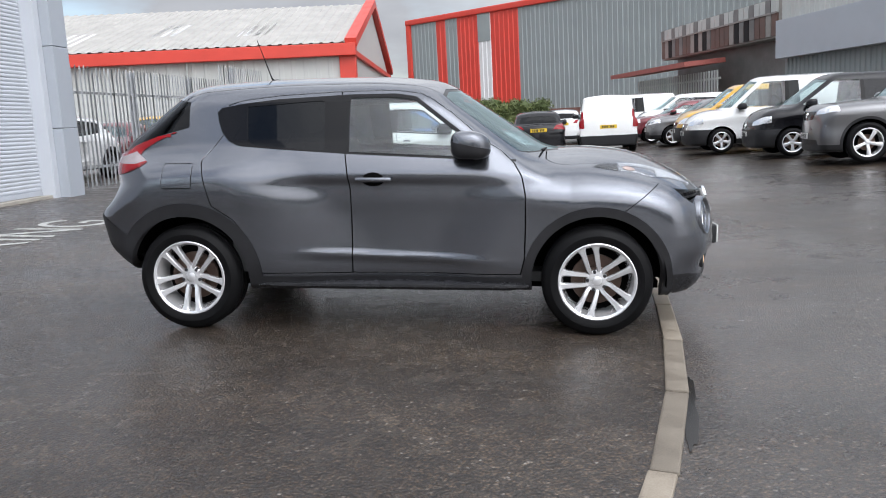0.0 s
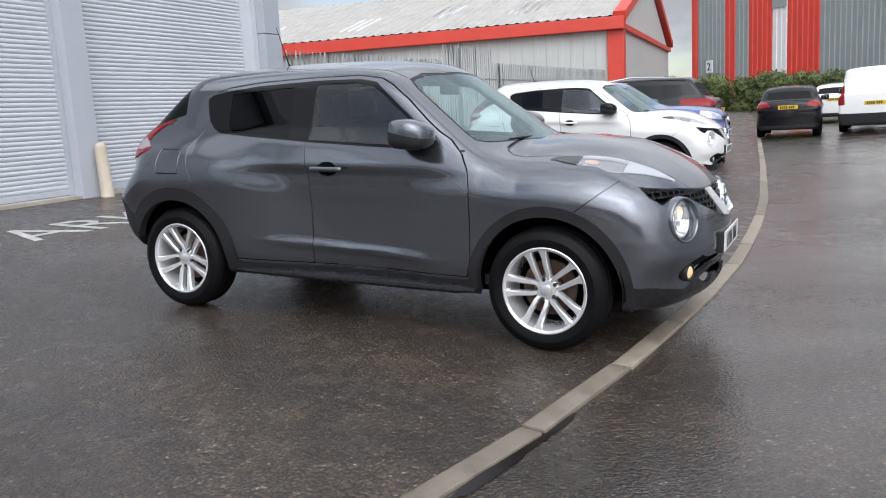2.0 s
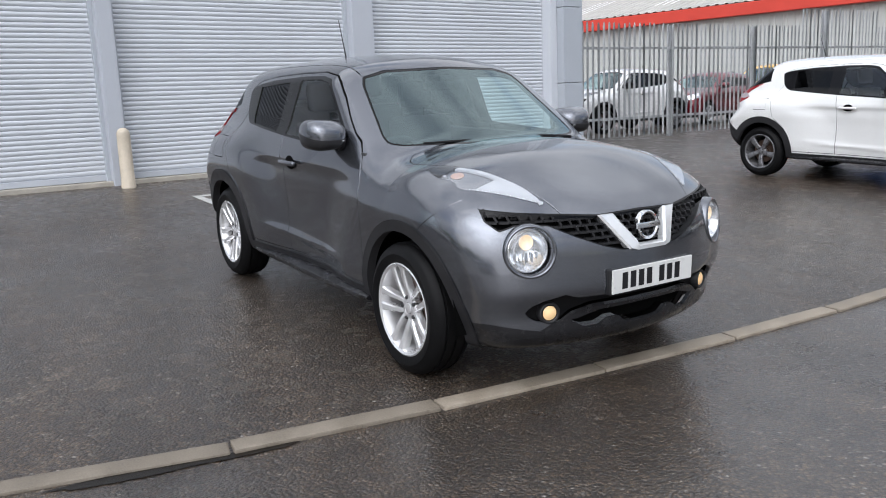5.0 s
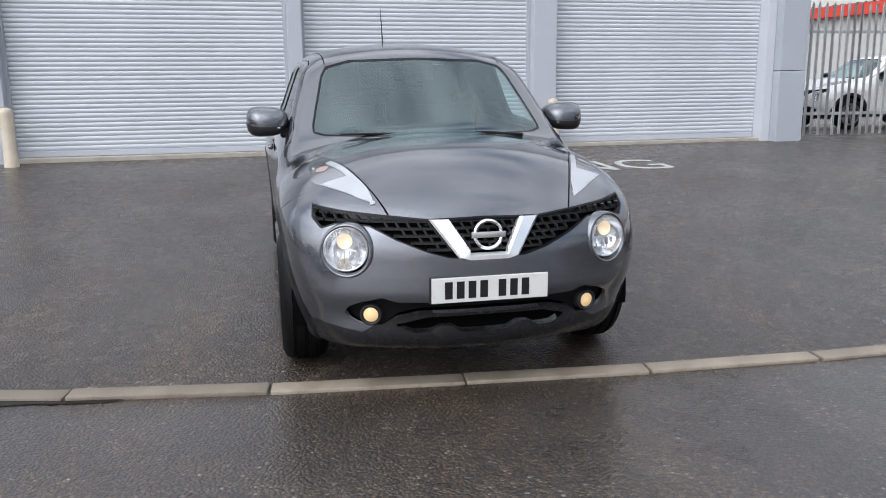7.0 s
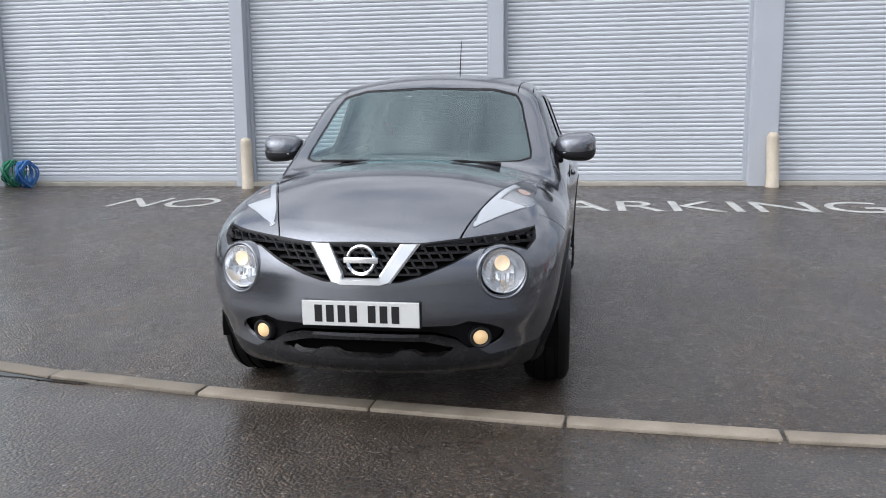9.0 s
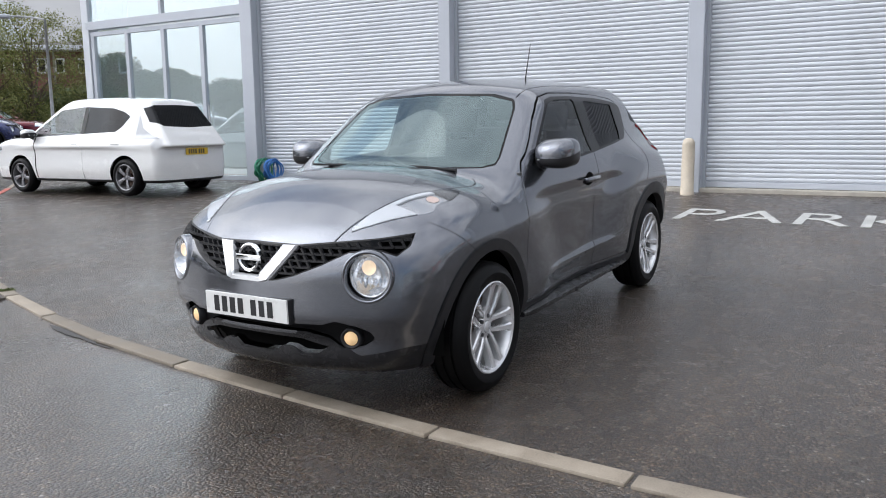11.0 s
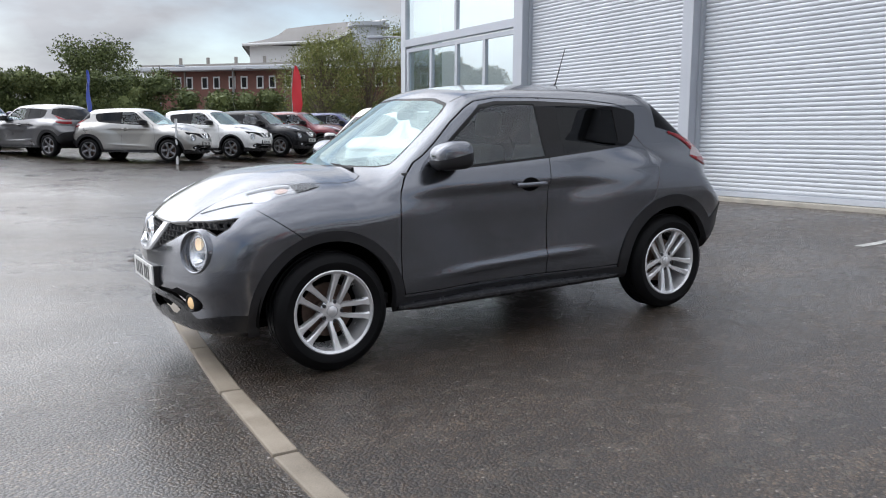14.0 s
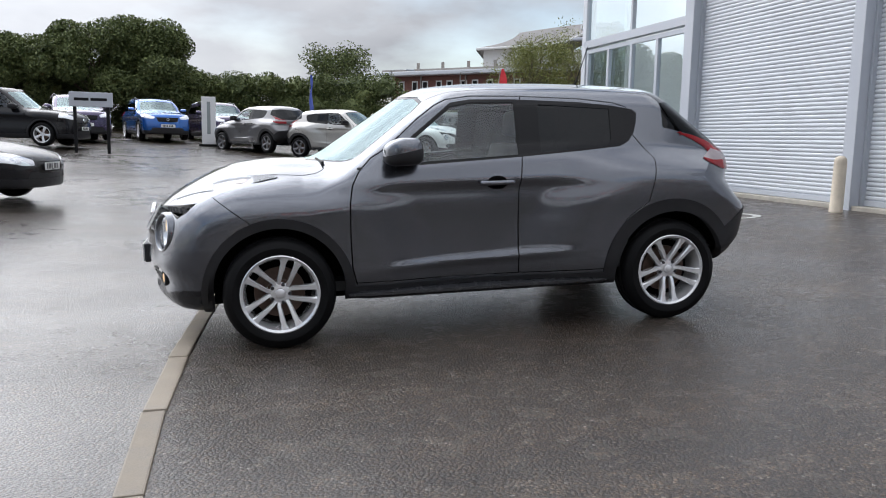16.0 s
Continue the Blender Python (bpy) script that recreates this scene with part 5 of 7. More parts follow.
        fg.parent, fg.matrix_basis = car, Matrix.Translation((1.938, k * 0.503, 0.412)) @ turned((0.95, 0.28 * k, 0.0))
        bm = bmesh.new()
        lathe(bm, [(0.051, -0.03), (0.049, 0.006), (0.041, 0.010), (0.036, 0.0)], None, 28)
        part("fog_bezel", bm, M_PLASTIC, fg, smooth=True)
        bm = bmesh.new()
        lathe(bm, [(0.033, 0.002), (0.024, 0.009), (0.0, 0.012)], None, 24)
        part("fog_lens", bm, M_FOG if detail else M_LAMPIN, fg, "lit warm fog lamp" if detail else "", smooth=True)
    # grille: a net of small arched bars, the bright bracket and a plain ring badge
    nets = [bmesh.new() for _ in range(3)]
    row = 0
    zz = 0.675
    while zz < 0.87:
        yy = -0.72 + (0.023 if row % 2 else 0.0)
        while yy < 0.72:
            if float(poly_sd(X_GRILLE, np.array([abs(yy)]), np.array([zz]))[0]) < -0.010:
                inner = 0.06 + (zz - 0.676) * 0.62
                bm = nets[0 if yy < -inner else 2 if yy > inner else 1]
                xx = nose_x(yy, zz) - 0.036
                turn = math.degrees(math.atan((nose_x(yy - 0.01, zz) - nose_x(yy + 0.01, zz)) / 0.02))
                box(bm, (-0.012, -0.023, -0.0048), (0.012, 0.023, 0.0048), pose(xx, yy, zz, 0, 0, turn))
                if float(poly_sd(X_GRILLE, np.array([abs(yy + 0.022)]), np.array([zz + 0.026]))[0]) > -0.004:
                    yy += 0.046
                    continue
                box(bm, (-0.010, -0.005, -0.015), (0.010, 0.005, 0.015), pose(xx, yy + 0.022, zz + 0.013, 28, 0, turn))
            yy += 0.046
        zz += 0.0285
        row += 1
    for bm in nets:
        tagged(part("grille_net", bm, M_NET, car, "black honeycomb grille net"), kind="stuff")
    bm = bmesh.new()
    path = [(-0.205, 0.830), (-0.108, 0.690), (-0.085, 0.676), (0.085, 0.676), (0.108, 0.690), (0.205, 0.830)]
    wide = [0.044, 0.030, 0.013, 0.013, 0.030, 0.044]
    rings = []
    for i, ((yy, zz), w) in enumerate(zip(path, wide)):
        if i in (0, 5):
            d = Vector((1, 0))
        elif i in (2, 3):
            d = Vector((0.25 * (1 if i == 3 else -1), -1)).normalized() * -1 * -1
        else:
            d = Vector((0.82 * (1 if i > 2 else -1), -0.57))
        if i == 0:
            d = Vector((-1, 0))
        rings.append([bm.verts.new((nose_x(yy + d.x * w * o, zz) + e, yy + d.x * w * o, zz + d.y * w * o)) for o, e in ((1, -0.03), (1, 0.004), (0.7, 0.014), (-0.7, 0.014), (-1, 0.004), (-1, -0.03))])
    for q, t in zip(rings, rings[1:]):
        for i in range(5):
            bm.faces.new((q[i], q[i + 1], t[i + 1], t[i]))
    bm.faces.new(rings[0]), bm.faces.new(rings[-1][::-1])
    bmesh.ops.recalc_face_normals(bm, faces=bm.faces)
    part("grille_bracket", bm, M_BRIGHT, car, "bright chrome V-shaped bracket", smooth=True, angle=25)
    bm = bmesh.new()
    at = Matrix.Translation((nose_x(0, 0.768) + 0.006, 0, 0.768)) @ turned((0.99, 0, 0.12))
    vs = lathe(bm, [(0.068, -0.01), (0.067, 0.008), (0.060, 0.012), (0.053, 0.008), (0.051, -0.01)], at, 36)
    box(bm, (-0.076, -0.013, 0.0), (0.076, 0.013, 0.014), at, 0.002)
    part("badge", bm, M_CHROME, car, "chrome ring badge", smooth=True, angle=30)
    plate_part(car, Matrix.Translation((2.080, 0, 0.542)) @ turned((1, 0, 0.0)), near=detail)
    part("plate_mount", box_bm((1.96, -0.265, 0.478), (2.073, 0.265, 0.598), None, 0.01), M_PLASTIC, car)
    # roof aerial, wipers
    bm = bmesh.new()
    tube(bm, [(-0.93, 0, 1.565), (-0.955, 0, 1.60), (-1.05, 0, 1.86)], [0.014, 0.005, 0.002], 8)
    bmesh.ops.create_uvsphere(bm, u_segments=12, v_segments=8, radius=0.03, matrix=Matrix.Translation((-0.92, 0, 1.572)) @ Matrix.Diagonal((1.5, 0.8, 0.6, 1)))
    part("aerial", bm, M_DARK, car, "black whip aerial", smooth=True)
    for a, b in (((0.955, 0.50, 1.083), (0.968, 0.06, 1.106)), ((0.965, 0.02, 1.090), (0.935, -0.52, 1.104))):
        bm = bmesh.new()
        tube(bm, [a, (Vector(a) + Vector(b)) / 2 + Vector((0.015, 0, 0.008)), b], [0.010, 0.008, 0.006], 6)
        part("wiper", bm, M_DARK, car, "black wiper arm")
    # cabin
    part("cabin_floor", box_bm((-1.55, -0.70, 0.30), (0.95, 0.70, 0.36)), M_CABIN, car)
    part("dashboard", box_bm((0.42, -0.68, 0.62), (0.90, 0.68, 1.04), None, 0.08), M_CABIN, car, "charcoal dashboard", smooth=True)
    for k in (-1, 1):
        part("door_card", box_bm((-1.0, -0.02, 0.36), (0.78, 0.02, 1.06), pose(0, k * 0.77, 0, 0, 0, 0), 0.01), M_CABIN, car)
    part("parcel_shelf", box_bm((-1.75, -0.60, 0.92), (-1.0, 0.60, 0.96)), M_CABIN, car)
    part("headlining", box_bm((-1.2, -0.52, 1.495), (0.05, 0.52, 1.505)), M_HEADLINER, car)
    for yy in (-0.36, 0.36):
        seat(car, -0.17, yy, 0.46)
    seat(car, -0.85, 0.32, 0.52, 0.56)
    seat(car, -0.85, -0.32, 0.52, 0.56)
    bm = bmesh.new()
    ring = [(0.185 * math.cos(a), 0.185 * math.sin(a), 0) for a in np.linspace(0, 2 * math.pi, 33)]
    tube(bm, ring, 0.016, 8, cap=False)
    lathe(bm, [(0.075, -0.02), (0.07, 0.02), (0.0, 0.03)], None, 20)
    for a in (0, 120, 240):
        box(bm, (0.05, -0.018, -0.008), (0.18, 0.018, 0.008), pose(0, 0, 0, 0, 0, a + 90))
    bmesh.ops.transform(bm, matrix=Matrix.Translation((0.33, -0.36, 0.93)) @ turned((-0.9, 0, 0.45)), verts=bm.verts)
    part("steering_wheel", bm, M_CABIN, car, smooth=True)
    part("rear_view_mirror", box_bm((0.30, -0.12, 1.36), (0.33, 0.12, 1.42), None, 0.012), M_DARK, car)
    part("sensor_housing", box_bm((0.24, -0.055, 1.415), (0.40, 0.055, 1.452), pose(0, 0, 0, 0, 0, 0), 0.012), M_DARK, car)
    return car


CAR_POSE = pose(0, 0, 0, 0, 2.3, 0)
hero = make_crossover(CAR_POSE, M_PAINT, "dark grey metallic compact crossover parked nose to the kerb")

# ---- industrial buildings beyond the fence ----
def ribbed(length, height, pitch=0.30, depth=0.035, n_max=400):
    """A sheet in the x-z plane with upright trapezoid ribs towards -y."""
    bm = bmesh.new()
    n = min(n_max, int(length / pitch))
    pitch = length / n
    xs = []
    for k in range(n):
        x = k * pitch
        xs += [(x, 0), (x + pitch * 0.55, 0), (x + pitch * 0.65, -depth), (x + pitch * 0.9, -depth)]
    xs.append((length, 0))
    lo, hi = [bm.verts.new((x, d, 0)) for x, d in xs], [bm.verts.new((x, d, height)) for x, d in xs]
    for k in range(len(xs) - 1):
        bm.faces.new((lo[k], lo[k + 1], hi[k + 1], hi[k]))
    return bm


shed = empty("industrial_shed", pose(-12.4, 54.9, 0.2, 0, 0, 191.5), "cream metal-clad shed with red eaves and weathered roof", "building")
SL, SW, SE, SR = 70.0, 34.0, 7.4, 12.4
wall = part("wall", ribbed(SL, SE - 1.0, 0.9, 0.04), M_CREAM, shed, "cream corrugated wall")
wall.matrix_basis = pose(0, 0, 0) @ Matrix.Diagonal((1, -1, 1, 1))
part("wall_core", box_bm((0.05, -SW, -1), (SL, -0.08, SE - 0.4)), M_CREAM, shed)
part("eaves_trim", box_bm((-0.4, -0.2, SE - 1.05), (SL, 0.75, SE - 0.15), None, 0.05), M_RED, shed, "red eaves board")
part("corner_trim", box_bm((-0.3, -0.6, -1), (0.9, 0.25, SE - 0.9), None, 0.03), M_RED, shed, "red corner trim")
bm = bmesh.new()
g = [bm.verts.new(v) for v in ((-0.02, 0, SE - 1), (-0.02, -SW, SE - 1), (-0.02, -SW / 2, SR - 0.3), (-0.02, 0, -1), (-0.02, -SW, -1))]
bm.faces.new((g[3], g[0], g[1], g[4])), bm.faces.new((g[0], g[2], g[1]))
part("gable_wall", bm, M_CREAM, shed, "cream gable wall")
bm = bmesh.new()
for a, b in (((0.6, SE - 0.15), (-SW / 2, SR + 0.1)), ((-SW - 0.6, SE - 0.15), (-SW / 2, SR + 0.1))):
    d = Vector((0, b[0] - a[0], b[1] - a[1]))
    ang = math.degrees(math.atan2(d.z, d.y))
    box(bm, (-0.5, 0, -0.35), (0.35, d.length, 0.28), pose(0, a[0], a[1], ang, 0, 0))
part("verge_trim", bm, M_RED, shed, "red verge board")
box_y = -SW - 0.1
part("gable_band", box_bm((-0.30, -SW, SE - 1.0), (-0.03, 0, SE - 0.6)), M_RED, shed)
for s in (0, 1):
    bm = ribbed(SL, math.hypot(SW / 2, SR - SE) + 0.6, 0.75, 0.07)
    ang = math.degrees(math.atan2(SR - SE, SW / 2))
    rf = part("roof_slope", bm, M_ROOFSHEET, shed, "weathered corrugated roof sheets")
    rf.matrix_basis = (pose(0, 0.6, SE - 0.1, 90 - ang, 0, 0) if s == 0 else pose(0, -SW - 0.6, SE - 0.1, -(90 - ang), 0, 0)) @ Matrix.Diagonal((1, -1 if s == 0 else 1, 1, 1))
    if s == 0:
        for x in (7, 14, 21, 30, 39, 48):
            sky = part("rooflight", box_bm((x, 0.0, 0.0), (x + 2.2, 0.1, 5.0)), M_WHITECLAD, shed, "translucent rooflight sheet")
            sky.matrix_basis = rf.matrix_basis @ pose(0, 0, 3.0 + (x % 3) * 1.3)
bm = bmesh.new()
for x in (12, 33):
    tube(bm, [(x, 0.55, SE - 0.5), (x, 0.35, SE - 1.2), (x, 0.2, 0)], 0.07, 6)
part("downpipe", bm, M_CREAM, shed)

# the gable end stands askew to the long wall
for o in shed.children:
    o.data.transform(o.matrix_basis.inverted() @ Matrix(((1, 0.105, 0, 0), (0, 1, 0, 0), (0, 0, 1, 0), (0, 0, 0, 1))) @ o.matrix_basis)

# grey and red warehouse
P0, P1 = Vector((-15.1, 103.0, 0)), Vector((24.0, 74.2, 0))
wl_len = (P1 - P0).length
ware = empty("warehouse", Matrix.Translation(P0) @ pose(0, 0, 0, 0, 0, math.degrees(math.atan2(P1.y - P0.y, P1.x - P0.x))), "grey ribbed metal warehouse with red and white stripes", "building")
WH = 14.2
part("wall_core", box_bm((0, 0.1, 0), (wl_len, 30, WH - 0.2)), M_GREYCLAD, ware)
stripes = [(0.5, 5.0, M_GREYCLAD), (5.0, 6.6, M_RED), (6.6, 8.6, M_GREYCLAD), (8.6, 12.0, M_RED), (12.0, 14.0, M_WHITECLAD), (14.0, 18.2, M_RED), (18.2, wl_len, M_GREYCLAD)]
for a, b, m in stripes:
    w = part("wall_stripe", ribbed(b - a, WH, 0.62, 0.10), m, ware)
    w.matrix_basis = pose(a, 0, 0)
part("wall_patch", box_bm((12.05, -0.16, WH - 3.4), (13.95, -0.05, WH)), M_GREYCLAD, ware)
part("corner_trim", box_bm((-0.3, -0.3, 0), (0.5, 0.5, WH + 0.3), None, 0.2), M_RED, ware, "red corner flashing")
part("parapet_trim", box_bm((-0.3, -0.35, WH - 0.1), (wl_len, 0.5, WH + 0.6), None, 0.15), M_RED, ware, "red parapet flashing")
part("base_wall", box_bm((0.5, -0.4, -1), (wl_len, 0, 2.2)), M_BRICK, ware)
part("door_sign", box_bm((2.1, -0.25, 4.4), (3.2, -0.13, 5.9)), M_WHITECLAD, ware)
cu = bpy.data.curves.new("sign_digit", "FONT")
cu.body, cu.size, cu.extrude = "2", 1.3, 0.02
dg = new("sign_digit", cu)
dg.parent, dg.matrix_basis = ware, pose(2.28, -0.28, 4.7, 90, 0, 0)
cu.materials.append(M_INK)

M_RUSTPANE = worn("rusty_translucent_panes", (0.13, 0.075, 0.06), 0.5, vary=0.4, scale=0.8)
annex = empty("workshop_annex", Matrix.Translation((10.4, 56, 0)) @ pose(0, 0, 0, 0, 0, math.degrees(math.atan2(41.0 - 56, 14.2 - 10.4))), "dark glazed upper storey of an old workshop", "building")
AL = math.hypot(3.8, 15)
part("upper_storey", box_bm((0, 0.1, 4.9), (AL, 9, 7.0)), M_SLATE, annex)
M_OLDPANE = worn("grimy_grey_panes", (0.17, 0.165, 0.16), 0.4, vary=0.4, scale=0.8)
for k in range(26):
    a, w = k * AL / 26, AL / 26
    part("pane", box_bm((a + 0.03, -0.02, 5.0), (a + w - 0.03, 0.10, 6.2)), (M_RUSTPANE, M_OLDPANE, M_SLATE, M_RUSTPANE, M_DARK)[(k * 7 + k // 5) % 5], annex)
    part("clerestory_pane", box_bm((a + 0.03, -0.05, 6.25), (a + w - 0.03, 0.10, 6.95)), M_CREAM if k % 3 else M_OLDPANE, annex)
part("transom", box_bm((0, -0.08, 6.18), (AL, 0.0, 6.27)), M_SLATE, annex)
part("canopy", box_bm((-4, -2.2, 4.05), (AL * 0.6, 0.5, 4.35), pose(0, 0, 0, 4, 0, 0)), worn("faded_red_paint", (0.40, 0.12, 0.10), 0.6, vary=0.25, scale=1.5), annex, "faded red canopy edge")
for k in range(36):
    part("yard_pale", box_bm((-2.0 + k * 0.36, -1.05, 0.5), (-1.86 + k * 0.36, -1.0, 3.55)), M_CREAM, annex)
part("yard_rail", box_bm((-2.1, -1.0, 3.0), (11.0, -0.95, 3.12)), M_CREAM, annex)
part("lower_storey", box_bm((0, 1.2, 0), (AL, 9, 4.9)), M_OLDPANE, annex, "grimy grey lower wall")

hall = empty("white_hall", Matrix.Translation((13.4, 38.3, 0)) @ pose(0, 0, 0, 0, 0, math.degrees(math.atan2(29.0 - 38.3, 15.9 - 13.4))), "white and grey panelled trade hall", "building")
HL = 14.0
part("upper_wall", ribbed(HL, 3.5, 0.4, 0.04), M_CREAM, hall).matrix_basis = pose(0, 0.3, 5.4)
part("panel_band", box_bm((0, -0.05, 3.6), (HL, 0.3, 5.5), None, 0.02), M_WALLGREY, hall)
part("lower_wall", ribbed(HL, 3.6, 0.35, 0.06), M_GREYCLAD, hall).matrix_basis = pose(0, 0.5, 0)
part("wall_core", box_bm((0, 0.6, 0), (HL, 12, 8.9)), M_CREAM, hall)

# ---- brick offices across the far car park ----
off = empty("brick_offices", pose(-15.3, -88.2, 1.2, 0, 0, 131.9), "long red brick office block with flat overhanging roof", "building")
part("wall", box_bm((0, 0, -2), (46, 12, 7.0)), M_BRICK, off, "red brick wall")
part("roof_slab", box_bm((-1.8, -1.3, 7.0), (47, 13, 7.45), None, 0.1), M_SHUTTER, off, "white roof overhang")
part("roof_deck", box_bm((-1.2, -0.4, 7.45), (46, 12.5, 7.75)), M_SLATE, off)
for k in range(27):
    x = 1.1 + k * 1.66 + (0.22 if k % 2 else 0)
    wd = part("window", box_bm((x - 0.09, -0.06, 5.15), (x + 0.72, -0.01, 6.45)), M_WHITECLAD, off)
    part("pane", box_bm((x + 0.06, -0.09, 5.30), (x + 0.57, -0.05, 6.30)), M_GLOSSBLACK, wd)
for k in range(7):
    part("downpipe", box_bm((4.1 + k * 6.0, -0.14, -1), (4.24 + k * 6.0, -0.01, 7.0)), M_SLATE, off)
    part("roof_vent", box_bm((3.2 + k * 3.4, 0.4, 7.6), (3.45 + k * 3.4, 0.65, 8.5)), M_SLATE, off)
blk = empty("office_tower", pose(-26.9, -90.4, 1.2, 0, 0, 158.7), "white office block with curved grey roof", "building")
part("wall", box_bm((0, 0, -2), (15.0, 10, 10.9)), M_WHITECLAD, blk)
eave = spline([-0.8, 3.0, 7.0, 9.5, 11.5, 13.5, 16.0], [10.9, 11.15, 11.45, 11.75, 12.6, 13.6, 14.2])
ridge = spline([-0.8, 3.5, 8.0, 12.0, 16.0], [12.4, 13.4, 14.1, 14.6, 14.9])
bm = bmesh.new()
rows = []
for k in range(25):
    a = -0.8 + 16.8 * k / 24
    e, r = float(eave(a)), float(ridge(a))
    ins = max(0.0, 4.0 - a) * 0.9
    rows.append([bm.verts.new(p) for p in ((a, -0.9, e - 0.30), (a, -0.9, e), (a + ins, 5.0, r), (a, 10.9, e), (a, 10.9, e - 0.30))])
for q, t in zip(rows, rows[1:]):
    for c in range(4):
        bm.faces.new((q[c], q[c + 1], t[c + 1], t[c]))
bm.faces.new(rows[0]), bm.faces.new(rows[-1][::-1])
bmesh.ops.recalc_face_normals(bm, faces=bm.faces)
part("roof", bm, worn("dark_roof_sheet", (0.17, 0.16, 0.15), 0.6, vary=0.12, scale=0.5), blk, "curved grey roof")
bm = bmesh.new()
tube(bm, [(a, -0.98, float(eave(a)) - 0.12) for a in np.linspace(-0.8, 16.0, 22)], 0.17, 6)
part("gutter", bm, M_WHITECLAD, blk, smooth=True)
bm = bmesh.new()
lathe(bm, [(2.0, 4), (2.0, 13.0), (2.5, 13.2), (2.5, 13.6), (0, 13.7)], pose(14.0, -0.6, 0), 24)
part("stair_drum", bm, M_WALLGREY, blk, "round stair drum", smooth=True, angle=40)
for k, x in enumerate((9.6, 9.6)):
    part("window", box_bm((x, -0.06, 8.2 - 1.9 * k), (x + 0.7, -0.01, 9.1 - 1.9 * k)), M_GLOSSBLACK, blk)


# ---- planting ----
def foliage(name, dark, light):
    k = Mat(name, dark, 0.6)
    k.to("Base Color", k.ramp(k.island(), [(0.0, dark), (0.55, tuple((a + b) / 2 for a, b in zip(dark, light))), (1.0, light)]))
    k.set("Specular IOR Level", 0.3)
    return k.m


M_LEAF = foliage("mixed_green_foliage", (0.045, 0.066, 0.022), (0.17, 0.20, 0.072))
M_SPRING = foliage("spring_green_foliage", (0.10, 0.12, 0.030), (0.27, 0.28, 0.09))
M_BARK = worn("grey_brown_bark", (0.10, 0.075, 0.055), 0.9, vary=0.3, scale=6, fine=40, bump=0.4)


def leaves(rng, centres, radii, count, size, flat=1.0):
    """Many small leaf blades scattered through overlapping clumps, denser at their skins."""
    pick = rng.integers(0, len(centres), count)
    d = rng.normal(size=(count, 3))
    d /= np.linalg.norm(d, axis=1, keepdims=True)
    r = radii[pick] * (rng.random(count) ** 0.45)
    p = centres[pick] + d * r[:, None] * np.array([1, 1, flat])
    a = rng.normal(size=(count, 3))
    a /= np.linalg.norm(a, axis=1, keepdims=True)
    b = np.cross(a, rng.normal(size=(count, 3)))
    b /= np.linalg.norm(b, axis=1, keepdims=True)
    s = size * (0.6 + 0.8 * rng.random(count))[:, None]
    v = np.stack([p - a * s, p + b * s * 0.5, p + a * s, p - b * s * 0.5], 1).reshape(-1, 3)
    f = np.arange(count * 4).reshape(-1, 4)
    return v, f


LUMP = bmesh.new()
bmesh.ops.create_icosphere(LUMP, subdivisions=2, radius=1)
LUMP_V = np.array([v.co[:] for v in LUMP.verts])
LUMP_F = np.array([[v.index for v in p.verts] for p in LUMP.faces])


def lumps(rng, centres, radii):
    """The dense ragged twiggy middle of each clump."""
    n = len(centres)
    wob = 0.72 + 0.5 * rng.random((n, len(LUMP_V), 1))
    v = centres[:, None, :] + LUMP_V[None] * wob * radii[:, None, None] * np.array([1, 1, 0.85])
    f = LUMP_F[None] + (np.arange(n) * len(LUMP_V))[:, None, None]
    return v.reshape(-1, 3), f.reshape(-1, 3)


def tree(x, y, height, spread, seed, count=6000, size=0.12, mat=None, clumps=26, trunk=0.16, low=0.35, core=0.36):
    """A tapered trunk with limbs and an uneven crown of leaves with gaps."""
    rng = np.random.default_rng(seed)
    z0 = gz(x, y)
    ob = empty("tree", pose(x, y, z0), "leafy broadleaf tree behind the car park", "tree")
    bm = bmesh.new()
    lean = rng.normal(0, 0.25, 2)
    top = Vector((lean[0], lean[1], height * 0.72))
    tube(bm, [(0, 0, -0.2), top * 0.4 + Vector((0.1, 0, 0)), top], [trunk, trunk * 0.7, trunk * 0.25], 8)
    cs = []
    for k in range(clumps):
        a, h = rng.random() * 6.28, low + (1 - low) * rng.random()
        rad = spread * (1 - abs(h - 0.6) * 1.1) * (0.35 + 0.65 * rng.random())
        c = Vector((math.cos(a) * rad + lean[0] * h, math.sin(a) * rad + lean[1] * h, height * h))
        cs.append(c)
        base = top * min(0.95, max(0.25, h - 0.2))
        tube(bm, [base, (base + c) / 2 + Vector((0, 0, 0.25)), c], [trunk * 0.28, trunk * 0.16, trunk * 0.05], 5)
    part("trunk", bm, M_BARK, ob, "tapered bark trunk and limbs", smooth=True)
    cen, rad = np.array(cs), spread * (0.22 + 0.22 * rng.random(clumps))
    v, f = leaves(rng, cen, rad, count, size, 0.8)
    v2, f2 = lumps(rng, cen, rad * max(core, 0.02))
    v, f = np.concatenate([v, v2]), f.tolist() + (f2 + len(v)).tolist()
    c = new("crown", mesh_of("crown", v, f, mat or M_LEAF))
    c.parent = ob
    tagged(c, "uneven leafy crown")
    return ob


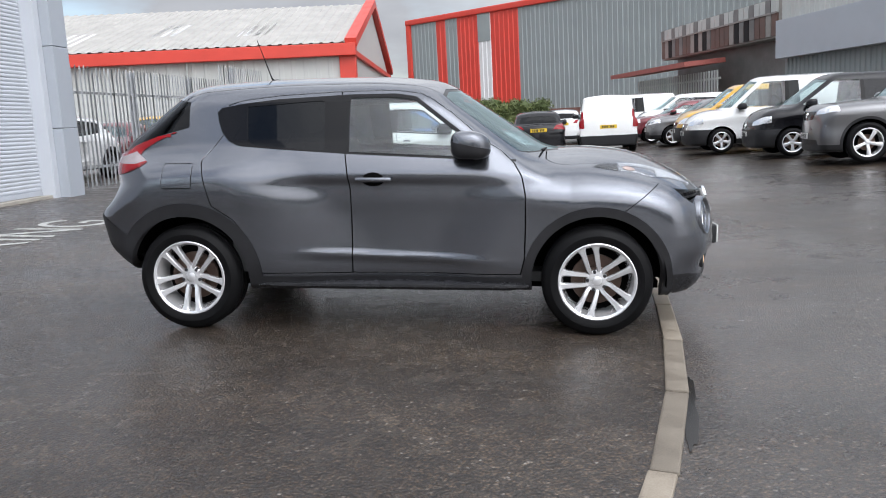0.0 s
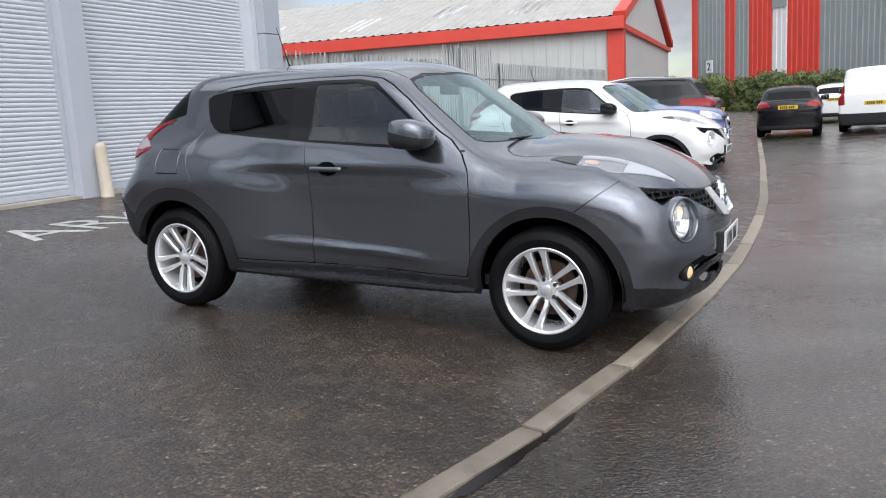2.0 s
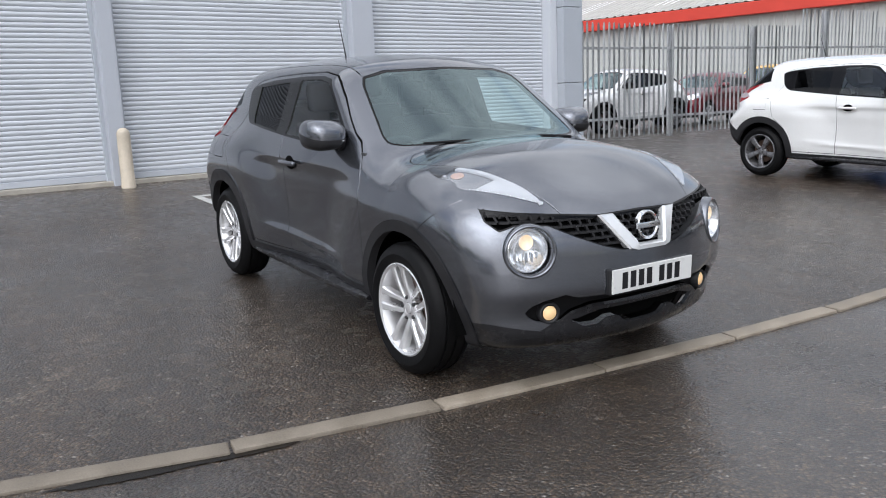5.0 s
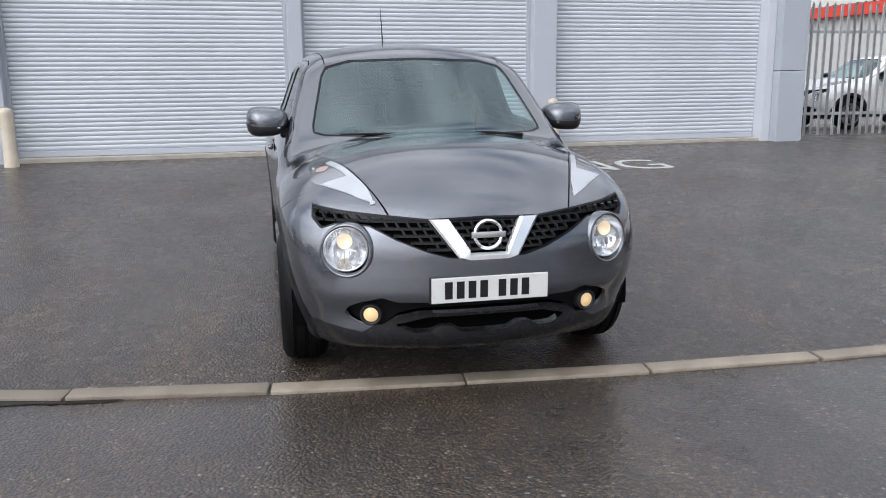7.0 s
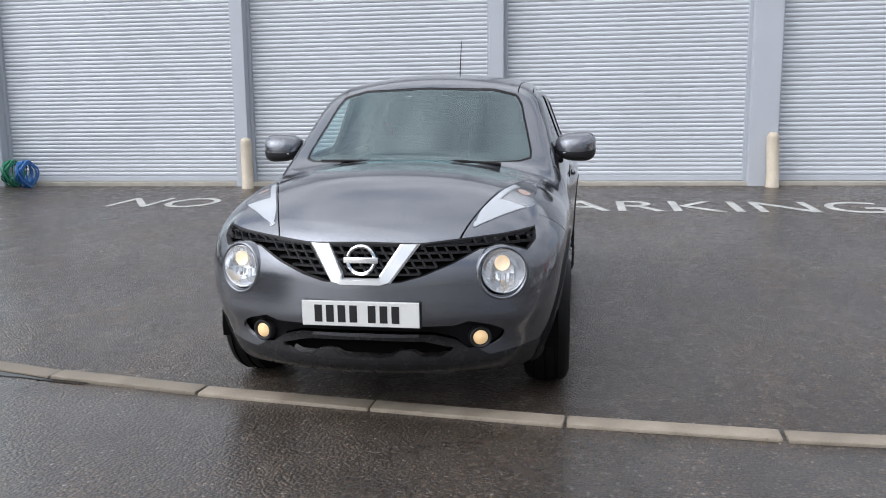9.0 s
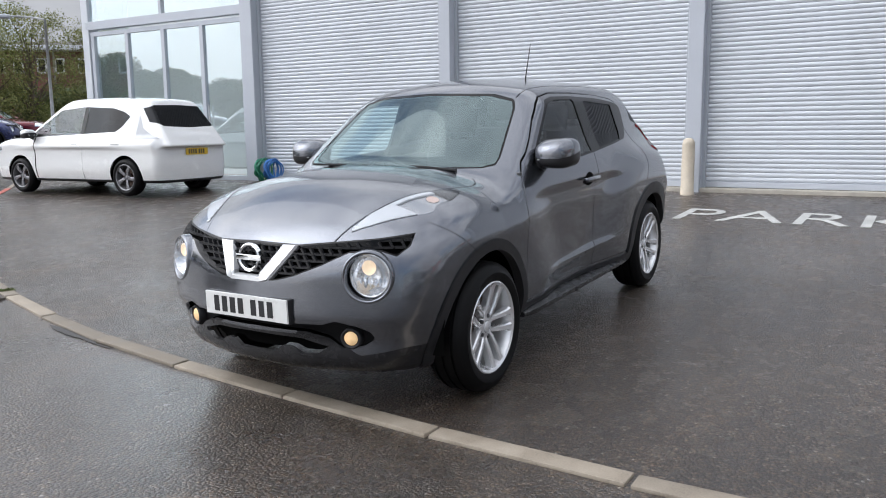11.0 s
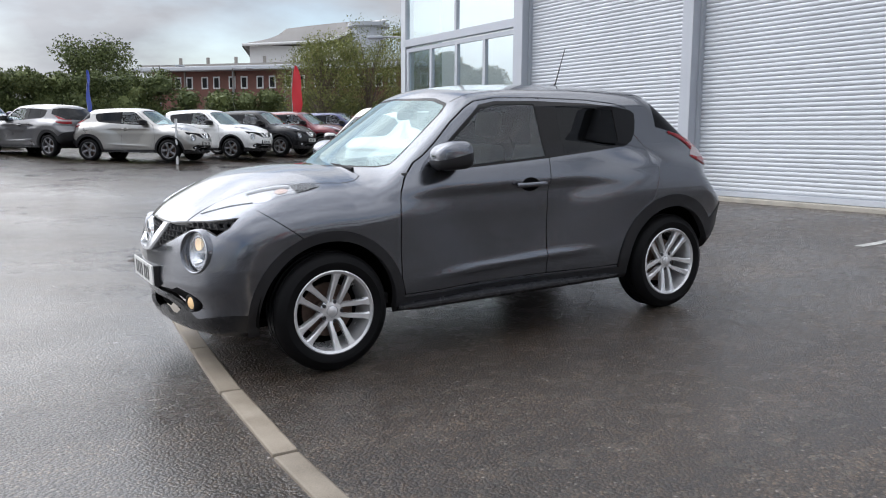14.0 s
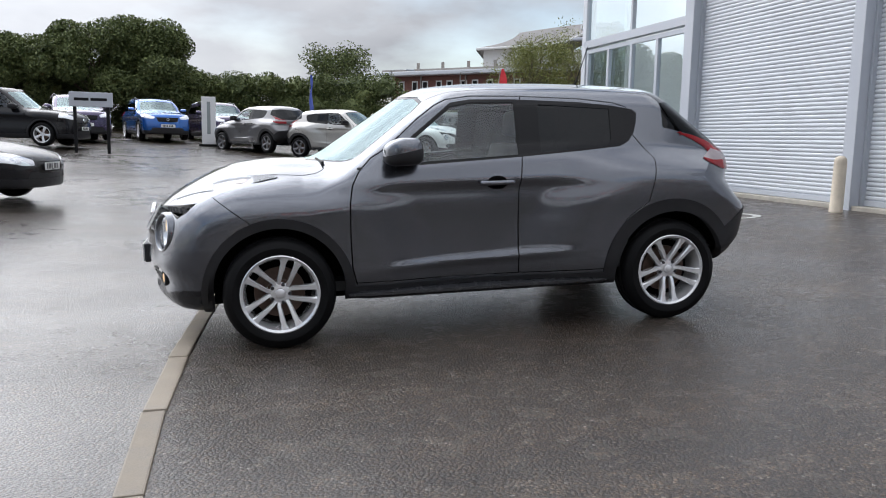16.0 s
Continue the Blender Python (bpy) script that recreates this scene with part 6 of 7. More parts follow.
def hedge(pts, height, width, count, seed, label, mat=None, size=0.10):
    """A clipped but ragged hedge along a line, as one mass of leaves round a dark core."""
    rng = np.random.default_rng(seed)
    cs, rs = [], []
    for (x0, y0), (x1, y1) in zip(pts, pts[1:]):
        n = max(2, int(math.hypot(x1 - x0, y1 - y0) / 0.8))
        for t in np.linspace(0, 1, n):
            for lev in (0.15, 0.42, 0.68):
                x, y = x0 + (x1 - x0) * t + rng.normal(0, 0.25), y0 + (y1 - y0) * t + rng.normal(0, 0.25)
                cs.append((x, y, gz(x, y) + height * lev * (1 + 0.10 * rng.normal())))
                rs.append(width * (0.34 + 0.15 * rng.random()))
    v, f = leaves(rng, np.array(cs), np.array(rs), count, size, 0.8)
    v2, f2 = lumps(rng, np.array(cs), np.array(rs) * 0.66)
    v, f = np.concatenate([v, v2]), f.tolist() + (f2 + len(v)).tolist()
    ob = new("hedge", mesh_of("hedge", v, f, mat or M_LEAF))
    tagged(ob, label, "hedge", kind="stuff")
    return ob


hedge([(30, -29), (22, -33), (12, -38), (2.3, -41.2), (-6.0, -40.8)], 3.6, 2.4, 250000, 11, "tall dense green hedge behind the parked cars", size=0.075)
hedge([(-7.5, -40.0), (-9.5, -40.0), (-12.0, -39.2), (-14.1, -38.4), (-20, -36), (-30, -30)], 2.9, 2.0, 60000, 12, "low rounded shrubs along the car park edge", size=0.08)
hedge([(-10.5, 62), (-6.5, 61), (-4.4, 60), (1.5, 58)], 2.6, 2.6, 26000, 14, "scrubby green bushes between two sheds")
tree(11.5, -37.5, 3.5, 2.7, 21, 70000, 0.075)
tree(8.6, -37.0, 4.6, 2.9, 22, 70000, 0.075)
tree(5.9, -36.8, 4.7, 2.7, 23, 70000, 0.075)
tree(15.5, -37.0, 3.0, 2.6, 25, 55000, 0.075)
tree(-6.6, -64.2, 7.0, 3.7, 24, 15000, 0.11, clumps=44, low=0.3, core=0.05)
for x, y, h, s in ((-12.0, -32.3, 5.0, 41), (-14.2, -31.0, 5.6, 42), (-16.8, -32.0, 5.6, 43), (-19.5, -30.5, 5.3, 44), (-13.4, -34.5, 5.2, 45), (-24, -32, 5.4, 46)):
    tree(x, y, h, 2.3, s, 11000, 0.045, M_SPRING, 60, 0.09, 0.18, 0.0)


rng = np.random.default_rng(77)
w_c = np.array([(1.02 + 0.05 * i, -3.86 - 0.03 * i, gz(1.02, -3.9) + 0.012) for i in range(5)])
w_v, w_f = leaves(rng, w_c, np.full(5, 0.05), 700, 0.011, 0.35)
tagged(new("weeds", mesh_of("weeds", w_v, w_f.tolist(), M_LEAF)), "small green weeds and moss by the drain", "weeds", kind="stuff")

# ---- lamp posts, flags, signs ----
def lamp_post(x, y, h, turn):
    ob = empty("street_lamp", pose(x, y, gz(x, y), 0, 0, turn), "tall grey steel street lamp with one arm", "street lamp")
    bm = bmesh.new()
    tube(bm, [(0, 0, -0.1), (0, 0, 1.2), (0, 0, h)], [0.075, 0.06, 0.04], 10)
    part("column", bm, M_GALV, ob, smooth=True)
    bm = bmesh.new()
    tube(bm, [(0, 0, h - 0.02), (0.5, 0, h + 0.06), (1.2, 0, h + 0.08)], 0.028, 8)
    part("arm", bm, M_GALV, ob, smooth=True)
    part("lantern", box_bm((1.1, -0.12, h + 0.0), (1.75, 0.12, h + 0.13), None, 0.04), M_FRAME, ob, smooth=True)
    return ob


lamp_post(-12.75, -24.35, 4.6, -45)
lamp_post(-9.5, -56.0, 5.0, 180)
lamp_post(-16.5, -62.0, 5.6, 180)


def feather_flag(x, y, h, color, label, turn):
    ob = empty("feather_flag", pose(x, y, gz(x, y), 0, 0, turn), label, "flag")
    bm = bmesh.new()
    tube(bm, [(0, 0, 0), (0, 0, h * 0.8), (0.06, 0, h * 0.95), (0.2, 0, h)], [0.02, 0.015, 0.01, 0.006], 6)
    part("pole", bm, M_GALV, ob)
    bm = bmesh.new()
    rows = []
    for k in range(13):
        z = h * (0.30 + 0.70 * k / 12)
        wide = 0.15 * h
        w = wide * (1 - (max(0, k - 8) / 4.2) ** 2) if k > 8 else wide * (0.55 + 0.45 * min(1, k / 4))
        x0 = 0.02 + (0.17 * ((k - 9) / 3) ** 2 if k > 9 else 0)
        rows.append([bm.verts.new((x0 + w * j / 4, 0.04 * math.sin(j * 1.3 + k * 0.8), z)) for j in range(5)])
    for q, s in zip(rows, rows[1:]):
        for j in range(4):
            bm.faces.new((q[j], q[j + 1], s[j + 1], s[j]))
    part("cloth", bm, Mat("flag_cloth", color, 0.7).m, ob, smooth=True)


feather_flag(-9.47, -28.98, 3.5, (0.55, 0.02, 0.03), "red feather flag on a thin pole", 120)
feather_flag(-1.2, -28.6, 2.9, (0.03, 0.06, 0.30), "blue feather flag on a thin pole", 100)

sign = empty("parking_sign", pose(5.66, -19.2, gz(5.66, -19.2), 0, 0, 186), "grey parking sign board on two dark legs", "sign")
for s in (-0.43, 0.43):
    part("leg", box_bm((s - 0.045, -0.045, -0.05), (s + 0.045, 0.045, 1.42), None, 0.01), M_DARK, sign)
part("board", box_bm((-0.57, -0.07, 1.30), (0.57, 0.03, 1.71), None, 0.015), M_FRAME, sign, "pale grey sign board")
for a, b in ((-0.44, -0.06), (-0.01, 0.42)):
    part("lettering_bar", box_bm((a, -0.076, 1.47), (b, -0.071, 1.55)), M_DARK, sign)
totem = empty("price_totem", pose(2.72, -25.4, gz(2.72, -25.4), 0, 0, 182), "slim white display panel on a base", "sign")
part("panel", box_bm((-0.25, -0.04, 0.08), (0.25, 0.04, 1.80), None, 0.015), M_WHITECLAD, totem)
part("base", box_bm((-0.36, -0.24, 0), (0.36, 0.24, 0.08), None, 0.01), M_DARK, totem)
part("text_bar", box_bm((-0.06, -0.046, 0.45), (0.06, -0.041, 1.62)), M_GREYCLAD, totem)
bm = bmesh.new()
tube(bm, [(0, 0, -0.05), (0, 0, 1.32)], 0.035, 10)
post = part("marker_post", bm, M_WHITECLAD)
post.matrix_world = pose(-2.45, -19.6, gz(-2.45, -19.6))
tagged(post, "thin white marker post in the car park", "post")

# ---- other vehicles ----
def recolour(thing, old, fresh):
    """Gives a copied vehicle its own paint."""
    for o in thing.children_recursive:
        for sl in o.material_slots:
            if sl.material == old:
                sl.link = "OBJECT"
                sl.material = fresh


WHITE = paint("white_car_paint", (0.78, 0.78, 0.77), 0.0, 0.25)
SILVER = paint("silver_car_paint", (0.42, 0.41, 0.39), 0.7, 0.3)
GREY = paint("mid_grey_car_paint", (0.16, 0.16, 0.165), 0.7, 0.3)
BLACKP = paint("black_car_paint", (0.007, 0.007, 0.009), 0.0, 0.25)
BLACKP.node_tree.nodes["Principled BSDF"].inputs["Coat Weight"].default_value = 0.3
BLACKP.node_tree.nodes["Principled BSDF"].inputs["Specular IOR Level"].default_value = 0.25
REDP = paint("deep_red_car_paint", (0.14, 0.006, 0.014), 0.3, 0.25)
BLUE = paint("bright_blue_car_paint", (0.02, 0.12, 0.42), 0.5, 0.25)
NAVY = paint("navy_car_paint", (0.02, 0.03, 0.12), 0.4, 0.25)
PURPLE = paint("dark_purple_car_paint", (0.045, 0.03, 0.085), 0.5, 0.25)
YELLOW = paint("yellow_car_paint", (0.62, 0.34, 0.015), 0.0, 0.3)

TWOTONE = worn("dark_machined_alloy", (0.20, 0.20, 0.21), 0.3, 0.6, vary=0.5, scale=14)
STAR = dict(double=False, silver=TWOTONE)
ROW = "small crossovers parked in the far row"
white_x = make_crossover(pose(-1.0, 7.75, gz(-1.0, 7.75), 0, 2.3, 0), WHITE, "white compact crossover parked beside the forecourt", 0.032, False, STAR)
for x, y, yaw, p, lab, grp in (
    (0.8, -23.5, -54, GREY, "grey compact crossover parked tail to the aisle", ""),
    (-1.8, -21.2, 141, SILVER, "silver compact crossover at the row's end", ROW),
    (-4.24, -22.5, 132, WHITE, "white compact crossover in the far row", ROW),
    (-6.4, -24.0, 132, BLACKP, "black compact crossover in the far row", ROW),
    (-8.4, -25.2, 134, REDP, "deep red compact crossover in the far row", ROW),
    (-10.6, -26.6, 134, NAVY, "navy compact crossover in the far row", ROW),
    (-10.6, 12.6, -90, WHITE, "white compact crossover behind the palisade fence", ""),
):
    c = copy_thing(white_x, pose(x, y, gz(x, y), 0, 0, yaw))
    recolour(c, WHITE, p)
    tagged(c, lab, "car", grp)


def make_car(m, paint_m, label, L=4.4, W=1.8, H=1.6, wb=2.65, front=0.9, nose=0.78, cowl=1.0, cowl_x=0.95, roof_x=0.25, rear_x=-1.45, tail_x=-2.0, belt=1.0, r=0.33, van=False, h=0.05, group="", category="car", yellow_front=False, plate_rear=True, rim=None, dark_rear=True, rails=False, clad=0.0, soft=1.0, tail_m=None, plate_z=0.86, skirt=None, bump=0.0, taper=0.08, blend=0.09, win=None, rear_pane=None, tail=None):
    """A plainer vehicle from a few sizes: shell with windows, lamps, grille, plates, mirrors and wheels. x is forward, 0 midway between the axles."""
    fx, ax = wb / 2 + front, wb / 2
    bx = fx - L
    car = empty("van" if van else "car", m, label, category, group)
    hw = W / 2
    sec = spline([0.15, 0.35, 0.5, 0.7, 0.9, 1.1, 1.4, H], [hw - 0.10, hw - 0.03, hw - 0.01, hw - 0.02, hw, hw - 0.02, hw - (0.06 if van else 0.14), hw - (0.10 if van else 0.20)])
    top = spline([bx - 0.2, bx + 0.5, cowl_x - 0.6, cowl_x, cowl_x + (fx - cowl_x) * 0.6, fx - 0.08, fx + 0.2], [belt + 0.05, belt + 0.06, belt + 0.03, cowl, cowl - (cowl - nose) * 0.30, nose, nose - 0.25])
    roof = spline([tail_x - 0.3, rear_x, -0.3, roof_x, cowl_x], [H - (0.02 if van else 0.16), H - (0.01 if van else 0.06), H, H - 0.03, H - 0.25])
    sl = (H - cowl) / (cowl_x - roof_x)
    rl = (H - 0.08 - belt) / max(0.05, rear_x - tail_x)

    def field(x, y, z):
        a = np.sqrt(y * y + 1e-5)
        side = a - sec(z) + 0.12 * np.clip(x - ax, 0, 2) ** 2 + (0.0 if van else 0.10) * np.clip(-ax - x, 0, 2) ** 2
        low = smax(side, (z - top(x) + 0.09 * y * y) * 0.95, 0.14 * soft)
        low = smax(low, x - (fx + 0.01 - 0.16 * np.abs(z - 0.5) ** 1.5 - 0.22 * y * y), 0.12 * soft)
        low = smax(low, (bx + 0.10 * np.abs(z - 0.55) ** 1.5 + (0.03 if van else 0.16) * y * y) - x, (0.06 if van else 0.10) * soft)
        low = smax(low, 0.22 - z, 0.05 * soft)
        lean = (a - (hw - (0.05 if van else 0.025) - (0.16 if van else 0.37) * (z - belt) - (0.0 if van else taper) * np.clip(-0.6 - x, 0, 2) ** 2 - (0.0 if van else 0.05) * np.clip(x - 0.2, 0, 2) ** 2)) * 0.95
        g = smax(lean, z - roof(x) + 0.12 * y * y, 0.08 * soft)
        g = smax(g, ((z - cowl) + sl * (x - cowl_x) + 0.25 * y * y) / math.hypot(1, sl), 0.06 * soft)
        g = smax(g, ((z - belt) - rl * (x - tail_x)) / math.hypot(1, rl), 0.06 * soft)
        g = smax(g, belt - 0.15 - z, 0.05 * soft)
        return smin(low, g, (0.05 if van else blend) * soft)

    s = Shell(field, (bx - 0.15, -hw - 0.12, 0.12), (fx + 0.15, hw + 0.12, H + 0.12), h)
    zt, zb = H - 0.17, belt + 0.06
    at_top, at_low = roof_x - 0.06, cowl_x - 0.16 * (cowl_x - roof_x) - 0.12
    rear_end = (roof_x - 0.95) if van else (rear_x + 0.18)
    win = win or [(at_low, zb), (at_top, zt), (rear_end + 0.05, zt - (0.0 if van else 0.06)), (rear_end if van else rear_end - 0.06, zb + (0 if van else 0.10)), (rear_end + (0 if van else 0.15), zb)]
    bsplit = roof_x - 0.62
    side = lambda p: np.abs(p[:, 1]) > hw * 0.5
    hi = lambda p: side(p) & (p[:, 2] > belt - 0.1)
    OPEN = r + 0.055
    for wx in (ax, -ax):
        s.cut(lambda x, y, z: np.hypot(x - wx, z - r) - OPEN, side)
        if clad:
            s.cut(lambda x, y, z: np.hypot(x - wx, z - r) - OPEN - clad, side)
    s.cut(lambda x, y, z: z - (0.36 if skirt is None else skirt), lambda p: p[:, 2] < 0.6)
    s.cut(lambda x, y, z: poly_sd(win, x, z), hi)
    s.cut(lambda x, y, z: np.abs(x - bsplit) - 0.045, hi)
    seam = lambda x, y, z: np.minimum(np.abs(x - bsplit), np.abs(x - (ax - OPEN - 0.06 + 0.0 * z))) - 0.006
    s.cut(seam, lambda p: side(p) & (p[:, 2] < belt + 0.05) & (p[:, 2] > 0.36))
    scr = [(-0.01, cowl + 0.03), (hw - 0.22, cowl + 0.03), (hw - 0.30, H - 0.16), (-0.01, H - 0.11)]
    s.cut(lambda x, y, z: poly_sd(scr, np.abs(y), z), lambda p: (p[:, 0] > roof_x - 0.1) & (p[:, 2] > cowl - 0.05))
    rw = rear_pane or [(-0.01, belt + 0.10), (hw - 0.26, belt + 0.10), (hw - 0.32, H - 0.20), (-0.01, H - 0.17)]
    if not van:
        s.cut(lambda x, y, z: poly_sd(rw, np.abs(y), z), lambda p: (p[:, 0] < rear_x + 0.1) & (p[:, 2] > belt))
    if bump:
        s.cut(lambda x, y, z: z - bump, lambda p: (p[:, 0] > fx - 0.7) | (p[:, 0] < bx + 0.3))
        s.cut(lambda x, y, z: x - (fx - 0.62), lambda p: (p[:, 0] > fx - 0.8) & (p[:, 2] < bump + 0.1))
    lamp = [(hw - 0.46, nose - 0.06), (hw - 0.10, nose + 0.05), (hw + 0.1, nose + 0.06), (hw + 0.1, nose - 0.05), (hw - 0.2, nose - 0.13), (hw - 0.44, nose - 0.14)]
    gr = [(-0.01, nose - 0.08), (hw - 0.50, nose - 0.08), (hw - 0.56, nose - 0.24), (-0.01, nose - 0.26)]
    intake = [(-0.01, 0.46), (hw - 0.35, 0.46), (hw - 0.28, 0.30), (-0.01, 0.30)]
    s.cut(lambda x, y, z: x - (fx - 0.40), lambda p: p[:, 0] > ax)
    for poly in (lamp, gr, intake):
        s.cut(lambda x, y, z: poly_sd(poly, np.abs(y), z), lambda p: p[:, 0] > ax + 0.15)
    tail = [(hw - 0.16, 0.78), (hw + 0.1, 0.78), (hw + 0.1, 1.32), (hw - 0.13, 1.32)] if van else tail or [(hw - 0.42, belt - 0.10), (hw + 0.1, belt - 0.14), (hw + 0.1, belt + 0.08), (hw - 0.30, belt + 0.03)]
    s.cut(lambda x, y, z: poly_sd(tail, np.abs(y), z), lambda p: p[:, 0] < -ax - 0.2)
    c = s.centres()
    x, y, z = c.T
    ay = np.abs(y)
    left = np.ones(len(c), bool)

    def take(mask):
        nonlocal left
        got = mask & left
        left = left & ~mask
        return got

    sd = ay > hw * 0.5
    for wx in (ax, -ax):
        d = np.hypot(x - wx, z - r)
        take(sd & (d < OPEN))
        if clad:
            for k in (-1, 1):
                s.panel("wheel_arch_trim", take(sd & (np.sign(y) == k) & (d < OPEN + clad)), M_PLASTIC, car, 0.008, 0.03)
    if bump:
        s.panel("front_bumper", take((x > fx - 0.62) & (z < bump)), M_PLASTIC, car, 0.012, 0.03, "black plastic front bumper")
        s.panel("rear_bumper", take((x < bx + 0.22) & (z < 0.55)), M_PLASTIC, car, 0.012, 0.03, "black plastic rear bumper")
    s.panel("lower_trim", take(z < (0.36 if skirt is None else skirt)), M_PLASTIC, car, 0.0, 0.0)
    up = z > belt - 0.1
    for k in (-1, 1):
        on = sd & up & (np.sign(y) == k) & (poly_sd(win, x, z) < 0)
        s.panel("window_pillar", take(on & (np.abs(x - bsplit) < 0.045)), M_GLOSSBLACK, car)
        s.panel("front_side_window", take(on & (x > bsplit)), M_GLASS, car, -0.005)
        s.panel("rear_side_window", take(on), M_PRIVACY if dark_rear else M_GLASS, car, -0.005)
        s.panel("headlamp", take((x > fx - 0.40) & (np.sign(y) == k) & (poly_sd(lamp, ay, z) < 0)), M_LAMPIN, car, 0.004, 0.02, "clear headlamp unit")
        s.panel("tail_lamp", take((x < -ax - 0.2) & (np.sign(y) == k) & (poly_sd(tail, ay, z) < 0)), tail_m or M_TAIL, car, 0.008, 0.02, "red tail lamp")
    s.panel("windscreen", take((x > roof_x - 0.1) & (z > cowl - 0.05) & (poly_sd(scr, ay, z) < 0)), M_SCREEN, car, -0.003)
    if not van:
        s.panel("rear_window", take((x < rear_x + 0.1) & (z > belt) & (poly_sd(rw, ay, z) < 0)), M_PRIVACY, car, -0.003)
    s.panel("grille", take((x > ax + 0.15) & (poly_sd(gr, ay, z) < 0)), M_GLOSSBLACK, car, -0.01)
    s.panel("lower_intake", take((x > ax + 0.15) & (poly_sd(intake, ay, z) < 0)), M_PLASTIC, car, -0.01)
    tagged(s.panel("panel_seam", take(sd & (z < belt + 0.05) & (seam(x, y, z) < 0)), M_BLACK, car, -0.006), kind="stuff")
    s.panel("body_shell", left, paint_m, car)
    bm = bmesh.new()
    for wx in (ax, -ax):
        for k in (-1, 1):
            arc = [math.pi * i / 14 for i in range(15)]
            o = [bm.verts.new((wx + (OPEN + 0.02) * math.cos(a), k * (hw - 0.06), r + (OPEN + 0.02) * math.sin(a))) for a in arc]
            q = [bm.verts.new((wx + (OPEN + 0.02) * math.cos(a), k * (hw - 0.35), r + (OPEN + 0.02) * math.sin(a))) for a in arc]
            for i in range(14):
                bm.faces.new((o[i], o[i + 1], q[i + 1], q[i]))
            bm.faces.new(q)
    box(bm, (bx + 0.3, -hw + 0.25, 0.22), (fx - 0.4, hw - 0.25, 0.40))
    part("underbody", bm, M_BLACK, car)
    for wx in (ax, -ax):
        for k in (-1, 1):
            make_wheel(car, pose(wx, k * (hw - 0.115), r) @ turned((0, k, 0)) @ pose(0, 0, 0, 0, 0, 23 * k * wx), r=r, rim=r * 0.69, double=False, silver=rim)
    mirrors(car, at_low - 0.12, hw + 0.06, belt + 0.10, paint_m if not van else M_PLASTIC)
    skin = lambda zz, way: meet(lambda xx: float(field(np.array([xx]), np.array([0.0]), np.array([zz]))[0]), 0.0, way * 3.4)
    plate_part(car, Matrix.Translation((skin(0.53, 1) + 0.006, 0, 0.53)) @ turned((1, 0, 0)))
    if plate_rear:
        pz = 0.82 if van else plate_z
        plate_part(car, Matrix.Translation((min(skin(pz - 0.05, -1), skin(pz + 0.05, -1)) - 0.006, 0, pz)) @ turned((-1, 0, 0)), True, name="rear_number_plate")
    bm = bmesh.new()
    lathe(bm, [(0.055, -0.01), (0.052, 0.008), (0.040, 0.008), (0.038, -0.01)], Matrix.Translation((skin(nose - 0.15, 1) + 0.004, 0, nose - 0.15)) @ turned((1, 0, 0.1)), 20)
    part("badge", bm, M_CHROME, car)
    part("cabin_floor", box_bm((bx + 0.4, -hw + 0.2, 0.42), (cowl_x - 0.2, hw - 0.2, 0.46)), M_CABIN, car)
    part("dashboard", box_bm((cowl_x - 0.75, -hw + 0.16, 0.6), (cowl_x - 0.25, hw - 0.16, belt + 0.02), None, 0.05), M_CABIN, car)
    for k in (-1, 1):
        seat(car, roof_x - 0.55, k * 0.37, 0.52)
        for hx in (bsplit + 0.16, bsplit - 0.85):
            if not (van and hx < bsplit):
                part("door_handle", box_bm((hx - 0.09, k * (hw + 0.005) - 0.015, belt - 0.10), (hx + 0.09, k * (hw + 0.005) + 0.015, belt - 0.075), None, 0.008), paint_m, car)
    if rails:
        for k in (-1, 1):
            bm = bmesh.new()
            tube(bm, [(rear_x + 0.1, k * (hw - 0.28), H - 0.08), (-0.4, k * (hw - 0.27), H + 0.01), (roof_x - 0.05, k * (hw - 0.27), H - 0.05)], 0.02, 6)
            part("roof_rail", bm, M_ALLOY, car, smooth=True)
    return car


def ground_pose(x, y, yaw):
    return pose(x, y, gz(x, y), 0, 0, yaw)


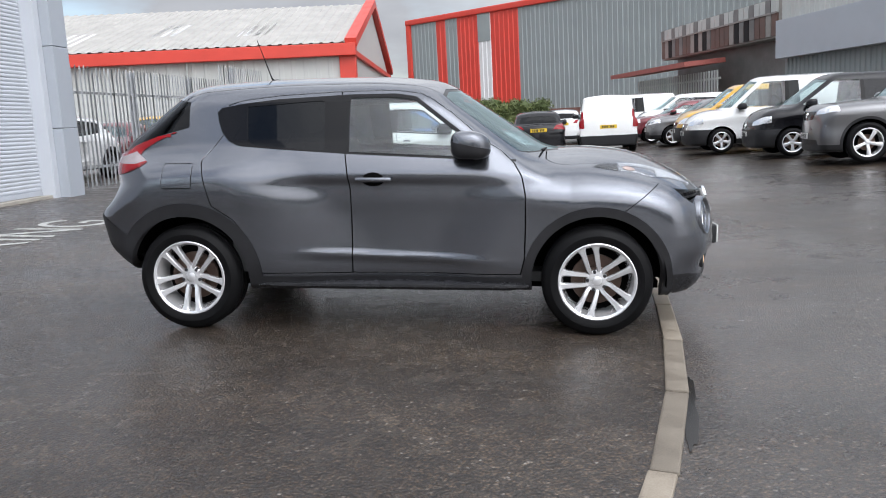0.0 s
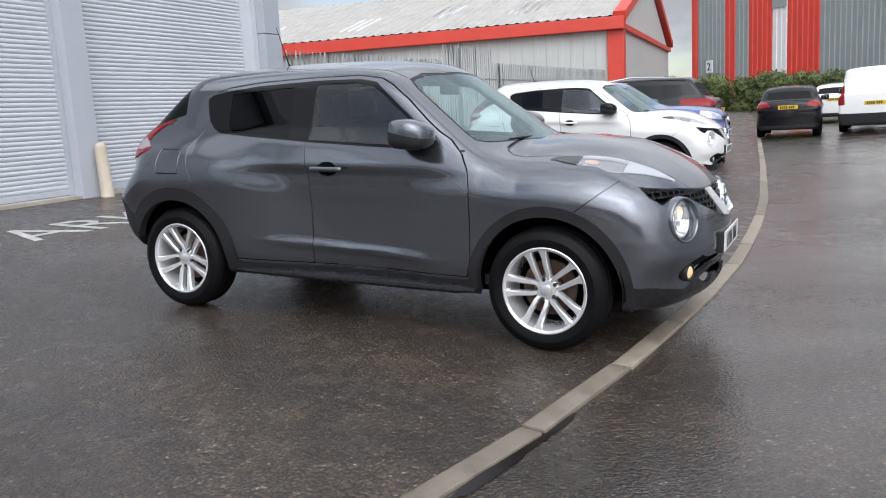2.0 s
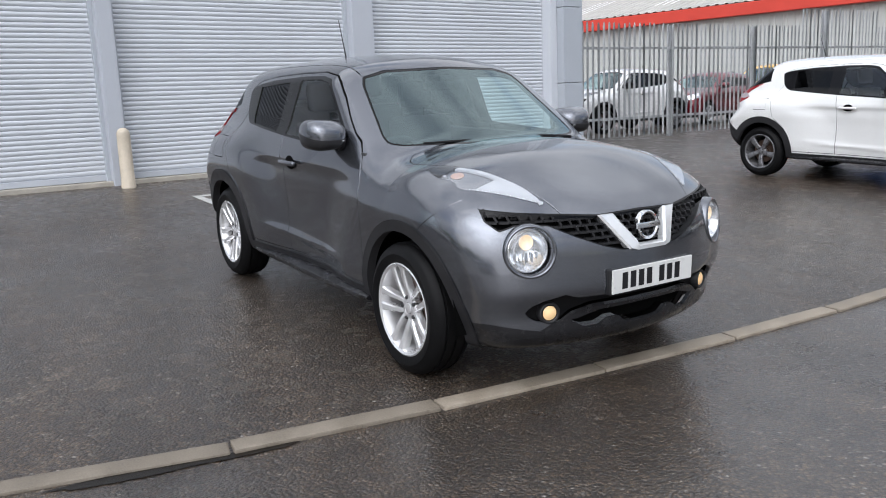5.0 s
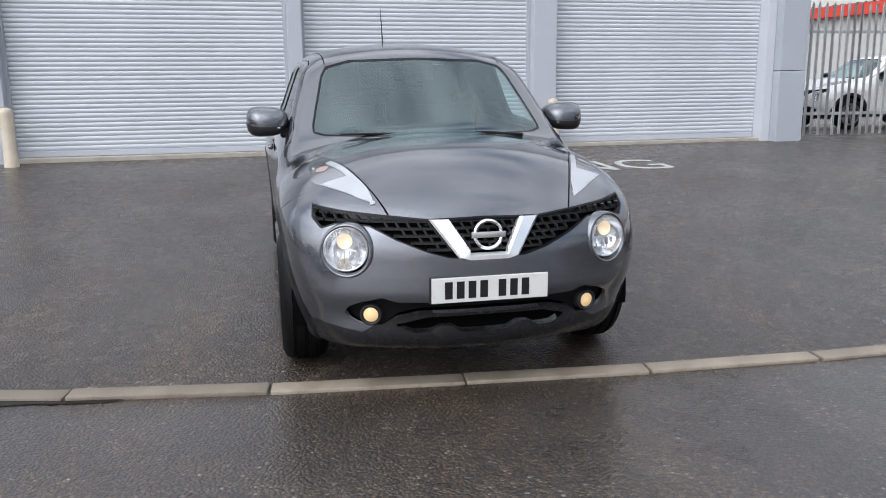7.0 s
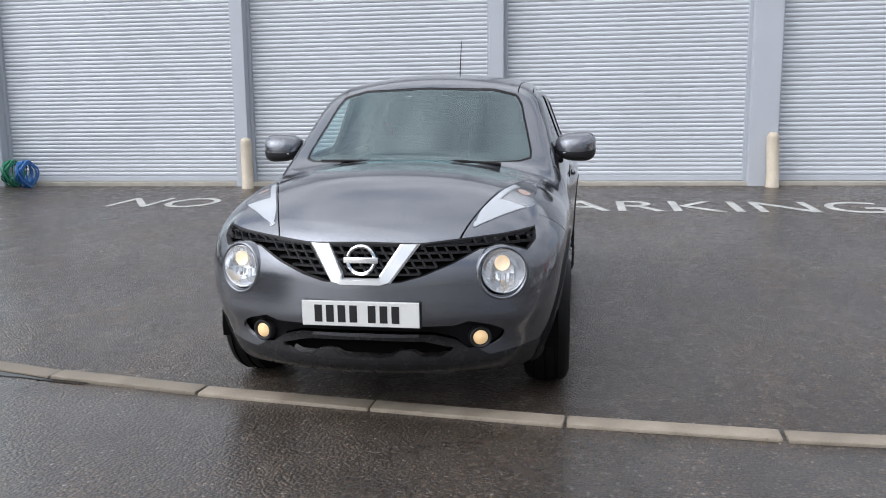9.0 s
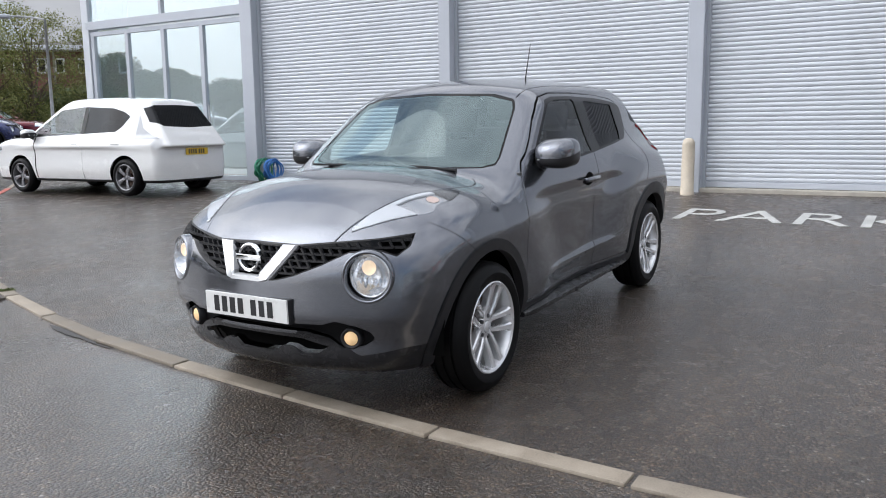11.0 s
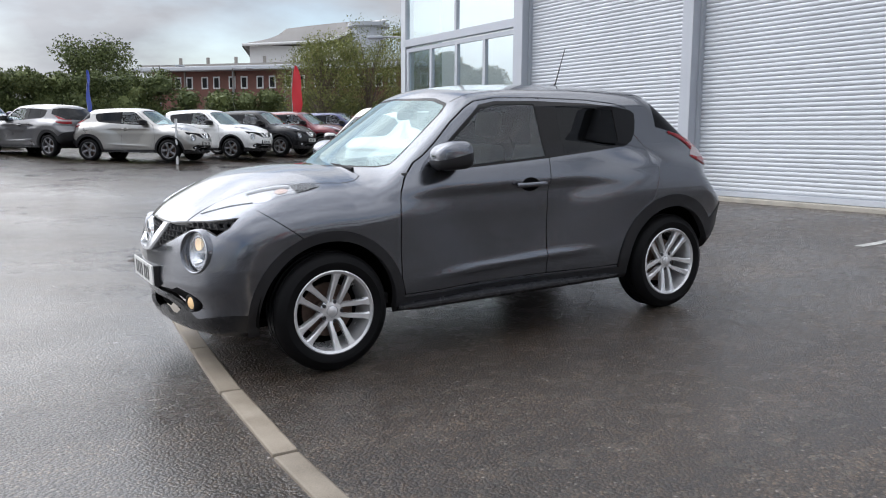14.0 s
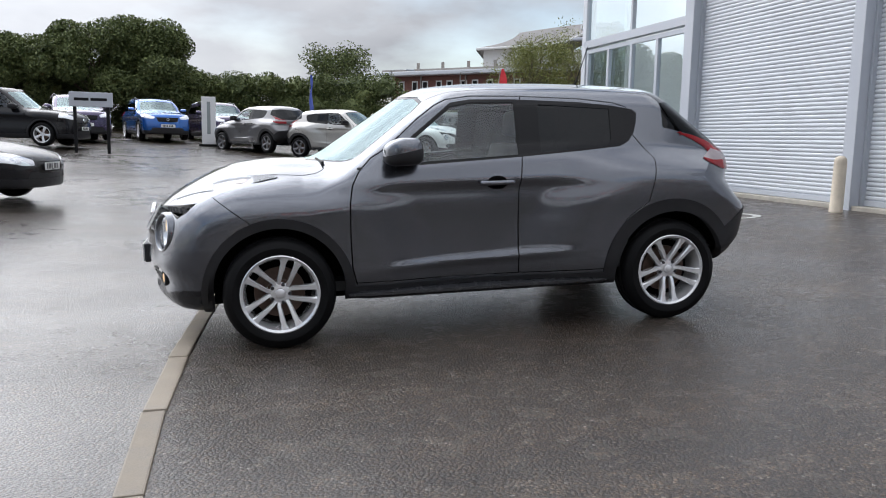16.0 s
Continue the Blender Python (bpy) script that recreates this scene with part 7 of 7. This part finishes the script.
SUV = dict(soft=1.25, L=4.4, W=1.82, H=1.60, wb=2.65, front=0.88, nose=0.92, cowl=1.08, cowl_x=0.98, roof_x=0.20, rear_x=-1.55, tail_x=-2.02, belt=1.04, r=0.345, rails=True, clad=0.05)
VAN = dict(L=4.4, W=1.81, H=1.82, wb=2.73, front=0.85, nose=0.86, cowl=1.13, cowl_x=1.42, roof_x=0.50, rear_x=-1.70, tail_x=-1.76, belt=1.08, r=0.32, van=True, category="van", soft=1.5, bump=0.62)
make_car(
    ground_pose(-4.85, -10.45, -85.6), WHITE, "white electric hatchback parked beyond the red kerb",
    L=4.445, W=1.79, H=1.70, wb=2.70, front=0.94, nose=0.86, cowl=1.04, cowl_x=1.42, roof_x=0.30, rear_x=-1.66, tail_x=-2.14, belt=0.97, plate_z=0.74, skirt=0.27, r=0.316, h=0.026, rim=TWOTONE, soft=1.05, tail_m=M_LAMPWHITE, taper=0.085, blend=0.06,
    win=[(1.08, 1.005), (0.99, 1.08), (0.34, 1.475), (-0.25, 1.525), (-0.95, 1.49), (-1.22, 1.42), (-1.36, 1.34), (-1.22, 1.16), (-1.10, 1.085)],
    rear_pane=[(-0.01, 1.15), (0.56, 1.17), (0.655, 1.24), (0.60, 1.48), (0.52, 1.525), (-0.01, 1.54)],
    tail=[(0.72, 0.96), (0.95, 0.96), (0.82, 1.16), (0.68, 1.44), (0.625, 1.44), (0.71, 1.14)],
)
make_car(ground_pose(-1.55, 11.3, 0), BLUE, "bright blue family crossover parked in the side row", **SUV)
make_car(ground_pose(-2.4, 15.4, 180), BLACKP, "black large crossover with chrome window line", **(SUV | dict(L=4.64, H=1.71, wb=2.705, belt=1.10, cowl=1.13, nose=0.97, rear_x=-1.75, tail_x=-2.15)))
HATCH = dict(soft=1.4, L=4.16, W=1.73, H=1.48, wb=2.6, front=0.8, nose=0.84, cowl=1.0, cowl_x=0.95, roof_x=0.2, rear_x=-1.35, tail_x=-1.72, belt=0.98, r=0.32)
make_car(ground_pose(1.05, 22.4, 91), BLACKP, "black hatchback seen from its tail", **(HATCH | dict(clad=0.05)))
make_car(ground_pose(2.2, 31.0, 88), WHITE, "white small hatchback parked in the lane", **HATCH)
make_car(ground_pose(3.35, 22.6, 88), WHITE, "white panel van with closed rear doors", **(VAN | dict(plate_rear=True, soft=0.9)))
make_car(ground_pose(8.8, 11.2, 176), GREY, "dark grey pickup with tall chrome grille", **(SUV | dict(L=5.2, W=1.86, H=1.82, wb=3.15, front=0.90, nose=1.08, cowl=1.20, cowl_x=1.15, roof_x=0.45, rear_x=-1.6, tail_x=-1.75, belt=1.15, r=0.385, category="pickup")))
make_car(ground_pose(8.1, 14.2, 178), BLACKP, "black people carrier van in the side row", **(VAN | dict(van=False, category="car", rear_x=-1.6, tail_x=-1.8)))
make_car(ground_pose(7.3, 17.0, 178), WHITE, "white long panel van in the side row", **(VAN | dict(L=4.9, W=1.9, H=1.94, wb=3.0)))
make_car(ground_pose(7.4, 19.8, 178), YELLOW, "yellow compact van in the side row", **(VAN | dict(van=False, category="van", rear_x=-1.6, tail_x=-1.8)))
make_car(ground_pose(6.8, 22.5, 178), GREY, "dark grey hatchback in the side row", **HATCH)
make_car(ground_pose(6.5, 25.2, 178), REDP, "dark red hatchback in the side row", **HATCH)
make_car(ground_pose(7.2, 28.2, 178), WHITE, "white people carrier in the side row", **(VAN | dict(van=False, category="car", H=1.75)))
make_car(ground_pose(5.2, 30.5, 178), WHITE, "white van at the lane's end", **(VAN | dict(H=1.9)))
make_car(ground_pose(-11.5, 17.2, -80), REDP, "red hatchback behind the palisade fence", **HATCH)
make_car(ground_pose(-11.8, 21.0, -80), YELLOW, "yellow works van behind the palisade fence", **(VAN | dict(H=1.7)))
make_car(ground_pose(7.3, -25.8, 108), PURPLE, "dark purple crossover facing the aisle", **SUV)
make_car(ground_pose(4.9, -28.4, 108), BLUE, "bright blue crossover facing the aisle", **SUV)
make_car(ground_pose(2.5, -29.3, 110), PURPLE, "dark purple crossover beside a blue one", **SUV)
make_car(ground_pose(8.3, -21.2, 168), BLACKP, "black large crossover at the aisle", **(SUV | dict(L=4.64, H=1.70, wb=2.70)))
make_car(ground_pose(6.42, -7.85, 170), BLACKP, "black low sports coupe at the aisle", L=4.25, W=1.85, H=1.31, wb=2.55, front=0.92, nose=0.68, cowl=0.92, cowl_x=0.75, roof_x=-0.05, rear_x=-0.8, tail_x=-1.95, belt=0.88, r=0.335)
make_car(ground_pose(-12.6, -28.0, 134), REDP, "bright red hatchback at the far row's end", **HATCH)
